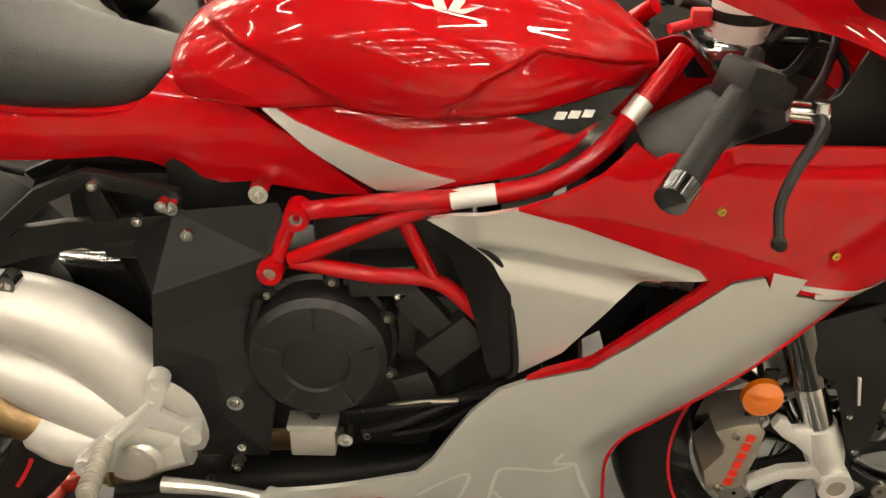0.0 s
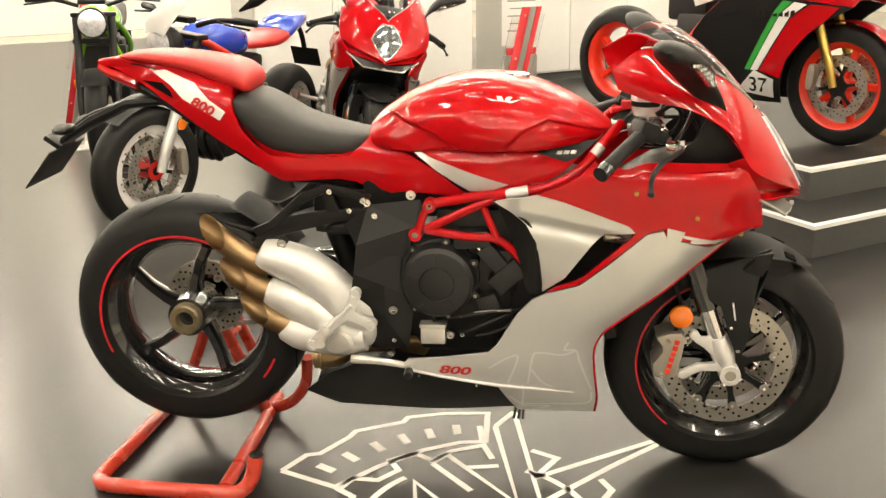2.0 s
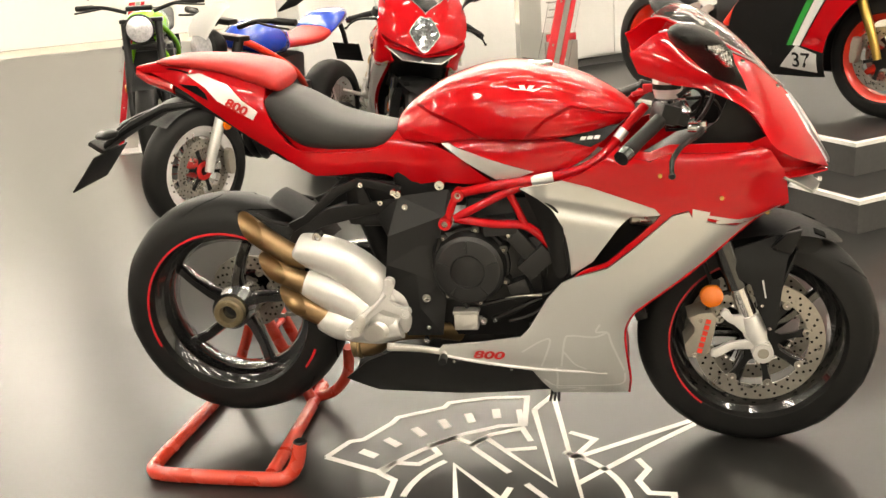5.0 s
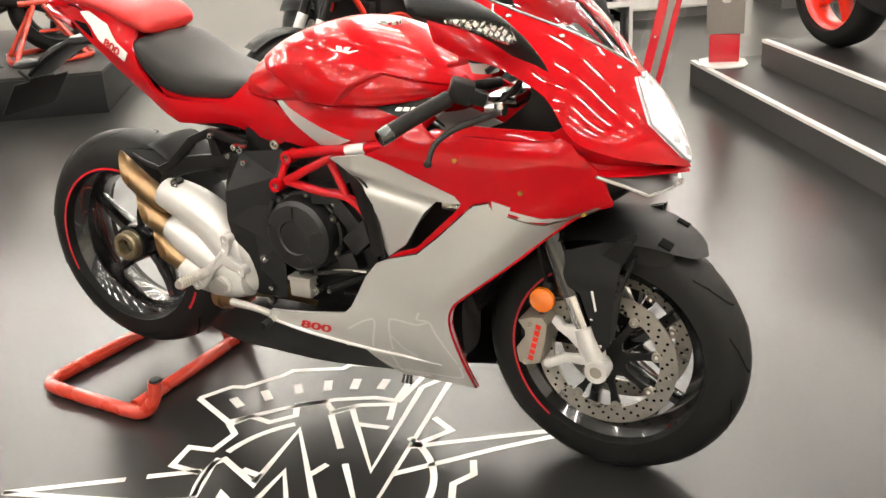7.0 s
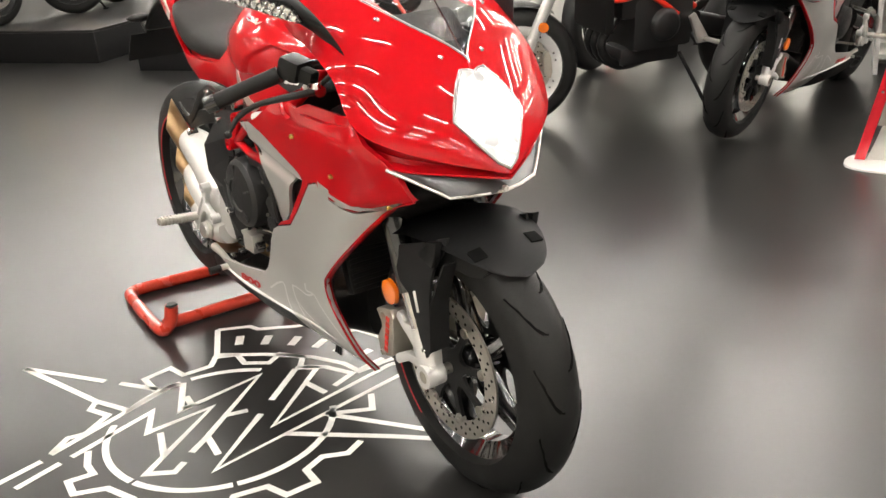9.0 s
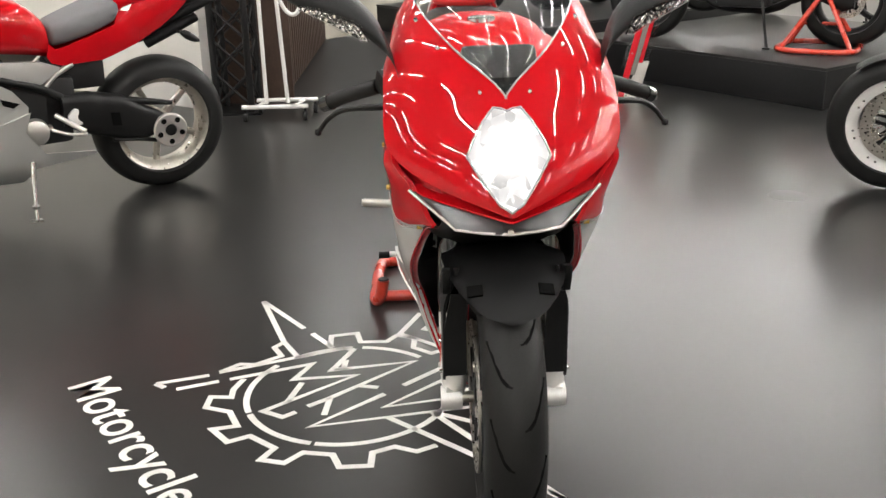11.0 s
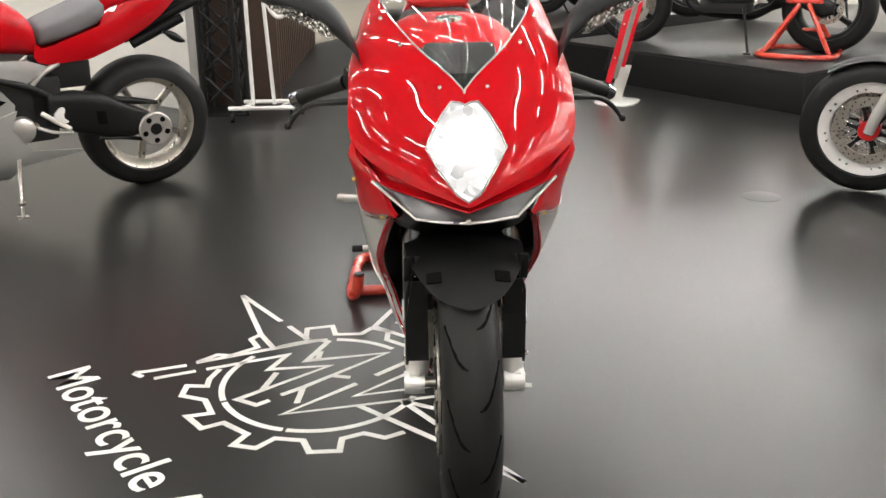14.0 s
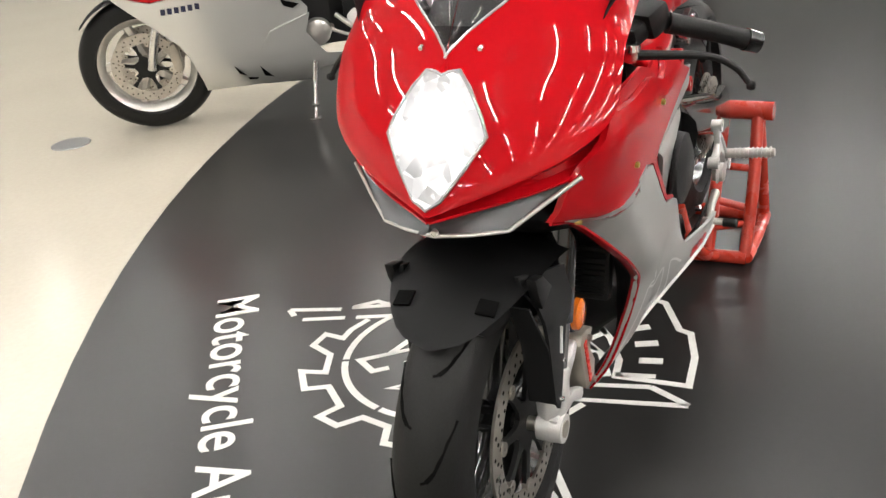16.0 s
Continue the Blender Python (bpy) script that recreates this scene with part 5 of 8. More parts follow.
    rings(b, [superring(x, z, w, h, h2, 3.2, 20) for x, z, w, h, h2 in ((1.455, 0.74, 0.03, 0.012, 0.02), (1.42, 0.73, 0.09, 0.04, 0.05), (1.36, 0.73, 0.15, 0.08, 0.09), (1.28, 0.72, 0.165, 0.12, 0.12), (1.18, 0.70, 0.15, 0.12, 0.15), (1.08, 0.66, 0.14, 0.10, 0.18))])
    P("inner_shell", b, BLACK)
    for s in (-1, 1):
        b = B(); sheet(b, [(1.16, 0.80), (1.36, 0.80), (1.366, 0.845), (1.31, 0.918), (1.275, 0.938), (1.255, 0.89), (1.20, 0.845), (1.15, 0.825)], lambda x, z, d: (x, s * (0.205 - 0.35 * max(0, x - 1.25) - 0.05 * math.sin(max(0, (1.37 - x)) * 8) - d), z), 0.005)
        P("intake_panel", b, BLACK)
    # instruments
    b = B(); box(b, (0, 0, 0), (0.05, 0.15, 0.09), bevel=0.015)
    ob = P("instrument_panel", b, BLACK); ob.matrix_local = pose(1.285, 0, 0.965, 0, -50, 0)
    # --- fork, yokes, bars ---
    for s in (-1, 1):
        y = s * 0.103
        b = B(); rod(b, (1.318, y, 0.465), (1.200, y, 0.80), 0.0265, seg=20)
        fk = P("fork_leg", b, GLOSS, label="black upper fork tube")
        b = B(); rod(b, (1.366, y, 0.335), (1.312, y, 0.480), 0.0215, seg=20)
        P("fork_slider", b, CHROME, fk, "chrome fork slider")
        b = B(); tube(b, [(1.345, y, 0.392), (1.362, y, 0.345), (1.378, y, 0.300)], [0.025, 0.029, 0.020], 16, 8)
        lathe(b, [(0.014, -0.024), (0.025, -0.024), (0.026, 0.0), (0.025, 0.020), (0.014, 0.020)], (1.38, s * 0.108, 0.297), "y", 24, closed_profile=True)
        plate(b, [(1.276, 0.396), (1.284, 0.412), (1.297, 0.407), (1.306, 0.393), (1.332, 0.395), (1.352, 0.372), (1.372, 0.337), (1.396, 0.320), (1.402, 0.297), (1.388, 0.280), (1.368, 0.281), (1.350, 0.305), (1.310, 0.304), (1.268, 0.281), (1.256, 0.285), (1.257, 0.300),
                  (1.300, 0.322), (1.343, 0.327), (1.334, 0.346), (1.312, 0.367), (1.294, 0.378)], s * 0.106, s * 0.122, bevel=0.004)
        P("fork_foot", b, CAST, fk, "bright cast fork foot")
        b = B(); lathe(b, [(0.0, s * 0.022), (0.015, s * 0.022), (0.016, s * 0.0), (0.0, 0)], (1.38, s * 0.108, 0.297), "y", 20)
        P("axle_nut", b, PEWTER, fk)
        # caliper
        b = B(); plate(b, [(1.197, 0.390), (1.230, 0.402), (1.257, 0.405), (1.268, 0.388), (1.262, 0.345), (1.249, 0.291), (1.224, 0.283), (1.198, 0.285), (1.192, 0.320), (1.214, 0.352), (1.214, 0.366)], y + s * 0.022, y - s * 0.060, bevel=0.005)
        cp = P("brake_caliper", b, PEWTER, fk, "grey radial brake caliper")
        for k in range(6):
            b = B(); box(b, (0, 0, -0.040 + 0.016 * k), (0.012, 0.002, 0.011 if k % 2 else 0.012), pose(1.238, y + s * 0.0235, 0.342, 0, 14, 0))
            P("caliper_mark", b, ORED, fk)
        bolts(fk, [(1.228, y + s * 0.022, 0.384, 0.008, s), (1.216, y + s * 0.022, 0.292, 0.008, s)], STEEL)
        b = B(); tube(b, [(1.245, y, 0.40), (1.26, y - s * .01, 0.45), (1.24, y - s * .02, 0.52), (1.22, y - s * .03, 0.60)], 0.005, 8, 14)
        P("brake_hose", b, BLACK, fk)
        b = B(); lathe(b, [(0.0, s * 0.010), (0.020, s * 0.009), (0.0275, s * 0.005), (0.029, s * -0.004), (0.0, s * -0.006)], (1.255, s * 0.118, 0.445), "y", 32)
        rf = P("side_reflector", b, ORANGE, label="round orange reflector")
        b = B(); rod(b, (1.262, s * 0.11, 0.445), (1.30, s * 0.10, 0.45), 0.006); box(b, (1.265, s * 0.109, 0.475), (0.02, 0.008, 0.02), bevel=0.003)
        P("reflector_bracket", b, BLACK, rf)
        # guard in front of the fork leg
        b = B(); sheet(b, [(1.300, 0.500), (1.306, 0.565), (1.369, 0.585), (1.457, 0.615), (1.453, 0.588), (1.430, 0.548), (1.419, 0.479), (1.410, 0.370), (1.394, 0.346), (1.378, 0.380), (1.345, 0.477)],
                       lambda x, z, d: (x, s * (0.128 - 0.25 * max(0, z - 0.52) - 0.12 * max(0, x - 1.40) - d), z), 0.006)
        g = P("fork_guard", b, GREY, label="matt black fork guard")
        b = B(); sheet(b, [(0.078, 0.36), (0.126, 0.36), (0.124, 0.47), (0.110, 0.56), (0.080, 0.56)], lambda y2, z, d: (1.405 + 0.14 * (z - 0.36) + 0.25 * max(0, z - 0.47) - d, s * y2, z), 0.005)
        P("guard_front", b, GREY, g)
        b = B(); plate(b, [(1.370, 0.488), (1.379, 0.444), (1.382, 0.445), (1.374, 0.489)], s * 0.128, s * 0.132)
        P("decal", b, WHITE, g)
        b = B(); plate(b, [(1.390, 0.570), (1.425, 0.605), (1.459, 0.613), (1.452, 0.587), (1.436, 0.553)], s * 0.110, s * 0.126, bevel=0.003)
        P("guard_scoop", b, BLACK, g)
        bolts(g, [(1.392, s * 0.129, 0.365, 0.006, s), (1.372, s * 0.129, 0.425, 0.005, s)])
    rod_b = B(); rod(rod_b, (1.38, -0.10, 0.297), (1.38, 0.10, 0.297), 0.012)
    P("axle", rod_b, STEEL)
    # front mudguard
    b = B()
    rr = []
    for k in range(23):
        u = k / 22
        a = radians(51 + 62 * u)
        w = curve1(u, [0, 0.04, 0.10, 0.25, 0.45, 0.7, 1.0], [0.006, 0.042, 0.066, 0.096, 0.116, 0.124, 0.124])
        R = 0.317 + 0.010 * u
        rr.append([FW + Vector(((R - (0.9 + 0.9 * u) * y * y) * math.cos(a), y, (R - (0.9 + 0.9 * u) * y * y) * math.sin(a))) for y in np.linspace(-w, w, 15)])
    rings(b, rr, False, False)
    bmesh.ops.solidify(b, geom=b.faces[:], thickness=0.004)
    mg = P("front_mudguard", b, GREY, label="matt dark grey front mudguard", smooth=60)
    for s in (-1, 1):
        b = B(); box(b, (0, 0, 0), (0.028, 0.030, 0.004), pose(1.509, s * 0.0675, 0.5875, s * -8.6, 24, 0), 0.001)
        P("mudguard_vent", b, GAP_SHADE, mg)
    for s in (-1, 1):
        b = B(); sheet(b, [(1.33, 0.545), (1.40, 0.598), (1.475, 0.60), (1.53, 0.555), (1.50, 0.53), (1.44, 0.545), (1.39, 0.51), (1.345, 0.50)], lambda x, z, d: (x, s * (0.090 - 0.35 * max(0, x - 1.42) - d), z), 0.005, 0.018, 1)
        P("mudguard_cheek", b, GREY, mg)
    b = B(); box(b, (1.225, 0, 0.73), (0.07, 0.25, 0.035), bevel=0.008); box(b, (1.175, 0, 0.875), (0.07, 0.24, 0.025), bevel=0.008)
    P("fork_yoke", b, GLOSS)
    for s in (-1, 1):
        b = B(); tube(b, [(1.17, s * 0.11, 0.915), (1.125, s * 0.22, 0.915), (1.036, s * 0.362, 0.858)], 0.011, 12, 12)
        hb = P("handlebar", b, BLACK, label="black clip-on handlebar")
        b = B(); tube(b, [(1.120, s * 0.243, 0.908), (1.075, s * 0.308, 0.882), (1.045, s * 0.352, 0.862)], [0.0165, 0.0155, 0.0165], 18, 8)
        P("grip", b, RUBBER, hb, "black rubber grip")
        b = B(); tube(b, [(1.047, s * 0.349, 0.8635), (1.034, s * 0.368, 0.855)], [0.0185, 0.017], 18)
        P("bar_end", b, GLOSS, hb, "gloss black bar end")
        b = B(); box(b, (0, 0, 0), (0.05, 0.055, 0.045), pose(1.135, s * 0.215, 0.918, 0, 20, s * -25), 0.010)
        box(b, (0, 0, 0), (0.04, 0.03, 0.03), pose(1.165, s * 0.205, 0.905, 0, 20, s * -25), 0.008)
        P("switchgear", b, BLACK, hb)
        b = B(); tube(b, [(1.215, s * 0.212, 0.882), (1.205, s * 0.255, 0.880), (1.165, s * 0.315, 0.868), (1.142, s * 0.350, 0.845), (1.139, s * 0.372, 0.818)], [0.008, 0.0075, 0.006, 0.0055, 0.005], 10, 20)
        lathe(b, [(0.0, -0.008), (0.006, -0.006), (0.008, 0), (0.006, 0.006), (0.0, 0.008)], (1.139, s * 0.374, 0.816), "y", 14)
        lv = P("brake_lever" if s < 0 else "clutch_lever", b, BLACK, hb, "black hand lever")
        b = B(); rod(b, (1.185, s * 0.205, 0.885), (1.225, s * 0.21, 0.883), 0.012); lathe(b, [(0.0, 0.012), (0.010, 0.010), (0.012, 0), (0.0, 0)], (1.215, s * 0.212, 0.888), "z", 18)
        P("lever_pivot", b, CHROME, hb)
        b = B(); tube(b, [(1.20, s * 0.20, 0.885), (1.23, s * 0.17, 0.92), (1.25, s * 0.12, 0.96), (1.24, s * 0.06, 0.95)], 0.005, 8, 16)
        P("control_cable", b, BLACK, hb)
    b = B()
    lathe(b, [(0.0, 0.026), (0.031, 0.026), (0.034, 0.020), (0.034, -0.010), (0.028, -0.030), (0.0, -0.032)], (1.145, -0.122, 0.968), "z", 28)
    P("brake_reservoir", b, WHITE, label="pale brake fluid reservoir")
    b = B(); lathe(b, [(0.0335, 0.004), (0.0346, 0.004), (0.0346, -0.008), (0.0335, -0.008)], (1.145, -0.122, 0.968), "z", 28, 150, 330, True)
    P("reservoir_band", b, BLACK)
    b = B(); rod(b, (1.12, -0.06, 0.955), (1.085, -0.075, 0.968), 0.008); lathe(b, [(0.0, 0.012), (0.030, 0.010), (0.034, 0), (0.0, -0.002)], (1.155, 0.0, 0.925), "z", 24)
    P("ignition_key", b, BLACK)
    b = B(); tube(b, [(1.165, -0.16, 0.945), (1.20, -0.15, 0.965), (1.225, -0.13, 0.94), (1.21, -0.12, 0.90), (1.18, -0.12, 0.89)], 0.006, 8, 20)
    P("control_cable", b, BLACK)
    b = B(); tube(b, [(1.19, -0.10, 0.93), (1.24, -0.14, 0.935), (1.262, -0.15, 0.90), (1.24, -0.14, 0.855)], 0.0045, 8, 18)
    P("control_cable", b, BLACK)
    b = B(); rod(b, (1.10, -0.12, 0.955), (1.065, -0.135, 0.950), 0.006); box(b, (1.10, -0.125, 0.962), (0.022, 0.016, 0.018), bevel=0.003)
    P("stop_switch", b, REDLINE)


sportbike = thing("sports_motorcycle", "red and silver sports motorcycle, headlight lit, on a rear stand", "motorcycle")
build_sportbike(sportbike)
sportbike.matrix_world = pose(1.38, 0, 0) @ pose(0, 0, 0, 0, 0, 1.3) @ pose(-1.38, 0, 0)

# ---- floor emblem: white tape lines, and the slogan below it ----
def strokes(bm, line, w=0.017, z=0.0012):
    """Flat tape along a broken line, with mitred corners."""
    P = [Vector((x, y, 0)) for x, y in line]
    vs = []
    for i, p in enumerate(P):
        d0 = (p - P[i - 1]).normalized() if i else (P[1] - p).normalized()
        d1 = (P[i + 1] - p).normalized() if i < len(P) - 1 else d0
        n0, n1 = Vector((-d0.y, d0.x, 0)), Vector((-d1.y, d1.x, 0))
        n = n0 + n1
        n = n / max(0.35, n.dot(n0)) if n.length > 1e-6 else n0
        n *= w / 2
        if n.length > w * 1.3:
            n = n.normalized() * w * 1.3
        vs.append([(p + n).to_tuple()[:2], (p - n).to_tuple()[:2]])
    tops = [[bm.verts.new((*q, z)) for q in r] for r in vs]
    lows = [[bm.verts.new((*q, 0.0002)) for q in r] for r in vs]
    for k in range(len(vs) - 1):
        (a, c), (d, e) = tops[k], tops[k + 1]
        (g, h), (i, j) = lows[k], lows[k + 1]
        for q in ((a, c, e, d), (a, d, i, g), (c, h, j, e)):
            bm.faces.new(q)


emblem = thing("floor_emblem", "white taped gear and wing emblem on the dark floor", "emblem")
WINGS = [[(0.115, -0.721), (0.350, -0.556)], [(0.390, -0.526), (0.498, -0.452)], [(0.115, -0.721), (0.449, -0.607), (0.562, -0.548)],
         [(0.912, -0.153), (1.10, -0.020), (1.325, 0.140)], [(0.931, -0.272), (1.11, -0.075), (1.325, 0.140)]]
TEETH_A = [[(0.449, -0.607), (0.484, -0.632), (0.545, -0.602), (0.600, -0.674), (0.592, -0.716), (0.640, -0.766)],
           [(0.498, -0.460), (0.413, -0.464), (0.396, -0.385), (0.462, -0.370), (0.463, -0.289), (0.421, -0.260), (0.446, -0.204), (0.511, -0.207), (0.556, -0.152), (0.525, -0.105), (0.588, -0.062), (0.637, -0.095), (0.683, -0.040), (0.766, 0.001), (0.796, -0.070)],
           [(0.898, -0.014), (0.967, -0.049), (0.912, -0.153)]]
TEETH_B = [[(0.690, -0.690), (0.751, -0.708), (0.797, -0.706), (0.792, -0.763), (0.851, -0.765), (0.879, -0.695), (0.955, -0.662), (0.969, -0.724), (1.035, -0.672), (1.008, -0.620), (1.071, -0.548), (1.123, -0.575), (1.141, -0.515),
            (1.095, -0.474), (1.109, -0.400), (1.166, -0.379), (1.164, -0.304), (1.105, -0.302), (1.080, -0.248), (1.106, -0.193), (1.079, -0.144)]]
LETTERS = [[(0.704, -0.937), (0.660, -0.794)], [(0.643, -0.769), (0.503, -0.416), (0.516, -0.389), (0.649, -0.442), (0.606, -0.203), (0.816, -0.432), (0.912, -0.440)], [(0.704, -0.937), (0.730, -0.905)],
           [(0.741, -0.870), (0.699, -0.759)], [(0.689, -0.730), (0.604, -0.504), (0.700, -0.545), (0.685, -0.370), (0.880, -0.606), (0.916, -0.549), (0.890, -0.517)], [(0.861, -0.489), (0.817, -0.432)],
           [(0.722, -0.520), (0.832, -0.547)], [(0.749, -0.361), (0.764, -0.303)], [(0.586, -0.405), (0.640, -0.409), (0.644, -0.437)],
           [(0.640, -0.110), (0.755, -0.233)], [(0.803, -0.284), (0.970, -0.471), (0.838, 0.207)], [(0.634, -0.108), (0.672, -0.059), (0.876, -0.282), (0.790, 0.110)], [(0.731, -0.121), (0.815, -0.104)],
           [(0.790, 0.110), (0.806, 0.145), (0.838, 0.207)], [(0.745, 0.110), (0.762, 0.020)]]
for name, group in (("wing_line", WINGS), ("gear_line", TEETH_A), ("gear_line", TEETH_B), ("badge_line", LETTERS)):
    for line in group:
        b = bmesh.new()
        strokes(b, line)
        part(name, b, LINEMAT, emblem, smooth=0)
for a0, a1 in ((100, 140), (146, 178), (196, 256), (258, 308), (310, 392)):
    b = bmesh.new()
    strokes(b, [(0.782 + 0.281 * math.cos(radians(a)), -0.382 + 0.281 * math.sin(radians(a))) for a in np.linspace(a0 + 36, a1 + 36, 26)])
    part("ring_line", b, LINEMAT, emblem, smooth=0)
b = bmesh.new()
strokes(b, [(0.251, -0.187), (0.295, -0.100), (0.330, -0.088), (0.390, 0.010), (0.400, 0.045), (0.525, 0.112), (0.535, 0.142), (0.640, 0.176), (0.762, 0.190), (0.770, 0.022), (0.700, 0.010), (0.606, -0.041), (0.499, -0.140), (0.408, -0.250), (0.251, -0.187)])
part("banner_line", b, LINEMAT, emblem, smooth=0)
for x, y in ((0.364, -0.162), (0.416, -0.098), (0.478, -0.036), (0.543, 0.014), (0.610, 0.052), (0.683, 0.082)):
    b = bmesh.new()
    a = math.atan2(y + 0.382, x - 0.782)
    box(b, (0, 0, 0.0008), (0.056, 0.024, 0.0012), pose(x, y, 0, 0, 0, math.degrees(a)))
    part("banner_bar", b, LINEMAT, emblem, smooth=0)

slogan = lettering("floor_slogan", "Motorcycle Art", 0.165, pose(0, 0, 0), LINEMAT, None, 0.0006, 1.0, 0.0, 0.0015)
xs = [v.co.x for v in slogan.data.vertices]
ys = [v.co.y for v in slogan.data.vertices]
full, base = max(xs) - min(xs), None
for v in slogan.data.vertices:
    v.co.x = (v.co.x - min(xs)) * 1.025 / full
    v.co.y = (v.co.y - min(ys)) * 1.05 - 0.042
slogan.matrix_world = pose(0.712, -1.183, 0.0007, 0, 0, 34.3)
tagged(slogan, "white taped slogan lettering on the dark floor", "floor lettering")

# ---- rear paddock stand ----
stand = thing("paddock_stand", "red tubular paddock stand under the rear wheel", "stand")
for pts, r, n in (([(0.130, 0.20, 0.020), (0.138, -0.05, 0.020), (0.142, -0.315, 0.020)], 0.0185, 10),
                  ([(-0.170, 0.20, 0.020), (-0.185, -0.10, 0.020), (-0.195, -0.26, 0.020), (-0.185, -0.315, 0.020), (-0.13, -0.332, 0.020), (0.12, -0.338, 0.020), (0.185, -0.330, 0.022), (0.215, -0.315, 0.055), (0.226, -0.305, 0.110)], 0.0195, 44),
                  ([(-0.170, 0.20, 0.022), (-0.02, 0.205, 0.022), (0.130, 0.20, 0.022)], 0.018, 6),
                  ([(0.125, 0.195, 0.022), (0.05, 0.200, 0.20), (-0.025, 0.195, 0.385)], 0.017, 10),
                  ([(0.128, 0.095, 0.022), (0.05, 0.10, 0.20), (-0.025, 0.105, 0.385)], 0.017, 10),
                  ([(-0.165, 0.20, 0.022), (-0.09, 0.20, 0.20), (-0.035, 0.195, 0.385)], 0.016, 8),
                  ([(0.066, 0.10, 0.16), (0.066, 0.20, 0.14)], 0.011, 0), ([(0.03, 0.10, 0.25), (0.03, 0.20, 0.245)], 0.010, 0), ([(0.10, 0.10, 0.09), (0.09, 0.20, 0.11)], 0.010, 0),
                  ([(0.130, 0.12, 0.020), (0.20, 0.10, 0.055), (0.255, 0.07, 0.13), (0.270, 0.05, 0.22)], 0.016, 14)):
    b = bmesh.new()
    tube(b, pts, r, 16, n)
    part("stand_tube", b, STANDRED, stand, smooth=60)
b = bmesh.new()
tube(b, [(-0.032, 0.03, 0.392), (-0.030, 0.235, 0.392)], 0.026, 20)
part("pivot_tube", b, STANDRED, stand)
b = bmesh.new()
lathe(b, [(0.0, 0.004), (0.015, 0.004), (0.019, 0.0), (0.0, -0.004)], (0.2265, -0.3045, 0.113), "z", 18)
part("end_cap", b, BLACK, stand, "black plastic end cap")

# ---- other motorcycles ----


def spoked(bm_rim, bm_spoke, c, r, w, n=32, hub=0.05):
    h = w / 2
    lathe(bm_rim, [(r + 0.008, -h), (r + 0.008, -h + 0.006), (r - 0.012, -h + 0.014), (r - 0.02, 0), (r - 0.012, h - 0.014), (r + 0.008, h - 0.006), (r + 0.008, h), (r - 0.022, h * 0.92), (r - 0.052, h * 0.62), (r - 0.056, h * 0.3), (r - 0.056, -h * 0.3), (r - 0.052, -h * 0.62), (r - 0.022, -h * 0.92)], c, "y", 56, closed_profile=True)
    for k in range(n):
        a = radians(360 / n * k)
        a2 = a + radians(22 if k % 2 else -22)
        s = -1 if k % 4 < 2 else 1
        tube(bm_spoke, [c + Vector((hub * math.cos(a2), s * h * 0.8, hub * math.sin(a2))), c + Vector(((r - 0.03) * math.cos(a), s * h * 0.5, (r - 0.03) * math.sin(a)))], 0.003, 5)
        lathe(bm_spoke, [(0.0, s * 0.006), (0.006, s * 0.004), (0.006, -0.004), (0.0, -0.004)], c + Vector(((r - 0.034) * math.cos(a), s * h * 0.82, (r - 0.034) * math.sin(a))), "y", 6)
    lathe(bm_spoke, [(0.0, -h * 0.9), (hub, -h * 0.9), (hub * 0.6, -h * 0.5), (hub * 0.6, h * 0.5), (hub, h * 0.9), (0.0, h * 0.9)], c, "y", 20)


def wheel_of(P, bike, name, c, R, w, rimr, rimmat, style, disc_r=0.155, two=True, discmat=STEEL):
    b = bmesh.new(); tyre(b, c, R, w, rimr, 56)
    wh = P(name, b, RUBBER, bike)
    if style == "spoked":
        b, b2 = bmesh.new(), bmesh.new()
        spoked(b, b2, c, rimr - 0.002, w * 0.78)
        P("rim", b, rimmat, wh)
        P("spoke_set", b2, CHROME, wh)["kind"] = "stuff"
        b = bmesh.new(); lathe(b, [(0.022, -w * 0.56), (0.044, -w * 0.56), (0.048, -w * 0.50), (0.048, w * 0.50), (0.044, w * 0.56), (0.022, w * 0.56)], c, "y", 24, closed_profile=True)
        P("hub_ring", b, TEXTRED, wh, "red hub ring")
    else:
        b = bmesh.new(); rim_mesh(b, c, rimr - 0.002, w * 0.78, 5 if style == "five" else 3, (0.045, w * 0.4), -8, 0.019, 80, 48, 0.7)
        P("rim", b, rimmat, wh)
    for s in ((-1, 1) if two else (1,)):
        b = bmesh.new(); brake_disc(b, c, disc_r * 0.72, disc_r, s * w * 0.5)
        P("brake_disc", b, discmat, wh)
        b = bmesh.new(); carrier(b, c, disc_r * 0.7, s * w * 0.49, 6)
        P("disc_carrier", b, BLACK, wh)
        b = bmesh.new(); disc_holes(b, c, disc_r * 0.74, disc_r * 0.98, s * w * 0.5, 16)
        P("disc_drilling", b, GAP_SHADE, wh)["kind"] = "stuff"
    return wh


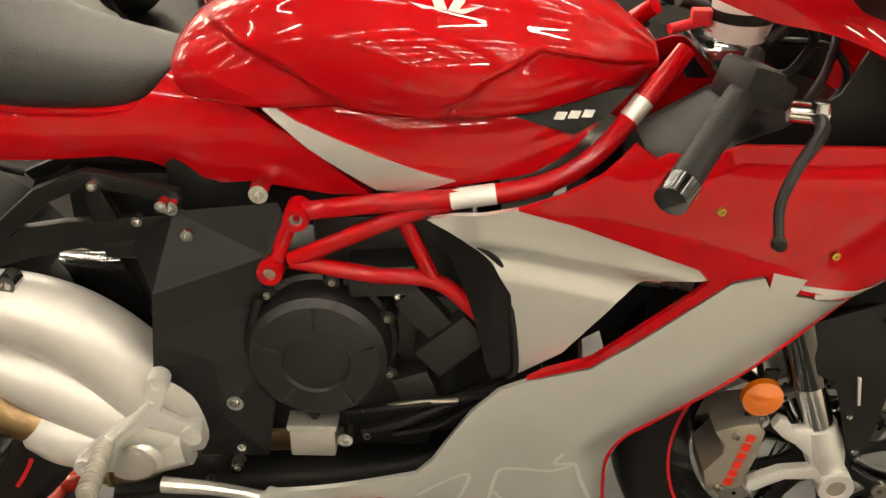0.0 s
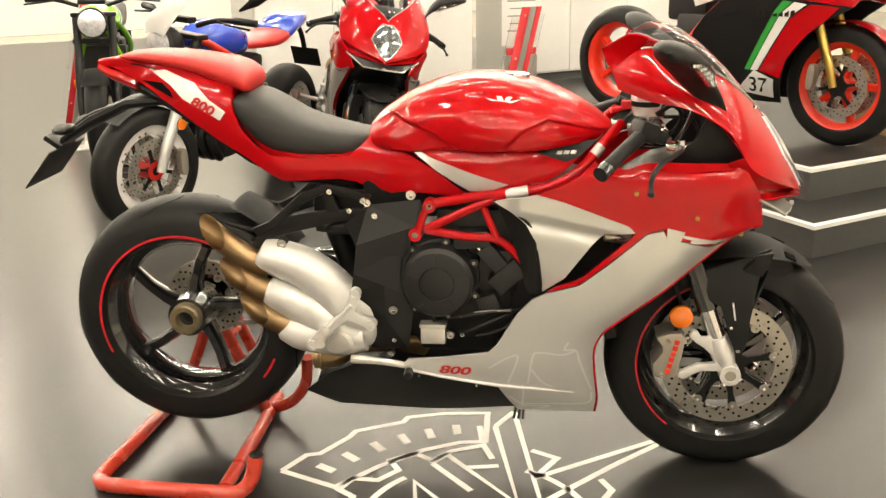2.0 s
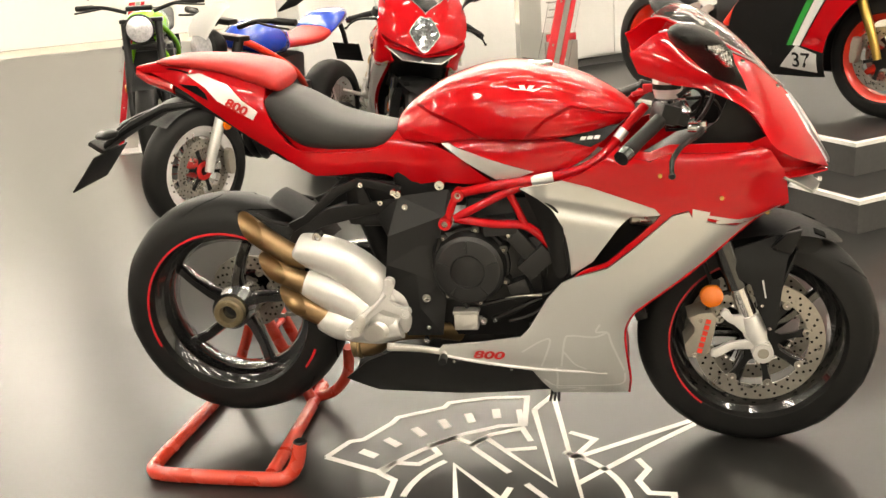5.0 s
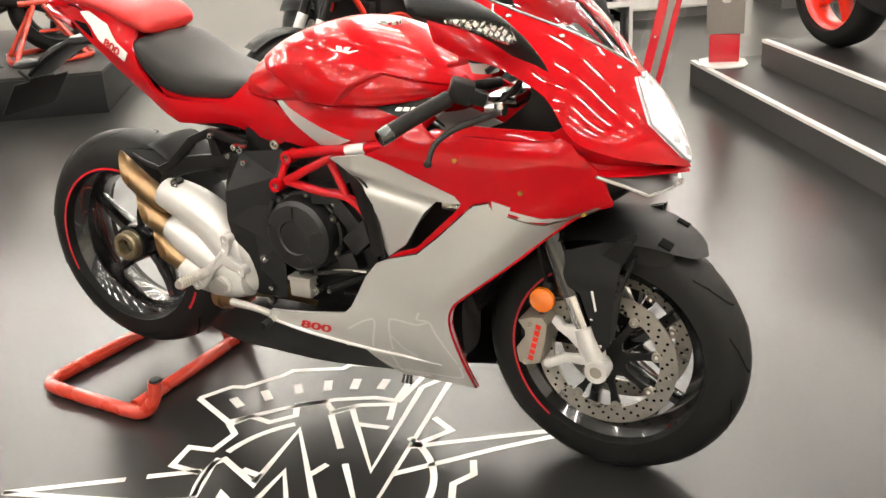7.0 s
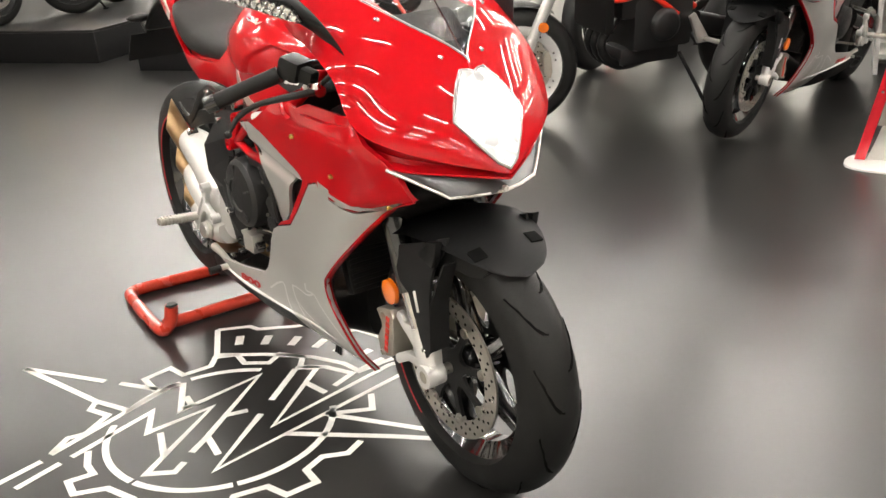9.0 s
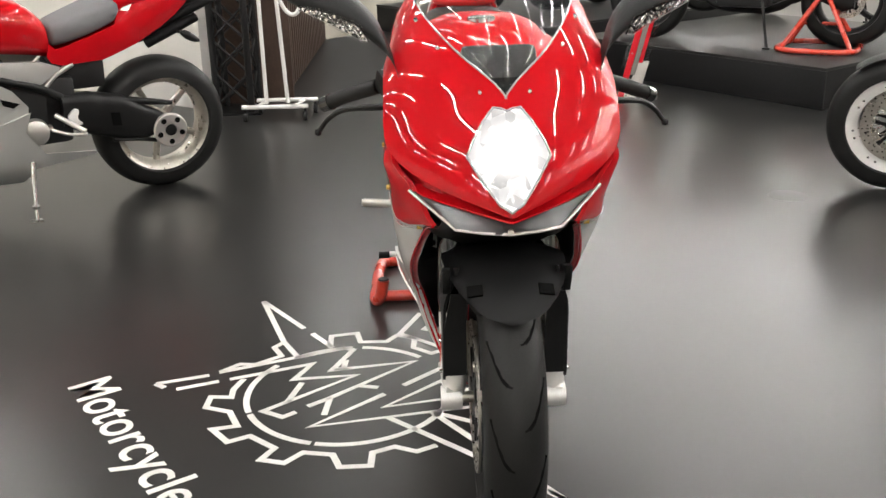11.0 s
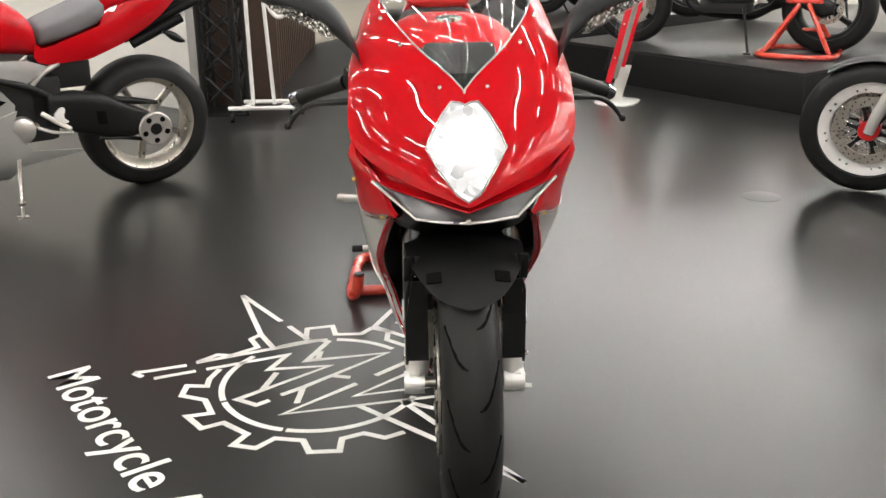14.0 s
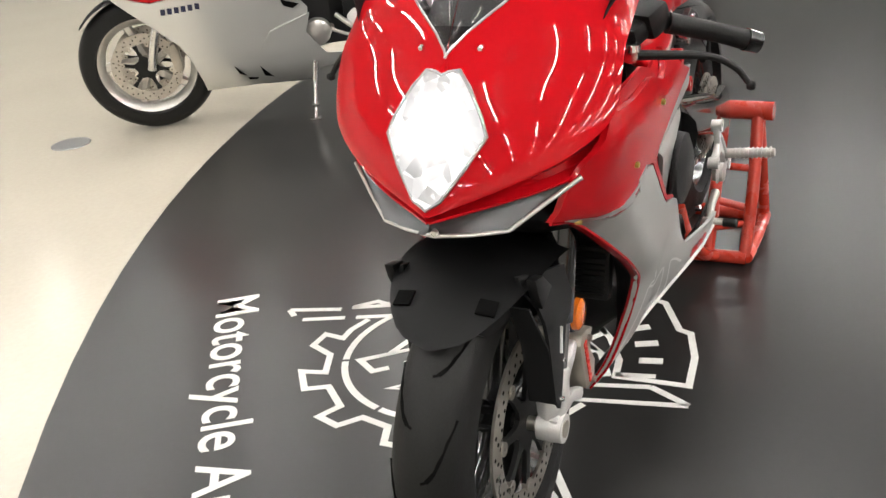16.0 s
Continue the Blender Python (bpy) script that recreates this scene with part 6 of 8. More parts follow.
def build_naked(bike, tankm, seatm, rimm, style, forkm=BLACK, lampm=None, framem=BLACK, accent=None):
    """An unfaired roadster: x ahead from the rear contact point."""
    P = lambda name, bm, m, parent=bike, label="", smooth=40: part(name, bm, m, parent, label, smooth)
    B = bmesh.new
    rw, fw = Vector((0, 0, 0.315)), Vector((1.40, 0, 0.300))
    wheel_of(P, bike, "rear_wheel", rw, 0.315, 0.18, 0.222, rimm, style, 0.11, False)
    wheel_of(P, bike, "front_wheel", fw, 0.300, 0.12, 0.220, rimm, style)
    for s in (-1, 1):
        b = B(); tube(b, [(1.40, s * 0.10, 0.30), (1.37, s * 0.10, 0.40), (1.30, s * 0.10, 0.57), (1.26, s * 0.10, 0.66)], [0.022, 0.026, 0.028, 0.028], 14, 10)
        fk = P("fork_leg", b, forkm)
        b = B(); rod(b, (1.275, s * 0.10, 0.62), (1.17, s * 0.10, 0.90), 0.024)
        P("fork_tube", b, GOLD if accent == "gold" else BLACK, fk)
        b = B(); plate(b, [(1.25, 0.27), (1.29, 0.27), (1.30, 0.39), (1.26, 0.40)], s * 0.085, s * 0.125, 1, bevel=0.004)
        P("brake_caliper", b, PEWTER, fk)
        b = B(); lathe(b, [(0.0, s * 0.01), (0.024, s * 0.008), (0.026, 0), (0.0, 0)], (1.30, s * 0.13, 0.52), "y", 20)
        P("side_reflector", b, ORANGE, fk)
        b = B(); tube(b, [(1.15, s * 0.08, 0.96), (1.14, s * 0.22, 1.00), (1.07, s * 0.38, 1.00)], 0.012, 10, 12)
        hb = P("handlebar", b, BLACK)
        b = B(); tube(b, [(1.105, s * 0.28, 1.002), (1.07, s * 0.385, 1.0)], 0.017, 12)
        P("grip", b, RUBBER, hb)
        b = B(); tube(b, [(1.16, s * 0.22, 0.995), (1.15, s * 0.30, 0.985), (1.12, s * 0.39, 0.975)], 0.006, 8, 8)
        P("lever", b, BLACK, hb)
        b = B(); rings(b, [[Vector((1.09 - 0.02 * k + 0.012 * math.cos(a), s * (0.30 + 0.035 * k) + 0.0, 1.05 + 0.03 * k + w * math.sin(a))) for a in (2 * math.pi * i / 12 for i in range(12))] for k, w in ((0, 0.006), (1, 0.02), (2, 0.035), (3, 0.035), (4, 0.015))])
        P("mirror", b, BLACK, hb)
        b = B(); tube(b, [(0.46, s * 0.10, 0.52), (0.75, s * 0.16, 0.70), (1.02, s * 0.12, 0.84), (1.12, s * 0.05, 0.90)], 0.018, 12, 16)
        P("frame_tube", b, framem)
        b = B(); tube(b, [(0.58, s * 0.13, 0.50), (0.78, s * 0.15, 0.62), (0.98, s * 0.13, 0.62), (1.08, s * 0.06, 0.80)], 0.015, 12, 16)
        P("frame_tube", b, framem)
        b = B(); rod(b, (0.42, s * 0.16, 0.36), (0.43, s * 0.30, 0.37), 0.012); plate(b, [(0.38, 0.34), (0.46, 0.34), (0.52, 0.48), (0.49, 0.50)], s * 0.14, s * 0.16, bevel=0.003)
        P("footrest", b, ALU)
    b = B()
    rr = [superring(x, (zt + zb) / 2, w, (zt - zb) / 2, (zt - zb) / 2, 2.6, 22) for x, zt, zb, w in ((0.60, 0.83, 0.79, 0.05), (0.63, 0.87, 0.77, 0.085), (0.70, 0.915, 0.76, 0.112), (0.82, 0.955, 0.765, 0.130), (0.93, 0.950, 0.79, 0.125), (1.02, 0.915, 0.82, 0.090), (1.07, 0.88, 0.84, 0.04))]
    cols = [catmull([r[i] for r in rr], 28) for i in range(22)]
    rings(b, [[c[k] for c in cols] for k in range(28)])
    P("fuel_tank", b, tankm, smooth=60)
    b = B()
    rr = [superring(x, (zt + zb) / 2, w, (zt - zb) / 2, (zt - zb) / 2, 3, 18) for x, zt, zb, w in ((-0.12, 0.905, 0.87, 0.05), (-0.05, 0.915, 0.85, 0.09), (0.12, 0.88, 0.81, 0.105), (0.25, 0.845, 0.77, 0.11), (0.42, 0.83, 0.77, 0.105), (0.62, 0.83, 0.78, 0.075))]
    cols = [catmull([r[i] for r in rr], 24) for i in range(18)]
    rings(b, [[c[k] for c in cols] for k in range(24)])
    P("seat", b, seatm, smooth=60)
    b = B()
    for c, s, bv in (((0.66, 0, 0.47), (0.36, 0.28, 0.28), 0.04), ((0.80, 0, 0.62), (0.22, 0.26, 0.24), 0.03), ((0.58, 0, 0.66), (0.26, 0.16, 0.18), 0.03), ((0.70, 0, 0.30), (0.36, 0.18, 0.10), 0.03)):
        box(b, c, s, bevel=bv)
    for s in (-1, 1):
        lathe(b, [(0.0, s * 0.175), (0.06, s * 0.175), (0.08, s * 0.16), (0.09, s * 0.12), (0.0, s * 0.12)], (0.66, 0, 0.46), "y", 26)
    P("engine", b, CASE)
    b = B(); box(b, (0.99, 0, 0.58), (0.05, 0.30, 0.26), bevel=0.01)
    P("radiator", b, BLACK)
    b = B()
    rings(b, [superring(x, z, 0.03, h, h, 3, 14, 0.12) for x, z, h in ((-0.05, 0.315, 0.04), (0.02, 0.32, 0.07), (0.2, 0.38, 0.05), (0.45, 0.44, 0.06))])
    P("swingarm", b, BLACK)
    b = B()
    for k in range(3):
        tube(b, [(0.88, -0.06 + 0.06 * k, 0.52), (0.98, -0.06 + 0.06 * k, 0.38), (0.88, -0.05 + 0.05 * k, 0.26), (0.60, -0.10, 0.22), (0.42, -0.15, 0.28), (0.25, -0.16, 0.34 + 0.09 * k), (0.10, -0.17, 0.40 + 0.09 * k)], 0.024, 10, 24)
    P("exhaust", b, BLACK)
    b = B(); lathe(b, [(0.0, 0.05), (0.075, 0.045), (0.088, 0.03), (0.082, -0.03), (0.05, -0.07), (0.0, -0.08)], (1.27, 0, 0.87), "x", 30)
    lp = P("headlight", b, BLACK)
    b = B(); lathe(b, [(0.0, 0.062), (0.05, 0.058), (0.078, 0.046), (0.0, 0.045)], (1.27, 0, 0.87), "x", 30)
    P("lens", b, lampm or BRIGHT, lp)
    b = B(); box(b, (1.18, 0, 0.985), (0.06, 0.16, 0.03), bevel=0.01); box(b, (1.20, 0, 0.76), (0.07, 0.26, 0.03), bevel=0.006); box(b, (1.16, 0, 0.91), (0.07, 0.26, 0.025), bevel=0.006)
    P("yoke", b, BLACK)
    b = B(); tube(b, [(-0.05, 0, 0.90), (-0.18, 0, 0.80), (-0.24, 0, 0.70)], 0.016, 8, 8); box(b, (0, 0, 0), (0.006, 0.18, 0.13), pose(-0.27, 0, 0.64, 0, 30, 0), 0.002)
    P("tail_tidy", b, BLACK)
    b = B()
    rr = []
    for k in range(9):
        a = radians(50 + 9 * k)
        rr.append([fw + Vector(((0.320 - 1.5 * y * y) * math.cos(a), y, (0.320 - 1.5 * y * y) * math.sin(a))) for y in np.linspace(-0.062, 0.062, 7)])
    rings(b, rr, False, False)
    bmesh.ops.solidify(b, geom=b.faces[:], thickness=0.004)
    P("front_mudguard", b, BLACK)
    b = B(); tube(b, [(0.55, 0.12, 0.30), (0.50, 0.22, 0.14), (0.46, 0.29, 0.012)], 0.010, 8, 8); box(b, (0.46, 0.295, 0.008), (0.05, 0.03, 0.012), bevel=0.003)
    P("side_stand", b, BLACK)


def place(x, y, z, heading):
    return pose(x, y, z, 0, 0, heading)


roadster = thing("roadster_motorcycle", "blue and red roadster with white spoked wheels on its side stand", "motorcycle")
build_naked(roadster, BLUE, REDSEAT, WHITE, "spoked", SILVER, REFLECTOR, ORED)
b = bmesh.new()
rr = [superring(x, (zt + zb) / 2, w, (zt - zb) / 2, (zt - zb) / 2, 3, 18) for x, zt, zb, w in ((-0.15, 0.915, 0.88, 0.04), (-0.08, 0.930, 0.86, 0.085), (0.06, 0.918, 0.83, 0.112), (0.17, 0.880, 0.80, 0.116), (0.21, 0.860, 0.80, 0.10))]
cols = [catmull([r[i] for r in rr], 20) for i in range(18)]
rings(b, [[c[k] for c in cols] for k in range(20)])
part("tail_cowl", b, BLUE, roadster, "blue tail cowl", 60)
b = bmesh.new()
rings(b, [[Vector((x, y, z - 4 * y * y)) for y in np.linspace(-w, w, 9)] for x, z, w in ((1.335, 0.930, 0.060), (1.325, 0.985, 0.085), (1.285, 1.035, 0.090), (1.225, 1.065, 0.075), (1.180, 1.070, 0.060))], False, False)
bmesh.ops.solidify(b, geom=b.faces[:], thickness=0.005)
part("lamp_cowl", b, WHITE, roadster, "white lamp cowl", 60)
# the bars are turned to its right
STEER = pose(1.25, 0, 0) @ pose(0, 0, 0, 0, 0, -17) @ pose(-1.25, 0, 0)
for o in roadster.children:
    if o.name.split(".")[0] in ("front_wheel", "fork_leg", "handlebar", "headlight", "yoke", "front_mudguard", "lamp_cowl"):
        o.matrix_local = STEER @ o.matrix_local
H1 = radians(-100)
hub = STEER @ Vector((1.40, 0, 0))
roadster.matrix_world = place(-1.02 - hub.x * math.cos(H1) + hub.y * math.sin(H1), 1.93 - hub.x * math.sin(H1) - hub.y * math.cos(H1), 0, -100) @ pose(0, 0, 0, -5, 0, 0)
roadster_g = thing("roadster_motorcycle", "black roadster motorcycle with bright green tank and frame", "motorcycle")
build_naked(roadster_g, GREEN, LEATHER, BLACK, "five", BLACK, REFLECTOR, GREEN)
H2 = radians(-70)
roadster_g.matrix_world = place(-1.82 - 1.27 * math.cos(H2), 3.21 - 1.27 * math.sin(H2), 0, -70)
display_bike = thing("roadster_motorcycle", "black and grey roadster motorcycle displayed on a black plinth", "motorcycle", group="bikes on plinths")
build_naked(display_bike, SILVER_DARK, LEATHER, BLACK, "five", GOLD, BRIGHT, ORED, "gold")
display_bike.matrix_world = place(-3.52, 2.72, 0.26, -121)
for x, y, h in ((-4.75, 3.95, -125), (-6.9, 1.6, -60), (-5.9, 2.4, -110)):
    copy_thing(display_bike, place(x, y, 0.26 if x > -5 else 0.26, h))

# a second bike of the same make, red and silver, facing the hall
LENS_OFF = mat("unlit_lens", (0.30, 0.31, 0.32), 0.10, 0.7, 1.0, var=0.7, scale=45, bscale=120)
H3 = radians(-72)
other = copy_thing(sportbike, Matrix.Identity(4))
build = [o for o in other.children if o.name.startswith("headlight")]
for o in build:
    o.data = o.data.copy()
    o.data.materials[0] = LENS_OFF
other.matrix_world = place(-0.07 - 1.38 * math.cos(H3), 2.43 - 1.38 * math.sin(H3), 0.0, -72) @ pose(0, 0, 0.0, -11, -3.7, 0) @ pose(0, 0, -0.078)
tagged(other, "red and silver sports motorcycle with its headlight off", "motorcycle")


def build_superbike(bike, lower, upper, rimm, seatm, style="five", race=False):
    """A fully faired older superbike: x ahead from the rear contact point."""
    P = lambda name, bm, m, parent=bike, label="", smooth=40: part(name, bm, m, parent, label, smooth)
    B = bmesh.new
    rw, fw = Vector((0, 0, 0.315)), Vector((1.41, 0, 0.300))
    w1 = wheel_of(P, bike, "rear_wheel", rw, 0.315, 0.19, 0.226, rimm, style, 0.105, False)
    wheel_of(P, bike, "front_wheel", fw, 0.300, 0.12, 0.222, rimm, style)
    b = B(); lathe(b, [(0.020, 0.135), (0.060, 0.135), (0.070, 0.125), (0.070, 0.10), (0.020, 0.10)], rw, "y", 32, closed_profile=True)
    P("hub_cover", b, ALU, w1)
    hw = lambda x, z: curve1(z, [0.15, 0.20, 0.30, 0.45, 0.60, 0.72, 0.80, 0.90], [0.05, 0.11, 0.17, 0.205, 0.225, 0.235, 0.225, 0.19]) * curve1(x, [0.25, 0.55, 0.9, 1.2, 1.35, 1.48, 1.58], [0.75, 0.95, 1.0, 1.0, 0.9, 0.72, 0.40])
    for s in (-1, 1):
        K = lambda x, z, d: (x, s * (hw(x, z) - d), z)
        b = B(); sheet(b, [(1.50, 0.690), (1.30, 0.715), (0.966, 0.745), (0.82, 0.70), (0.72, 0.62), (0.644, 0.535), (0.60, 0.42), (0.53, 0.325), (0.30, 0.300), (0.22, 0.285), (0.36, 0.235), (0.68, 0.185), (1.05, 0.190), (1.136, 0.195), (1.165, 0.32), (1.20, 0.42), (1.30, 0.55), (1.40, 0.63)], K, 0.008, 0.025)
        lf = P("lower_fairing", b, lower)
        for o in ([(0.93, 0.665), (0.72, 0.60), (0.69, 0.575), (0.76, 0.60), (0.92, 0.645)], [(0.80, 0.33), (0.88, 0.36), (0.86, 0.30), (0.79, 0.29)], [(0.65, 0.30), (0.72, 0.34), (0.70, 0.285)]):
            b = B(); sheet(b, o, lambda x, z, d: (x, s * (hw(x, z) + 0.003 - d), z), 0.005, 0.02)
            P("fairing_vent", b, BLACK, lf)
        b = B()
        for k in range(7):
            box(b, (0, 0, 0), (0.022, 0.002, 0.030), pose(1.235 - 0.031 * k, s * (hw(1.2 - 0.03 * k, 0.655) + 0.002), 0.655 - 0.001 * k, 0, 0, 0))
        P("lettering_bar", b, BLUE if not race else BLACK, lf)
        b = B(); sheet(b, [(1.50, 0.692), (1.30, 0.718), (0.966, 0.748), (1.05, 0.80), (1.15, 0.83), (1.30, 0.86), (1.42, 0.80), (1.53, 0.74)], K, 0.008, 0.025)
        P("upper_fairing", b, upper)
        b = B(); sheet(b, [(0.98, 0.76), (1.04, 0.80), (1.28, 0.85), (1.24, 0.95), (1.12, 0.93)], lambda x, z, d: (x, s * (0.18 - d), z), 0.006)
        P("cockpit_panel", b, BLACK)
        b = B(); sheet(b, [(0.62, 0.66), (0.94, 0.755), (0.92, 0.80), (0.72, 0.80), (0.58, 0.76)], lambda x, z, d: (x, s * (0.155 + 0.05 * math.sin(3 * (x - 0.5)) - d), z), 0.008)
        P("side_panel", b, SILVER_DARK if not race else WHITE)
        b = B(); sheet(b, [(0.62, 0.75), (0.60, 0.82), (0.40, 0.84), (0.20, 0.90), (-0.08, 1.00), (-0.22, 1.06), (-0.24, 1.035), (-0.05, 0.93), (0.20, 0.80), (0.35, 0.755), (0.50, 0.735)], lambda x, z, d: (x, s * (curve1(x, [-0.24, 0.0, 0.2, 0.4, 0.6], [0.05, 0.09, 0.125, 0.13, 0.13]) - d), z), 0.010)
        P("tail_panel", b, upper)
        for k in range(2):
            b = B(); tube(b, [(0.10, s * (0.03 + 0.06 * k), 0.86), (-0.10, s * (0.03 + 0.055 * k), 0.925), (-0.25, s * (0.03 + 0.05 * k), 0.985)], [0.026, 0.026, 0.024], 14, 10, caps=False)
            bmesh.ops.solidify(b, geom=b.faces[:], thickness=0.003)
            P("tailpipe", b, GREY)
        b = B(); tube(b, [(1.41, s * 0.10, 0.30), (1.38, s * 0.10, 0.40), (1.33, s * 0.10, 0.53), (1.22, s * 0.10, 0.80)], [0.020, 0.022, 0.024, 0.026], 12, 12)
        fk = P("fork_leg", b, CHROME if not race else GOLD)
        b = B(); plate(b, [(1.27, 0.28), (1.31, 0.28), (1.32, 0.40), (1.28, 0.41)], s * 0.08, s * 0.125, 1, bevel=0.004)
        P("brake_caliper", b, PEWTER, fk)
        b = B(); tube(b, [(1.17, s * 0.11, 0.90), (1.12, s * 0.22, 0.89), (1.05, s * 0.34, 0.85)], 0.014, 10, 10)
        P("handlebar", b, BLACK)
        b = B(); tube(b, [(0.55, s * 0.14, 0.45), (0.75, s * 0.17, 0.65), (1.0, s * 0.14, 0.82)], 0.020, 12, 12)
        P("frame_tube", b, BLACK if not race else ORED)
        b = B(); plate(b, [(0.33, 0.43), (0.36, 0.42), (0.44, 0.50), (0.50, 0.53), (0.47, 0.56), (0.40, 0.52)], s * 0.17, s * 0.19, 1, bevel=0.003); rod(b, (0.36, s * 0.18, 0.435), (0.36, s * 0.29, 0.44), 0.012)
        plate(b, [(0.30, 0.53), (0.36, 0.56), (0.40, 0.56), (0.38, 0.49), (0.34, 0.49)], s * 0.165, s * 0.175, 1)
        P("footrest", b, ALU)
        b = B(); rings(b, [[Vector((1.30 - 0.03 * k + 0.012 * math.cos(a), s * (0.20 + 0.045 * k), 0.93 + 0.025 * k + w * math.sin(a))) for a in (2 * math.pi * i / 12 for i in range(12))] for k, w in ((0, 0.02), (1, 0.03), (2, 0.045), (3, 0.045), (4, 0.02))])
        P("mirror", b, upper)
    b = B()
    rr = [superring(x, (zt + zb) / 2, w, (zt - zb) / 2, (zt - zb) / 2, 2.6, 24) for x, zt, zb, w in ((0.56, 0.86, 0.82, 0.06), (0.60, 0.92, 0.80, 0.10), (0.72, 0.985, 0.79, 0.15), (0.84, 1.0, 0.79, 0.17), (0.96, 0.98, 0.80, 0.155), (1.06, 0.93, 0.83, 0.10))]
    cols = [catmull([r[i] for r in rr], 28) for i in range(24)]
    rings(b, [[c[k] for c in cols] for k in range(28)])
    P("fuel_tank", b, upper, smooth=60)
    b = B()
    rr = [superring(x, (zt + zb) / 2, w, (zt - zb) / 2, (zt - zb) / 2, 3, 20) for x, zt, zb, w in ((0.18, 0.93, 0.87, 0.10), (0.24, 0.905, 0.83, 0.125), (0.36, 0.875, 0.81, 0.12), (0.50, 0.875, 0.81, 0.10), (0.58, 0.90, 0.83, 0.08))]
    cols = [catmull([r[i] for r in rr], 22) for i in range(20)]
    rings(b, [[c[k] for c in cols] for k in range(22)])
    P("seat", b, seatm, smooth=60)
    b = B()
    rr = [superring(x, (zt + zb) / 2, w, (zt - zb) / 2, (zt - zb) / 2, 3, 18) for x, zt, zb, w in ((-0.24, 1.06, 1.03, 0.05), (-0.05, 1.03, 0.96, 0.09), (0.15, 0.97, 0.86, 0.12), (0.26, 0.88, 0.80, 0.12), (0.55, 0.84, 0.76, 0.11))]
    rings(b, rr)
    P("tail_hump", b, upper, smooth=60)
    b = B()
    for c, s2, bv in (((0.66, 0, 0.47), (0.40, 0.26, 0.30), 0.04), ((0.84, 0, 0.56), (0.24, 0.26, 0.30), 0.03), ((0.50, 0, 0.66), (0.26, 0.18, 0.18), 0.03), ((0.98, 0, 0.62), (0.28, 0.28, 0.24), 0.04), ((1.2, 0, 0.76), (0.3, 0.26, 0.14), 0.04)):
        box(b, c, s2, bevel=bv)
    lathe(b, [(0.0, 0.19), (0.06, 0.19), (0.075, 0.17), (0.08, 0.12), (0.0, 0.12)], (0.57, 0, 0.46), "y", 26)
    P("engine", b, CASE)
    b = B()
    rings(b, [superring(x, z, 0.04, h, h2, 3.5, 16, 0.12) for x, z, h, h2 in ((-0.03, 0.315, 0.03, 0.03), (0.04, 0.34, 0.06, 0.07), (0.20, 0.40, 0.09, 0.08), (0.38, 0.46, 0.10, 0.10), (0.50, 0.48, 0.08, 0.10))])
    P("swingarm", b, BLACK)
    b = B()
    rings(b, [superring(x, z, w, h, h2, 2.6, 22) for x, z, w, h, h2 in ((1.585, 0.755, 0.02, 0.02, 0.02), (1.54, 0.77, 0.10, 0.06, 0.05), (1.45, 0.80, 0.17, 0.10, 0.09), (1.33, 0.84, 0.20, 0.12, 0.08), (1.22, 0.88, 0.20, 0.12, 0.04))])
    P("nose_fairing", b, upper, smooth=60)
    b = B(); rings(b, [[Vector((x, y, z - 3 * y * y)) for y in np.linspace(-w, w, 11)] for x, z, w in ((1.46, 0.91, 0.07), (1.38, 0.98, 0.12), (1.28, 1.06, 0.14), (1.18, 1.11, 0.13))], False, False)
    bmesh.ops.solidify(b, geom=b.faces[:], thickness=0.003)
    P("windscreen", b, GLASS).visible_shadow = False
    b = B()
    rr = []
    for k in range(11):
        a = radians(40 + 9 * k)
        rr.append([fw + Vector(((0.322 - 1.5 * y * y) * math.cos(a), y, (0.322 - 1.5 * y * y) * math.sin(a))) for y in np.linspace(-0.066, 0.066, 7)])
    rings(b, rr, False, False)
    bmesh.ops.solidify(b, geom=b.faces[:], thickness=0.004)
    P("front_mudguard", b, GREY if not race else upper)
    b = B(); rod(b, (-0.12, 0, 0.93), (-0.20, 0, 0.86), 0.014); box(b, (0, 0, 0), (0.05, 0.08, 0.03), pose(-0.22, 0, 0.93, 0, 20, 0), 0.008)
    P("tail_bracket", b, BLACK)
    if not race:
        b = B(); tube(b, [(0.575, 0.17, 0.29), (0.57, 0.215, 0.16), (0.575, 0.26, 0.012)], [0.011, 0.009, 0.008], 10, 8); box(b, (0.58, 0.265, 0.010), (0.05, 0.035, 0.014), bevel=0.004)
        P("side_stand", b, CHROME)
    else:
        for s in (-1, 1):
            for o, m, name in (([(1.00, 0.36), (1.04, 0.36), (1.22, 0.64), (1.30, 0.70), (1.24, 0.71), (1.17, 0.65)], WHITE, "stripe"), ([(0.965, 0.36), (0.995, 0.36), (1.165, 0.65), (1.23, 0.71), (1.18, 0.715), (1.135, 0.66)], DGREEN, "stripe"),
                               ([(1.05, 0.36), (1.165, 0.33), (1.205, 0.43), (1.30, 0.55), (1.40, 0.635), (1.45, 0.69), (1.32, 0.70), (1.23, 0.64)], RED, "red_flash")):
                b = B(); sheet(b, o, lambda x, z, d: (x, s * (hw(x, z) + 0.004 - d), z), 0.004)
                P(name, b, m)
            b = B(); sheet(b, [(0.90, 0.24), (1.11, 0.22), (1.13, 0.32), (1.02, 0.36)], lambda x, z, d: (x, s * (hw(x, z) + 0.006 - d), z), 0.004)
            nb = P("number_panel", b, WHITE)
            skin_text("race_numerals", "37", 0.11, 1.03, 0.280, 0, s, hw, 0.008, BLACK, nb)


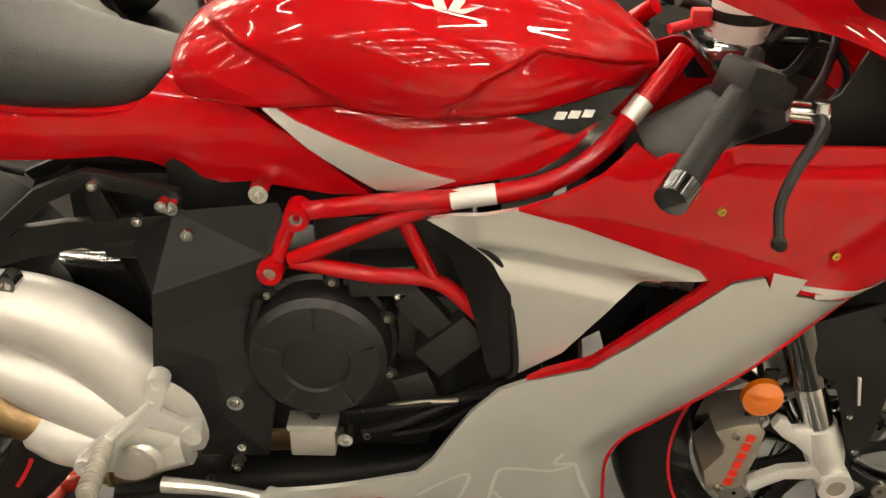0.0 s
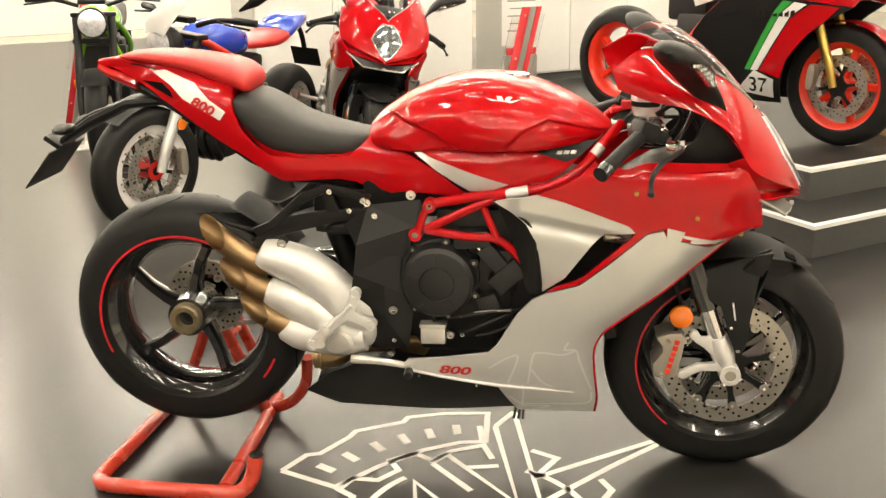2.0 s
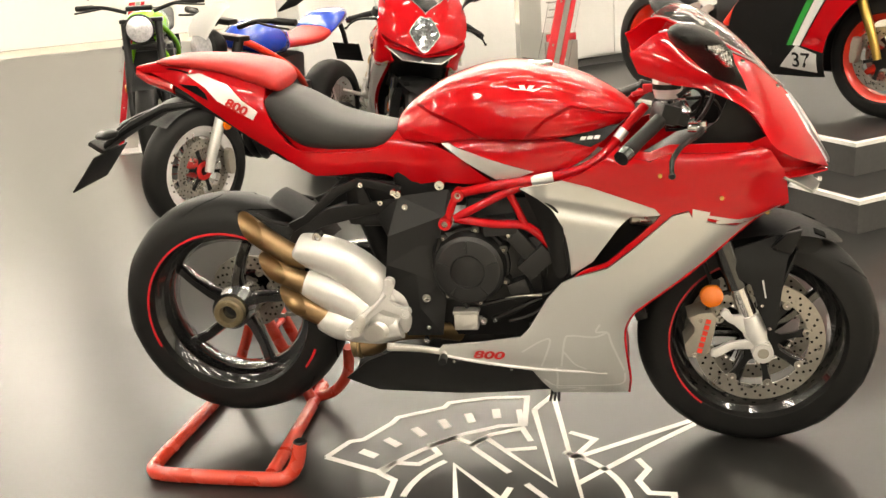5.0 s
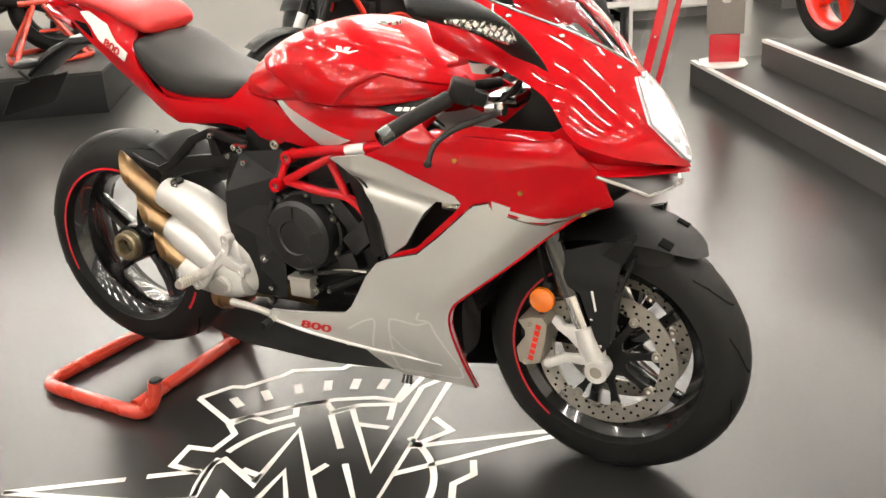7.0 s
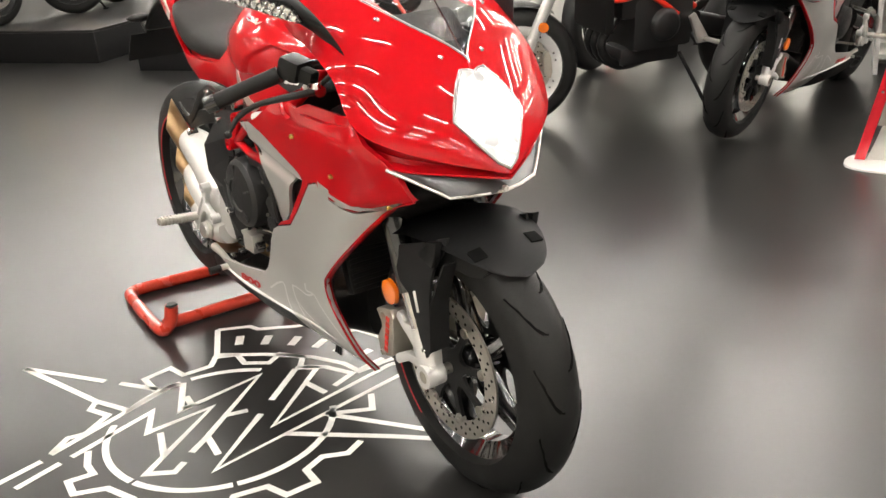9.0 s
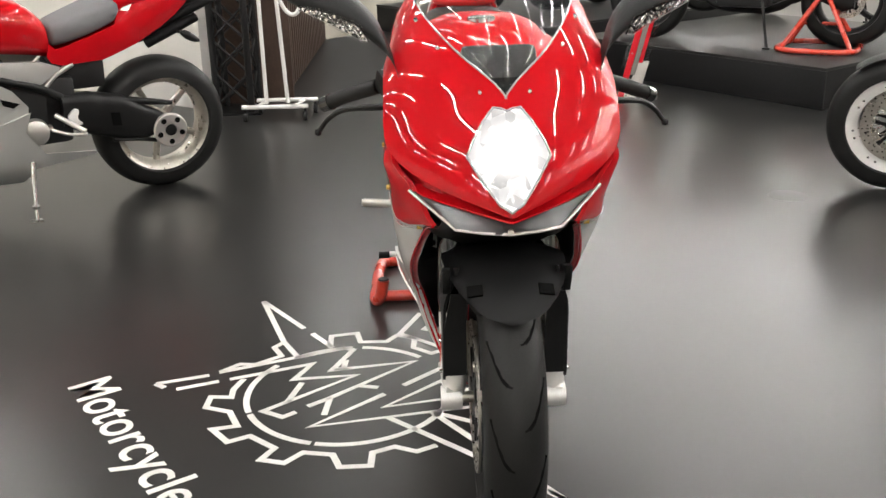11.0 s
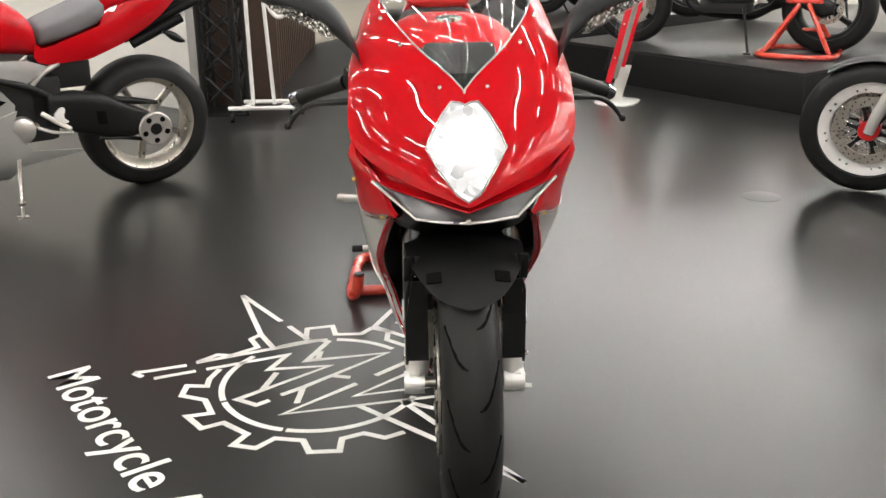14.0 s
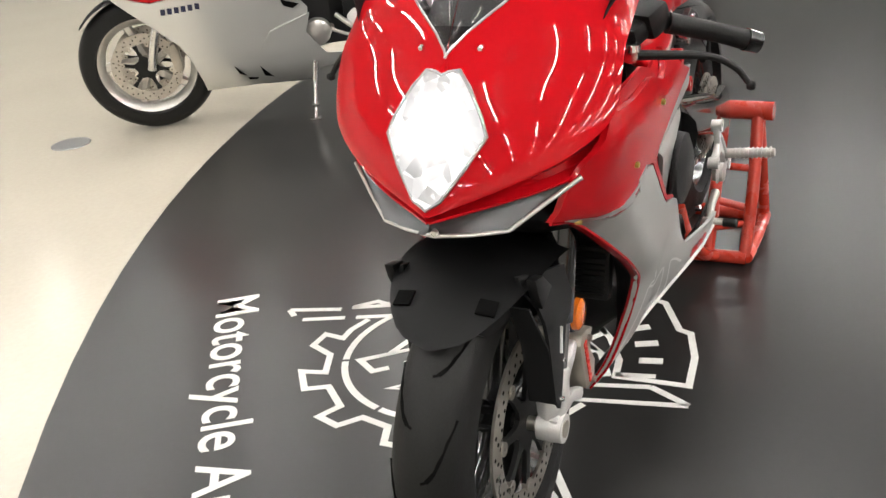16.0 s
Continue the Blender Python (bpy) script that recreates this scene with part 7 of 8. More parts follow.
def build_classic(bike):
    """An older red and silver superbike with a one-sided swingarm and four tailpipes."""
    P = lambda name, bm, m, parent=bike, label="", smooth=40: part(name, bm, m, parent, label, smooth)
    B = bmesh.new
    rw, fw = Vector((0.072, 0, 0.315)), Vector((1.435, 0, 0.300))

    def loft(rows, p=2.6, n=24, k=30):
        t = B()
        rr = [superring(x, (zt + zb) / 2, w, (zt - zb) / 2, (zt - zb) / 2, p, n) for x, zt, zb, w in rows]
        cols = [catmull([r[i] for r in rr], k) for i in range(n)]
        rings(t, [[c[j] for c in cols] for j in range(k)])
        return t
    b = B(); tyre(b, rw, 0.315, 0.19, 0.228, 64)
    w1 = P("rear_wheel", b, RUBBER, label="wide black rear tyre")
    b = B(); rim_mesh(b, rw, 0.226, 0.150, 5, (0.050, 0.070), 0, 0.015, 62, 56, 0.30)
    P("rim", b, STEEL, w1, "silver five-spoke rim")
    b = B(); lathe(b, [(0.020, 0.158), (0.030, 0.168), (0.074, 0.168), (0.080, 0.160), (0.070, 0.12), (0.020, 0.09)], rw, "y", 40, closed_profile=True)
    hub = P("hub_cover", b, ALU, w1, "cast aluminium hub cover")
    # hub holes are dark discs, their shade put into the colour
    for k in range(5):
        a = radians(72 * k + 54)
        b = B(); lathe(b, [(0.0, 0.1695), (0.013, 0.1695), (0.013, 0.16), (0.0, 0.16)], rw + Vector((0.055 * math.cos(a), 0, 0.055 * math.sin(a))), "y", 16)
        P("hub_hole", b, GAP_SHADE, hub)
    b = B(); lathe(b, [(0.0, 0.172), (0.026, 0.170), (0.028, 0.16), (0.0, 0.14)], rw, "y", 24)
    P("wheel_nut", b, BLACK, hub)
    wheel_of(P, bike, "front_wheel", fw, 0.300, 0.12, 0.222, ALU, "five")
    hw = lambda x, z: curve1(z, [0.13, 0.18, 0.28, 0.42, 0.56, 0.66, 0.74, 0.84], [0.05, 0.11, 0.17, 0.203, 0.222, 0.228, 0.215, 0.18]) * curve1(x, [0.25, 0.55, 0.9, 1.2, 1.35, 1.48, 1.58], [0.80, 0.95, 1.0, 1.0, 0.9, 0.72, 0.40])
    for s in (-1, 1):
        K = lambda off=0.0: (lambda x, z, d: (x, s * (hw(x, z) + off - d), z))
        b = B(); sheet(b, [(1.53, 0.664), (1.338, 0.617), (1.094, 0.653), (0.983, 0.680), (0.833, 0.650), (0.748, 0.597), (0.691, 0.520), (0.700, 0.440), (0.80, 0.36), (0.86, 0.25), (0.926, 0.165), (1.191, 0.170), (1.194, 0.226), (1.215, 0.330), (1.254, 0.420), (1.358, 0.518), (1.45, 0.598)], K(), 0.008, 0.022)
        lf = P("side_fairing", b, SILVER, label="silver side fairing")
        b = B(); sheet(b, [(0.686, 0.496), (0.866, 0.434), (0.915, 0.360), (0.933, 0.253), (0.928, 0.166), (0.728, 0.146), (0.675, 0.222), (0.411, 0.255), (0.420, 0.268), (0.638, 0.296), (0.713, 0.408)], K(0.007), 0.008, 0.02)
        P("lower_fairing", b, SILVER, label="silver belly fairing")
        for o in ([(0.979, 0.626), (0.816, 0.590), (0.826, 0.574), (0.968, 0.612)], [(0.800, 0.570), (0.724, 0.540), (0.752, 0.524), (0.790, 0.540)]):
            b = B(); sheet(b, o, K(0.003), 0.006, 0.02)
            P("fairing_slot", b, GAP_SHADE, lf)
        for o in ([(1.047, 0.293), (1.004, 0.236), (1.030, 0.250)], [(0.936, 0.275), (0.886, 0.207), (0.925, 0.22)], [(1.000, 0.222), (0.955, 0.212), (0.962, 0.205), (0.995, 0.208)]):
            b = B(); sheet(b, o, K(0.009), 0.006, 0.02)
            P("fairing_vent", b, GAP_SHADE, lf)
        for k in range(6):
            b = B(); box(b, (0, 0, 0), (0.019, 0.002, 0.026), pose(1.288 - 0.029 * k, s * (hw(1.288 - 0.029 * k, 0.582) + 0.003), 0.577 + 0.0022 * k, -s * 8, -6, 0))
            P("lettering_bar", b, NAVY, lf)
        b = B(); sheet(b, [(1.53, 0.667), (1.338, 0.621), (1.094, 0.657), (1.140, 0.708), (1.230, 0.722), (1.317, 0.732), (1.42, 0.775), (1.56, 0.735)], K(0.002), 0.008, 0.02)
        P("upper_fairing", b, RED, label="glossy red upper fairing")
        b = B(); sheet(b, [(1.02, 0.69), (1.14, 0.715), (1.32, 0.735), (1.26, 0.86), (1.10, 0.84)], lambda x, z, d: (x, s * (0.165 - d), z), 0.006)
        P("cockpit_panel", b, BLACK)
        b = B(); sheet(b, [(0.868, 0.678), (0.778, 0.708), (0.606, 0.690), (0.527, 0.657), (0.619, 0.588), (0.768, 0.648), (0.827, 0.646)], lambda x, z, d: (x, s * (0.150 + 0.04 * math.sin(3 * (x - 0.5)) - 2.5 * (z - 0.66) ** 2 - d), z), 0.010)
        P("side_panel", b, SILVER, label="silver panel under the tank")
        b = B(); tube(b, [(0.50, s * 0.12, 0.50), (0.62, s * 0.15, 0.575), (0.78, s * 0.17, 0.635), (0.95, s * 0.15, 0.70)], 0.016, 12, 14)
        P("frame_tube", b, BLACK)
        b = B(); tube(b, [(0.60, s * 0.13, 0.57), (0.55, s * 0.13, 0.62), (0.47, s * 0.12, 0.66)], 0.013, 10, 8)
        P("frame_tube", b, ALU)
        tw = lambda x, z: curve1(x, [-0.15, 0.0, 0.15, 0.3, 0.45, 0.57], [0.045, 0.085, 0.115, 0.128, 0.132, 0.140]) + 0.004 - 2.4 * (z - float(np.interp(x, [-0.14, 0.1, 0.3, 0.55], [0.93, 0.84, 0.74, 0.70]))) ** 2
        b = B(); sheet(b, [(0.575, 0.700), (0.560, 0.676), (0.512, 0.659), (0.336, 0.663), (0.18, 0.715), (0.06, 0.772), (-0.024, 0.826), (-0.135, 0.925), (-0.150, 0.945), (0.0, 0.965), (0.18, 0.968), (0.262, 0.932), (0.236, 0.895), (0.275, 0.807), (0.484, 0.741), (0.537, 0.730), (0.56, 0.76)], lambda x, z, d: (x, s * (tw(x, z) - d), z), 0.010, 0.018)
        tp = P("tail_panel", b, RED, label="glossy red tail fairing")
        for o in ([(0.235, 0.868), (0.205, 0.862), (0.165, 0.915), (0.176, 0.922)], [(0.185, 0.915), (0.10, 0.920), (0.10, 0.928), (0.185, 0.924)], [(0.085, 0.920), (0.02, 0.926), (0.02, 0.934), (0.085, 0.929)]):
            b = B(); sheet(b, o, lambda x, z, d: (x, s * (tw(x, z) + 0.002 - d), z), 0.003, 0.012)
            P("tail_mark", b, WHITE, tp)
        for z0, x1, z1, y0 in ((0.790, -0.205, 0.872, 0.036), (0.745, -0.125, 0.802, 0.060)):
            b = B(); tube(b, [(0.12, s * y0, z0 - 0.045), (0.0, s * y0, z0 + 0.005), (x1, s * y0, z1)], [0.023, 0.023, 0.021], 16, 10, caps=False)
            bmesh.ops.solidify(b, geom=b.faces[:], thickness=0.003)
            P("tailpipe", b, GREY, label="dark grey tailpipe")
        b = B(); tube(b, [(0.0, s * 0.04, 0.765), (-0.03, s * 0.09, 0.745)], 0.007, 8)
        rings(b, [[Vector((-0.03 - 0.022 * k, s * (0.10 + w * math.cos(a)), 0.745 - 0.011 * k + w * math.sin(a))) for a in (2 * math.pi * i / 12 for i in range(12))] for k, w in ((0, 0.010), (1, 0.021), (2, 0.022), (3, 0.018), (4, 0.007))])
        P("rear_indicator", b, BLACK)
        b = B(); tube(b, [(1.41, s * 0.10, 0.30), (1.38, s * 0.10, 0.40), (1.33, s * 0.10, 0.53), (1.22, s * 0.10, 0.80)], [0.020, 0.022, 0.024, 0.026], 12, 12)
        fk = P("fork_leg", b, CHROME)
        b = B(); plate(b, [(1.27, 0.28), (1.31, 0.28), (1.32, 0.40), (1.28, 0.41)], s * 0.08, s * 0.125, 1, bevel=0.004)
        P("brake_caliper", b, PEWTER, fk)
        b = B(); tube(b, [(1.16, s * 0.11, 0.83), (1.12, s * 0.22, 0.82), (1.05, s * 0.34, 0.79)], 0.014, 10, 10)
        hb = P("handlebar", b, BLACK)
        b = B(); box(b, (0, 0, 0), (0.05, 0.06, 0.05), pose(1.13, s * 0.20, 0.825, 0, 15, s * -25), 0.012)
        P("switchgear", b, CHROME, hb)
        b = B(); tube(b, [(1.16, s * 0.20, 0.80), (1.14, s * 0.28, 0.785), (1.08, s * 0.36, 0.75)], 0.006, 8, 10)
        P("lever", b, CHROME, hb)
        b = B(); plate(b, [(0.475, 0.470), (0.500, 0.478), (0.535, 0.440), (0.505, 0.398), (0.460, 0.405), (0.490, 0.430)], s * 0.165, s * 0.178, 1, bevel=0.003)
        fb = P("footrest_plate", b, WHITE, label="pale heel plate")
        b = B(); tube(b, [(0.575, s * 0.16, 0.455), (0.53, s * 0.20, 0.425), (0.48, s * 0.25, 0.395)], 0.011, 10, 6)
        P("footrest", b, ALU, fb)
        b = B(); tube(b, [(0.60, s * 0.17, 0.395), (0.53, s * 0.19, 0.37), (0.46, s * 0.20, 0.365)], 0.008, 8, 6)
        P("foot_lever", b, ALU, fb)
        b = B(); rings(b, [[Vector((1.32 - 0.03 * k + 0.012 * math.cos(a), s * (0.20 + 0.045 * k), 0.87 + 0.02 * k + w * math.sin(a))) for a in (2 * math.pi * i / 12 for i in range(12))] for k, w in ((0, 0.02), (1, 0.03), (2, 0.045), (3, 0.045), (4, 0.02))])
        P("mirror", b, RED)
    P("fuel_tank", loft(((0.545, 0.800, 0.690, 0.085), (0.565, 0.850, 0.686, 0.120), (0.64, 0.915, 0.700, 0.150), (0.76, 0.952, 0.718, 0.172), (0.88, 0.955, 0.745, 0.172), (0.98, 0.930, 0.775, 0.150), (1.05, 0.885, 0.805, 0.105), (1.085, 0.850, 0.825, 0.05)), 3.0), RED, label="glossy red fuel tank", smooth=60)
    P("seat", loft(((0.236, 0.905, 0.880, 0.085), (0.258, 0.926, 0.82, 0.118), (0.34, 0.900, 0.780, 0.130), (0.44, 0.862, 0.748, 0.126), (0.52, 0.832, 0.728, 0.108), (0.545, 0.815, 0.740, 0.080)), 3.2), SEATGREY, label="grey suede seat", smooth=60)
    P("tail_hump", loft(((-0.150, 0.950, 0.935, 0.045), (-0.06, 0.968, 0.91, 0.075), (0.08, 0.980, 0.88, 0.100), (0.20, 0.975, 0.86, 0.112), (0.262, 0.940, 0.85, 0.110)), 3.0), RED, smooth=60)
    b = B(); box(b, (0.66, 0, 0.45), (0.34, 0.26, 0.28), bevel=0.04)
    en = P("engine", b, CASE, label="black engine")
    for c, q in (((0.84, 0, 0.54), (0.24, 0.26, 0.28)), ((0.44, 0, 0.60), (0.24, 0.18, 0.14)), ((0.98, 0, 0.60), (0.26, 0.28, 0.20)), ((1.2, 0, 0.70), (0.3, 0.26, 0.14)), ((0.55, 0, 0.50), (0.16, 0.26, 0.22))):
        b = B(); box(b, c, q, bevel=0.03)
        P("engine_casting", b, CASE, en)
    b = B(); lathe(b, [(0.0, 0.172), (0.040, 0.170), (0.056, 0.160), (0.062, 0.12), (0.0, 0.12)], (0.662, 0, 0.385), "y", 30)
    P("gear_cover", b, ALU, en, "bare aluminium gear cover")
    b = B(); bolt(b, (0.60, 0.145, 0.40), 0.012, 1, 0.01)
    P("bolt", b, STEEL, en)
    b = B()
    rings(b, [superring(x, z, w, h, h2, 3.5, 18, 0.118) for x, z, w, h, h2 in ((0.06, 0.340, 0.008, 0.03, 0.03), (0.11, 0.350, 0.016, 0.055, 0.05), (0.17, 0.360, 0.038, 0.075, 0.075), (0.28, 0.400, 0.045, 0.100, 0.105), (0.42, 0.440, 0.045, 0.090, 0.105), (0.54, 0.470, 0.045, 0.060, 0.08))])
    sw = P("swingarm", b, BLACK, label="black one-sided swingarm")
    b = B(); tube(b, [(0.30, 0.12, 0.475), (0.17, 0.125, 0.455), (0.045, 0.125, 0.432)], [0.022, 0.017, 0.010], 10, 10)
    P("brace", b, BLACK, sw)
    b = B(); sheet(b, [(0.30, 0.43), (0.34, 0.435), (0.335, 0.375), (0.295, 0.37)], lambda x, z, d: (x, 0.166 - d, z), 0.004, 0.02)
    P("recess", b, GAP_SHADE, sw)
    b = B(); tube(b, [(0.13, 0.12, 0.262), (0.22, 0.13, 0.285), (0.33, 0.135, 0.300)], 0.010, 8, 8)
    P("chain_guide", b, BLACK, sw)
    P("nose_fairing", loft(((1.60, 0.735, 0.70, 0.02), (1.56, 0.77, 0.68, 0.09), (1.47, 0.84, 0.67, 0.165), (1.35, 0.90, 0.71, 0.196), (1.24, 0.93, 0.80, 0.196))), RED, smooth=60)
    b = B(); rings(b, [[Vector((x, y, z - 3 * y * y)) for y in np.linspace(-w, w, 11)] for x, z, w in ((1.46, 0.85, 0.07), (1.38, 0.92, 0.12), (1.28, 1.00, 0.14), (1.20, 1.04, 0.13))], False, False)
    bmesh.ops.solidify(b, geom=b.faces[:], thickness=0.003)
    P("windscreen", b, GLASS).visible_shadow = False
    b = B()
    rings(b, [[fw + Vector(((0.322 - 1.5 * y * y) * math.cos(radians(40 + 9 * k)), y, (0.322 - 1.5 * y * y) * math.sin(radians(40 + 9 * k)))) for y in np.linspace(-0.066, 0.066, 7)] for k in range(11)], False, False)
    bmesh.ops.solidify(b, geom=b.faces[:], thickness=0.004)
    P("front_mudguard", b, GREY)
    b = B(); tube(b, [(0.695, 0.165, 0.262), (0.715, 0.215, 0.13), (0.728, 0.258, 0.034)], [0.013, 0.010, 0.009], 12, 8); box(b, (0.732, 0.266, 0.030), (0.05, 0.035, 0.012), bevel=0.004)
    lathe(b, [(0.010, -0.006), (0.017, -0.006), (0.017, 0.006), (0.010, 0.006)], (0.722, 0.235, 0.085), "z", 14, closed_profile=True)
    P("side_stand", b, CHROME, label="bright side stand")


classic = thing("superbike_motorcycle", "older red and silver superbike leaning on its side stand", "motorcycle")
build_classic(classic)
classic.matrix_world = place(-1.486, -1.390, 0, -55.96) @ pose(0, 0, 0, -6, 0, 0)
racer = thing("superbike_motorcycle", "red and white race superbike with red wheels on the platform", "motorcycle")
build_superbike(racer, BLACK, RED, ORED, LEATHER, "five", True)
H5 = radians(-43)
racer.matrix_world = place(2.33 - 1.41 * math.cos(H5), 2.72 - 1.41 * math.sin(H5), 0.293, -43)

# ---- signs, rack, truss, shelves and cabinets ----


SIGNRED = mat("sign_red_acrylic", (0.52, 0.012, 0.022), 0.22, coat=0.6, var=0.05)
GREYPANEL = mat("grey_sign_panel", (0.22, 0.20, 0.18), 0.45, var=0.05)


def sign_totem(x, y, heading):
    t = thing("sign_totem", "slanted red and grey acrylic sign on a white foot plate", "sign", group="sign totems")
    b = bmesh.new(); plate(b, [(-0.15, -0.12), (0.13, -0.16), (0.17, -0.02), (0.06, 0.15), (-0.13, 0.13)], 0.0, 0.010, 2, "z", 0.003)
    part("foot_plate", b, WHITE, t)
    def band(y0, w, z0, z1, k=0.235):
        return [(-(y0 + k * z0), z0), (-(y0 + w + k * z0), z0), (-(y0 + w + k * z1), z1), (-(y0 + k * z1), z1)]
    for name, m, o, d in (("red_panel", SIGNRED, band(-0.11, 0.042, 0.012, 0.99), 0.012), ("grey_panel", GREYPANEL, band(-0.066, 0.030, 0.16, 0.99), 0.008), ("red_panel", SIGNRED, band(-0.034, 0.026, 0.24, 0.99), 0.012)):
        b = bmesh.new(); plate(b, o, -d / 2, d / 2, 0, "x", 0.002)
        part(name, b, m, t)
    b = bmesh.new(); plate(b, band(-0.145, 0.17, 0.20, 0.95), 0.016, 0.021, 0, "x")
    part("acrylic_sheet", b, ACRYL, t).visible_shadow = False
    b = bmesh.new(); plate(b, [(0.06, 0.012), (-0.03, 0.012), (-0.09, 0.25), (-0.02, 0.25)], 0.008, 0.014, 0, "x", 0.001)
    part("rear_brace", b, ALU, t)
    for z in (0.3, 0.52, 0.74, 0.95):
        b = bmesh.new(); bolt(b, (-0.007, -(-0.090 + 0.235 * z), z), 0.006, -1, 0.004, "x")
        part("bolt", b, CHROME, t)
    t.matrix_world = place(x, y, 0, heading)
    return t


sign_totem(0.625, 2.55, 115)
sign_totem(-3.22, 1.22, 160)
sign_totem(-2.30, 3.78, 118)

# white rolling rack
rack = thing("garment_rack", "white metal rolling rack with a hanging hoop", "rack")
for name, pts, r, n in (("base_bar", [(-2.80, -1.33, 0.09), (-2.80, -0.92, 0.09)], 0.014, 0), ("base_bar", [(-3.02, -1.27, 0.09), (-3.02, -0.88, 0.09)], 0.014, 0), ("cross_bar", [(-2.80, -1.24, 0.09), (-3.02, -1.20, 0.09)], 0.012, 0),
                         ("cross_bar", [(-2.80, -1.01, 0.09), (-3.02, -0.97, 0.09)], 0.012, 0), ("post", [(-2.90, -1.19, 0.09), (-2.90, -1.19, 1.55)], 0.013, 0), ("post", [(-2.92, -1.06, 0.09), (-2.94, -1.12, 1.55)], 0.013, 0),
                         ("hoop", [(-2.86, -1.18, 1.5), (-2.84, -1.12, 1.0), (-2.84, -1.05, 0.72), (-2.84, -0.98, 0.64), (-2.84, -0.93, 0.72), (-2.84, -0.95, 1.0), (-2.86, -1.08, 1.5)], 0.013, 40), ("top_bar", [(-2.90, -1.45, 1.55), (-2.93, -0.80, 1.55)], 0.013, 0)):
    b = bmesh.new(); tube(b, pts, r, 10, n)
    part(name, b, WHITE, rack)
for x, y in ((-2.80, -1.31), (-2.80, -0.94), (-3.02, -1.25), (-3.02, -0.90)):
    b = bmesh.new(); lathe(b, [(0.0, -0.012), (0.028, -0.012), (0.030, 0), (0.028, 0.012), (0.0, 0.012)], (x, y, 0.030), "y", 16); rod(b, (x, y, 0.05), (x, y, 0.085), 0.008)
    part("castor", b, BLACK, rack)

rack.matrix_world = Matrix.Translation((0, 0.035, 0))

# black lattice truss tower
truss = thing("truss_tower", "black steel lattice truss tower", "truss")
corners = [(-3.08, -1.50), (-3.06, -1.28), (-3.28, -1.48), (-3.26, -1.26)]
for x, y in corners:
    b = bmesh.new(); rod(b, (x, y, 0.0), (x, y, 3.0), 0.022, seg=12)
    part("chord", b, BLACK, truss)
for (a, c) in ((0, 1), (0, 2), (1, 3), (2, 3)):
    for k in range(14):
        b = bmesh.new()
        p, q = corners[a], corners[c]
        if k % 2:
            p, q = q, p
        rod(b, (*p, 0.05 + 0.21 * k), (*q, 0.05 + 0.21 * (k + 1)), 0.009, seg=6)
        part("brace", b, BLACK, truss)
        b = bmesh.new()
        rod(b, (*q, 0.05 + 0.21 * k), (*p, 0.05 + 0.21 * (k + 1)), 0.009, seg=6)
        part("brace", b, BLACK, truss)
b = bmesh.new(); box(b, (-3.17, -1.38, 0.006), (0.34, 0.34, 0.012), bevel=0.002)
part("base_plate", b, BLACK, truss)

# brown slatted counter that runs away behind the rack
counter = thing("slatted_counter", "dark brown slatted wooden counter beside the aisle", "counter")
b = bmesh.new(); box(b, (-5.0, -1.40, 0.50), (3.0, 0.50, 1.0), bevel=0.005)
part("carcass", b, BROWN, counter)
for k in range(26):
    b = bmesh.new(); box(b, (-3.55 - 0.115 * k, -1.135, 0.50), (0.05, 0.03, 0.98), bevel=0.004)
    part("slat", b, BROWN, counter)
b = bmesh.new(); box(b, (-3.42, -1.30, 1.30), (0.05, 0.50, 2.60), bevel=0.004)
part("end_panel", b, BROWN, counter, "tall dark brown end panel")
b = bmesh.new(); box(b, (-5.0, -1.39, 1.015), (3.04, 0.58, 0.03), bevel=0.004)
part("worktop", b, BLACK, counter)

# white partition behind the older superbike
b = bmesh.new(); box(b, (0, 0, 1.0), (4.2, 0.10, 2.0), place(-4.50, -3.25, 0, 53), 0.004)
tagged(link_mesh("wall_partition", b, WALL), "white display partition wall", "wall", kind="structure")

# white cabinets along the back
def cabinet(u0, u1, v, depth, h, doors):
    c = thing("cabinet", "white lacquered cabinet against the back wall", "cabinet")
    hall_box("body", u0, u1, v, v + depth, 0.08, h, WALL, parent=c, bevel=0.004)
    hall_box("plinth", u0 + 0.02, u1 - 0.02, v + 0.04, v + depth, 0.0, 0.08, RISER, parent=c)
    w = (u1 - u0) / doors
    for k in range(doors):
        d = hall_box("door", u0 + w * k + 0.004, u0 + w * (k + 1) - 0.004, v - 0.02, v - 0.002, 0.10, h - 0.02, WHITE, parent=c, bevel=0.003)
    return c


cabinet(1.9, 3.9, 5.2, 0.6, 1.35, 3)
cabinet(4.3, 6.3, 5.2, 0.6, 2.3, 3)
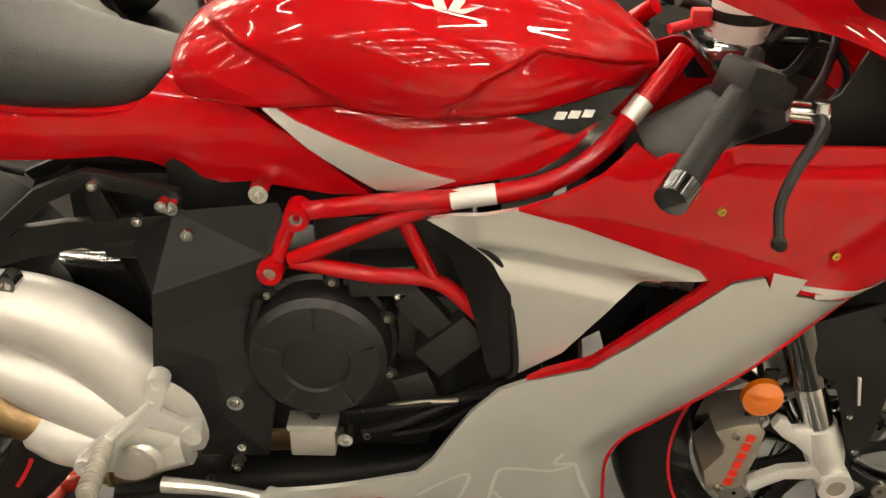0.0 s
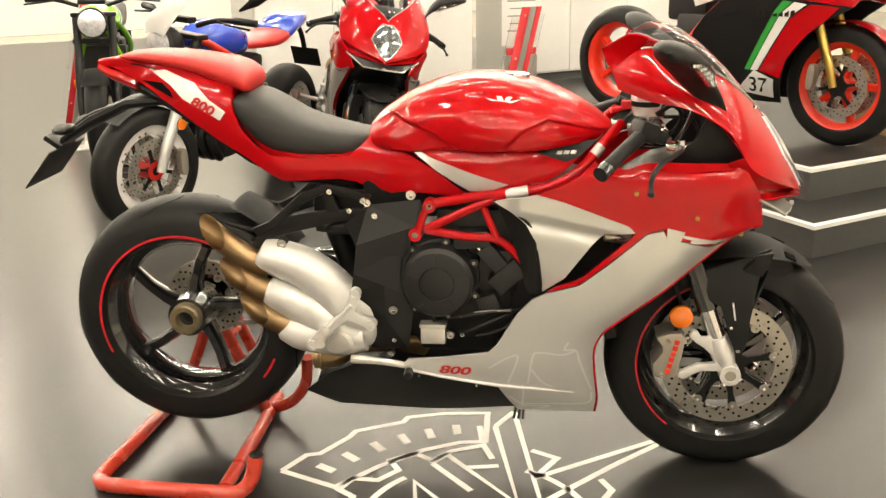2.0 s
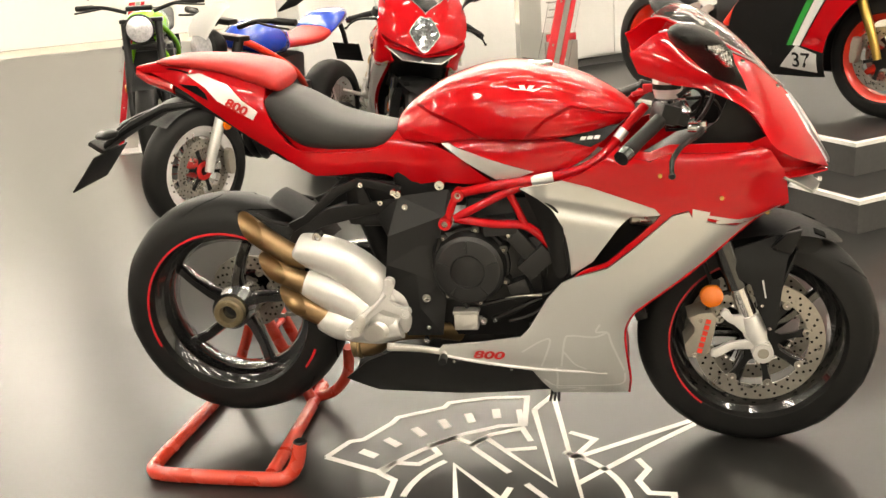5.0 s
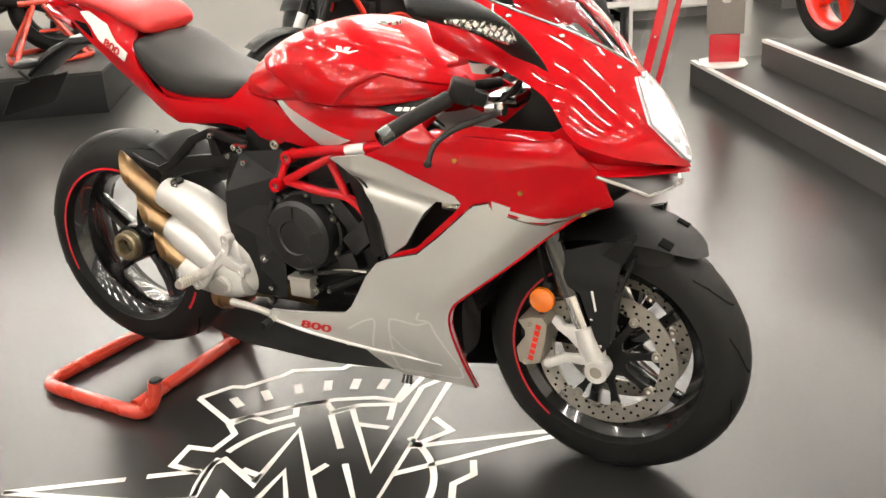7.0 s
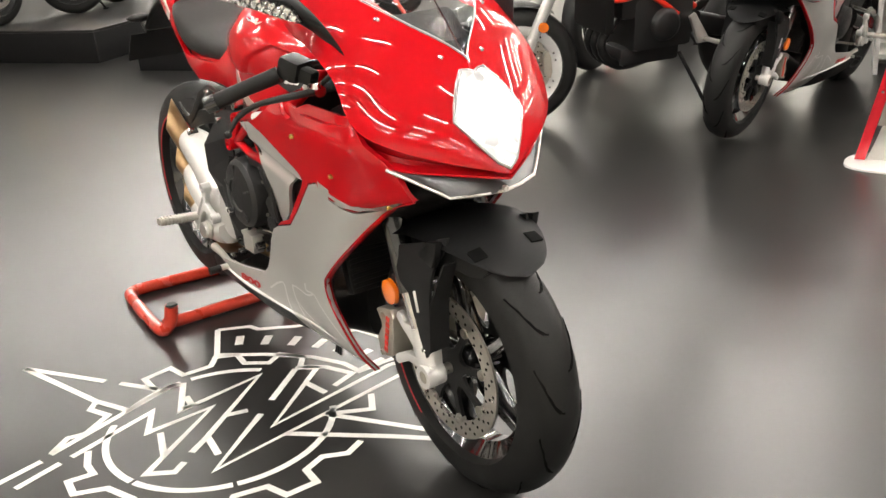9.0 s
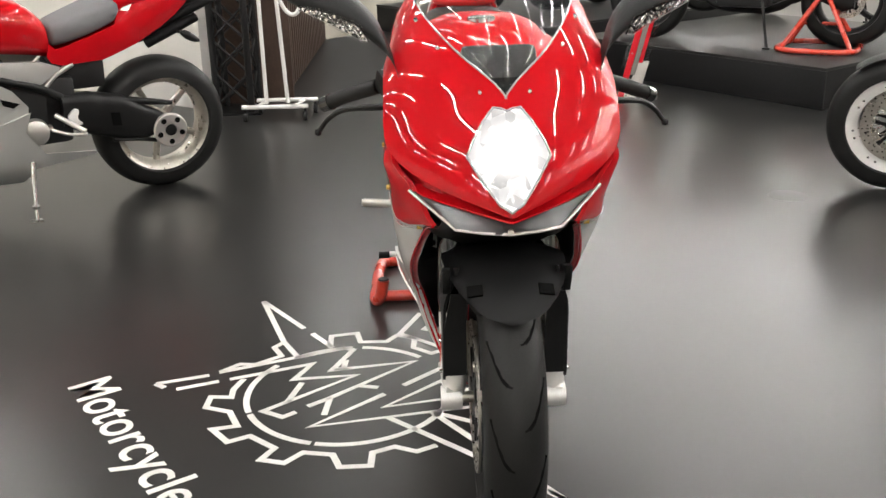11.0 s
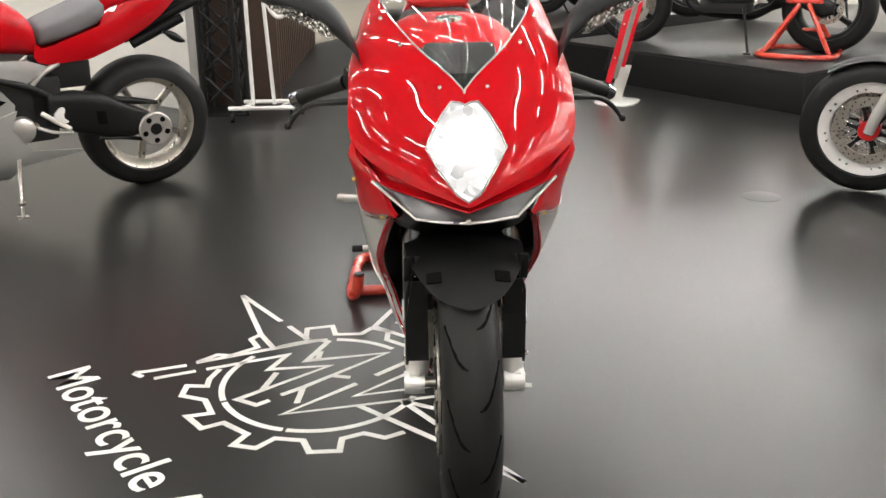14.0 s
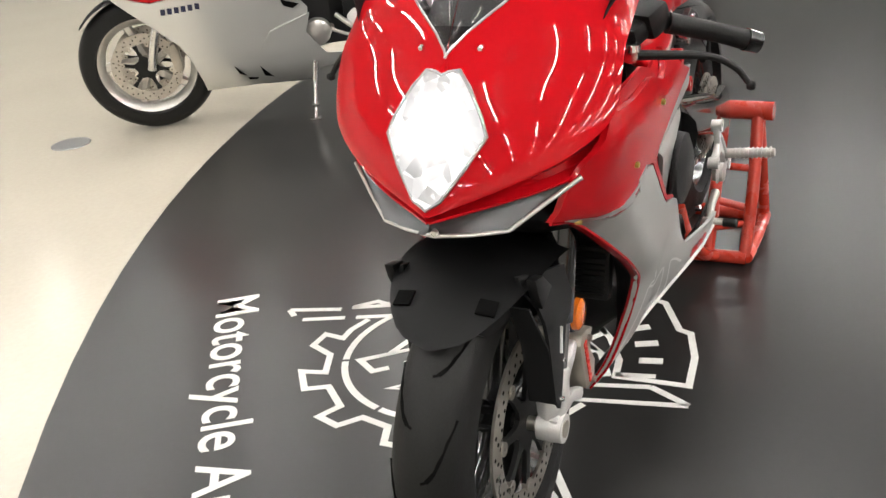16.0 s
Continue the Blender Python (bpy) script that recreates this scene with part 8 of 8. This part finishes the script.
# open white shelf unit
sh = thing("shelf_unit", "white open shelf unit with boxes", "shelf")
for z in (0.09, 0.40, 0.71, 1.02, 1.33):
    hall_box("shelf_board", 2.03, 2.45, 3.40, 3.75, z, z + 0.03, WHITE, parent=sh, bevel=0.002)
for u in (2.02, 2.46):
    hall_box("side_board", u - 0.012, u + 0.012, 3.42, 3.75, 0, 1.5, WHITE, parent=sh, bevel=0.002)
hall_box("back_board", 2.035, 2.445, 3.752, 3.765, 0.0, 1.5, WALL, parent=sh)
rnd = random.Random(5)
for z in (0.12, 0.43, 0.74, 1.05):
    u = 2.20
    while u < 2.40:
        w, hh, dd = rnd.uniform(0.016, 0.045), rnd.uniform(0.17, 0.25), rnd.uniform(0.18, 0.24)
        if rnd.random() < 0.85:
            hall_box("book", u, u + w, 3.44, 3.44 + dd, z + 0.001, z + hh, rnd.choice((WHITE, GREY, GREYPANEL, GREY, SIGNRED, GREYPANEL)), "", "closed book standing on a white shelf", "book", 0.002)
        u += w + rnd.uniform(0.001, 0.006)
# poster holder with a red foot, on the platform
ph = thing("poster_holder", "clear poster holder with a white sheet and a red foot", "sign")
p = uv(2.79, 2.70)
b = bmesh.new(); plate(b, [(-0.16, -0.13), (0.14, -0.13), (0.16, 0.0), (0.12, 0.13), (-0.14, 0.13)], 0.0, 0.010, 1, "z", 0.003)
part("base_plate", b, WHITE, ph)
b = bmesh.new(); box(b, (0, 0, 0.09), (0.03, 0.17, 0.16), bevel=0.005)
part("red_foot", b, SIGNRED, ph)
b = bmesh.new(); box(b, (0, 0, 0.32), (0.022, 0.21, 0.30), bevel=0.004)
pk = part("leaflet_pocket", b, GREYPANEL, ph, "grey leaflet pocket")
for sx in (-1, 1):
    b = bmesh.new(); plate(b, [(-0.024, -0.014), (0.026, -0.016), (0.020, 0.012), (0.0, 0.022), (-0.020, 0.014)], sx * 0.0112, sx * 0.0124, 1, "x")
    k = part("emblem", b, WHITE, pk); k.location = (0, 0, 0.36)
b = bmesh.new(); box(b, (0, 0, 0.495), (0.03, 0.19, 0.045), bevel=0.004)
part("red_strip", b, SIGNRED, ph)
b = bmesh.new(); box(b, (0, 0, 0.70), (0.008, 0.25, 0.34), bevel=0.002)
st_ = part("paper_sheet", b, WHITE, ph, "white printed sheet")
for k in range(5):
    for sx in (-1, 1):
        b = bmesh.new(); box(b, (sx * 0.0045, 0.0, 0.80 - 0.045 * k), (0.001, 0.18 - 0.03 * (k % 2), 0.008))
        part("text_bar", b, GREYPANEL, st_)
ph.matrix_world = place(p.x, p.y, 0.143, -70)
# pine box on the platform
bx = thing("wooden_crate", "raw pine crate with a metal hasp on the platform", "crate")
b = bmesh.new(); box(b, (0, 0, 0.20), (0.80, 0.50, 0.40), bevel=0.004)
part("body", b, PINE, bx)
b = bmesh.new(); box(b, (0, 0, 0.415), (0.84, 0.54, 0.03), bevel=0.004)
part("lid", b, PINE, bx)
b = bmesh.new(); box(b, (-0.28, -0.258, 0.30), (0.07, 0.012, 0.09), bevel=0.003); box(b, (-0.28, -0.268, 0.30), (0.04, 0.010, 0.03), bevel=0.003)
part("hasp", b, STEEL, bx)
bx.matrix_world = place(3.00, 3.12, 0.293, 28)
# red workshop stand on the plinth
ws = thing("paddock_stand", "red tubular paddock stand on the black plinth", "stand")
for pts, r, n in (([(-0.20, -0.22, 0.02), (0.20, -0.24, 0.02), (0.28, 0.0, 0.02), (0.20, 0.24, 0.02), (-0.20, 0.22, 0.02), (-0.24, 0.0, 0.02), (-0.20, -0.22, 0.02)], 0.018, 40), ([(-0.14, -0.22, 0.02), (-0.04, -0.03, 0.34)], 0.016, 0),
                  ([(-0.14, 0.22, 0.02), (-0.04, 0.03, 0.34)], 0.016, 0), ([(0.16, -0.22, 0.02), (0.0, -0.03, 0.34)], 0.016, 0), ([(0.16, 0.22, 0.02), (0.0, 0.03, 0.34)], 0.016, 0), ([(-0.10, -0.14, 0.16), (-0.10, 0.14, 0.16)], 0.012, 0), ([(-0.02, -0.12, 0.36), (-0.02, 0.12, 0.36)], 0.022, 0)):
    b = bmesh.new(); tube(b, pts, r, 12, n)
    part("stand_tube", b, STANDRED, ws)
ws.matrix_world = place(-3.46, 2.52, 0.262, -30)
# flat grey floor socket cover on the cream floor, and one on the dark floor
for x, y in ((-0.37, -2.86), (-0.95, 1.45)):
    b = bmesh.new(); lathe(b, [(0.0, 0.0035), (0.080, 0.0035), (0.086, 0.0028), (0.088, -0.001), (0.0, -0.001)], (0, 0, 0), "z", 40)
    k = link_mesh("floor_socket", b, SILVER_DARK if y < 0 else FLOOR_DARK)
    k.matrix_world = place(x, y, -0.002, 0)
    tagged(k, "round grey floor socket cover set in the floor", "socket cover")
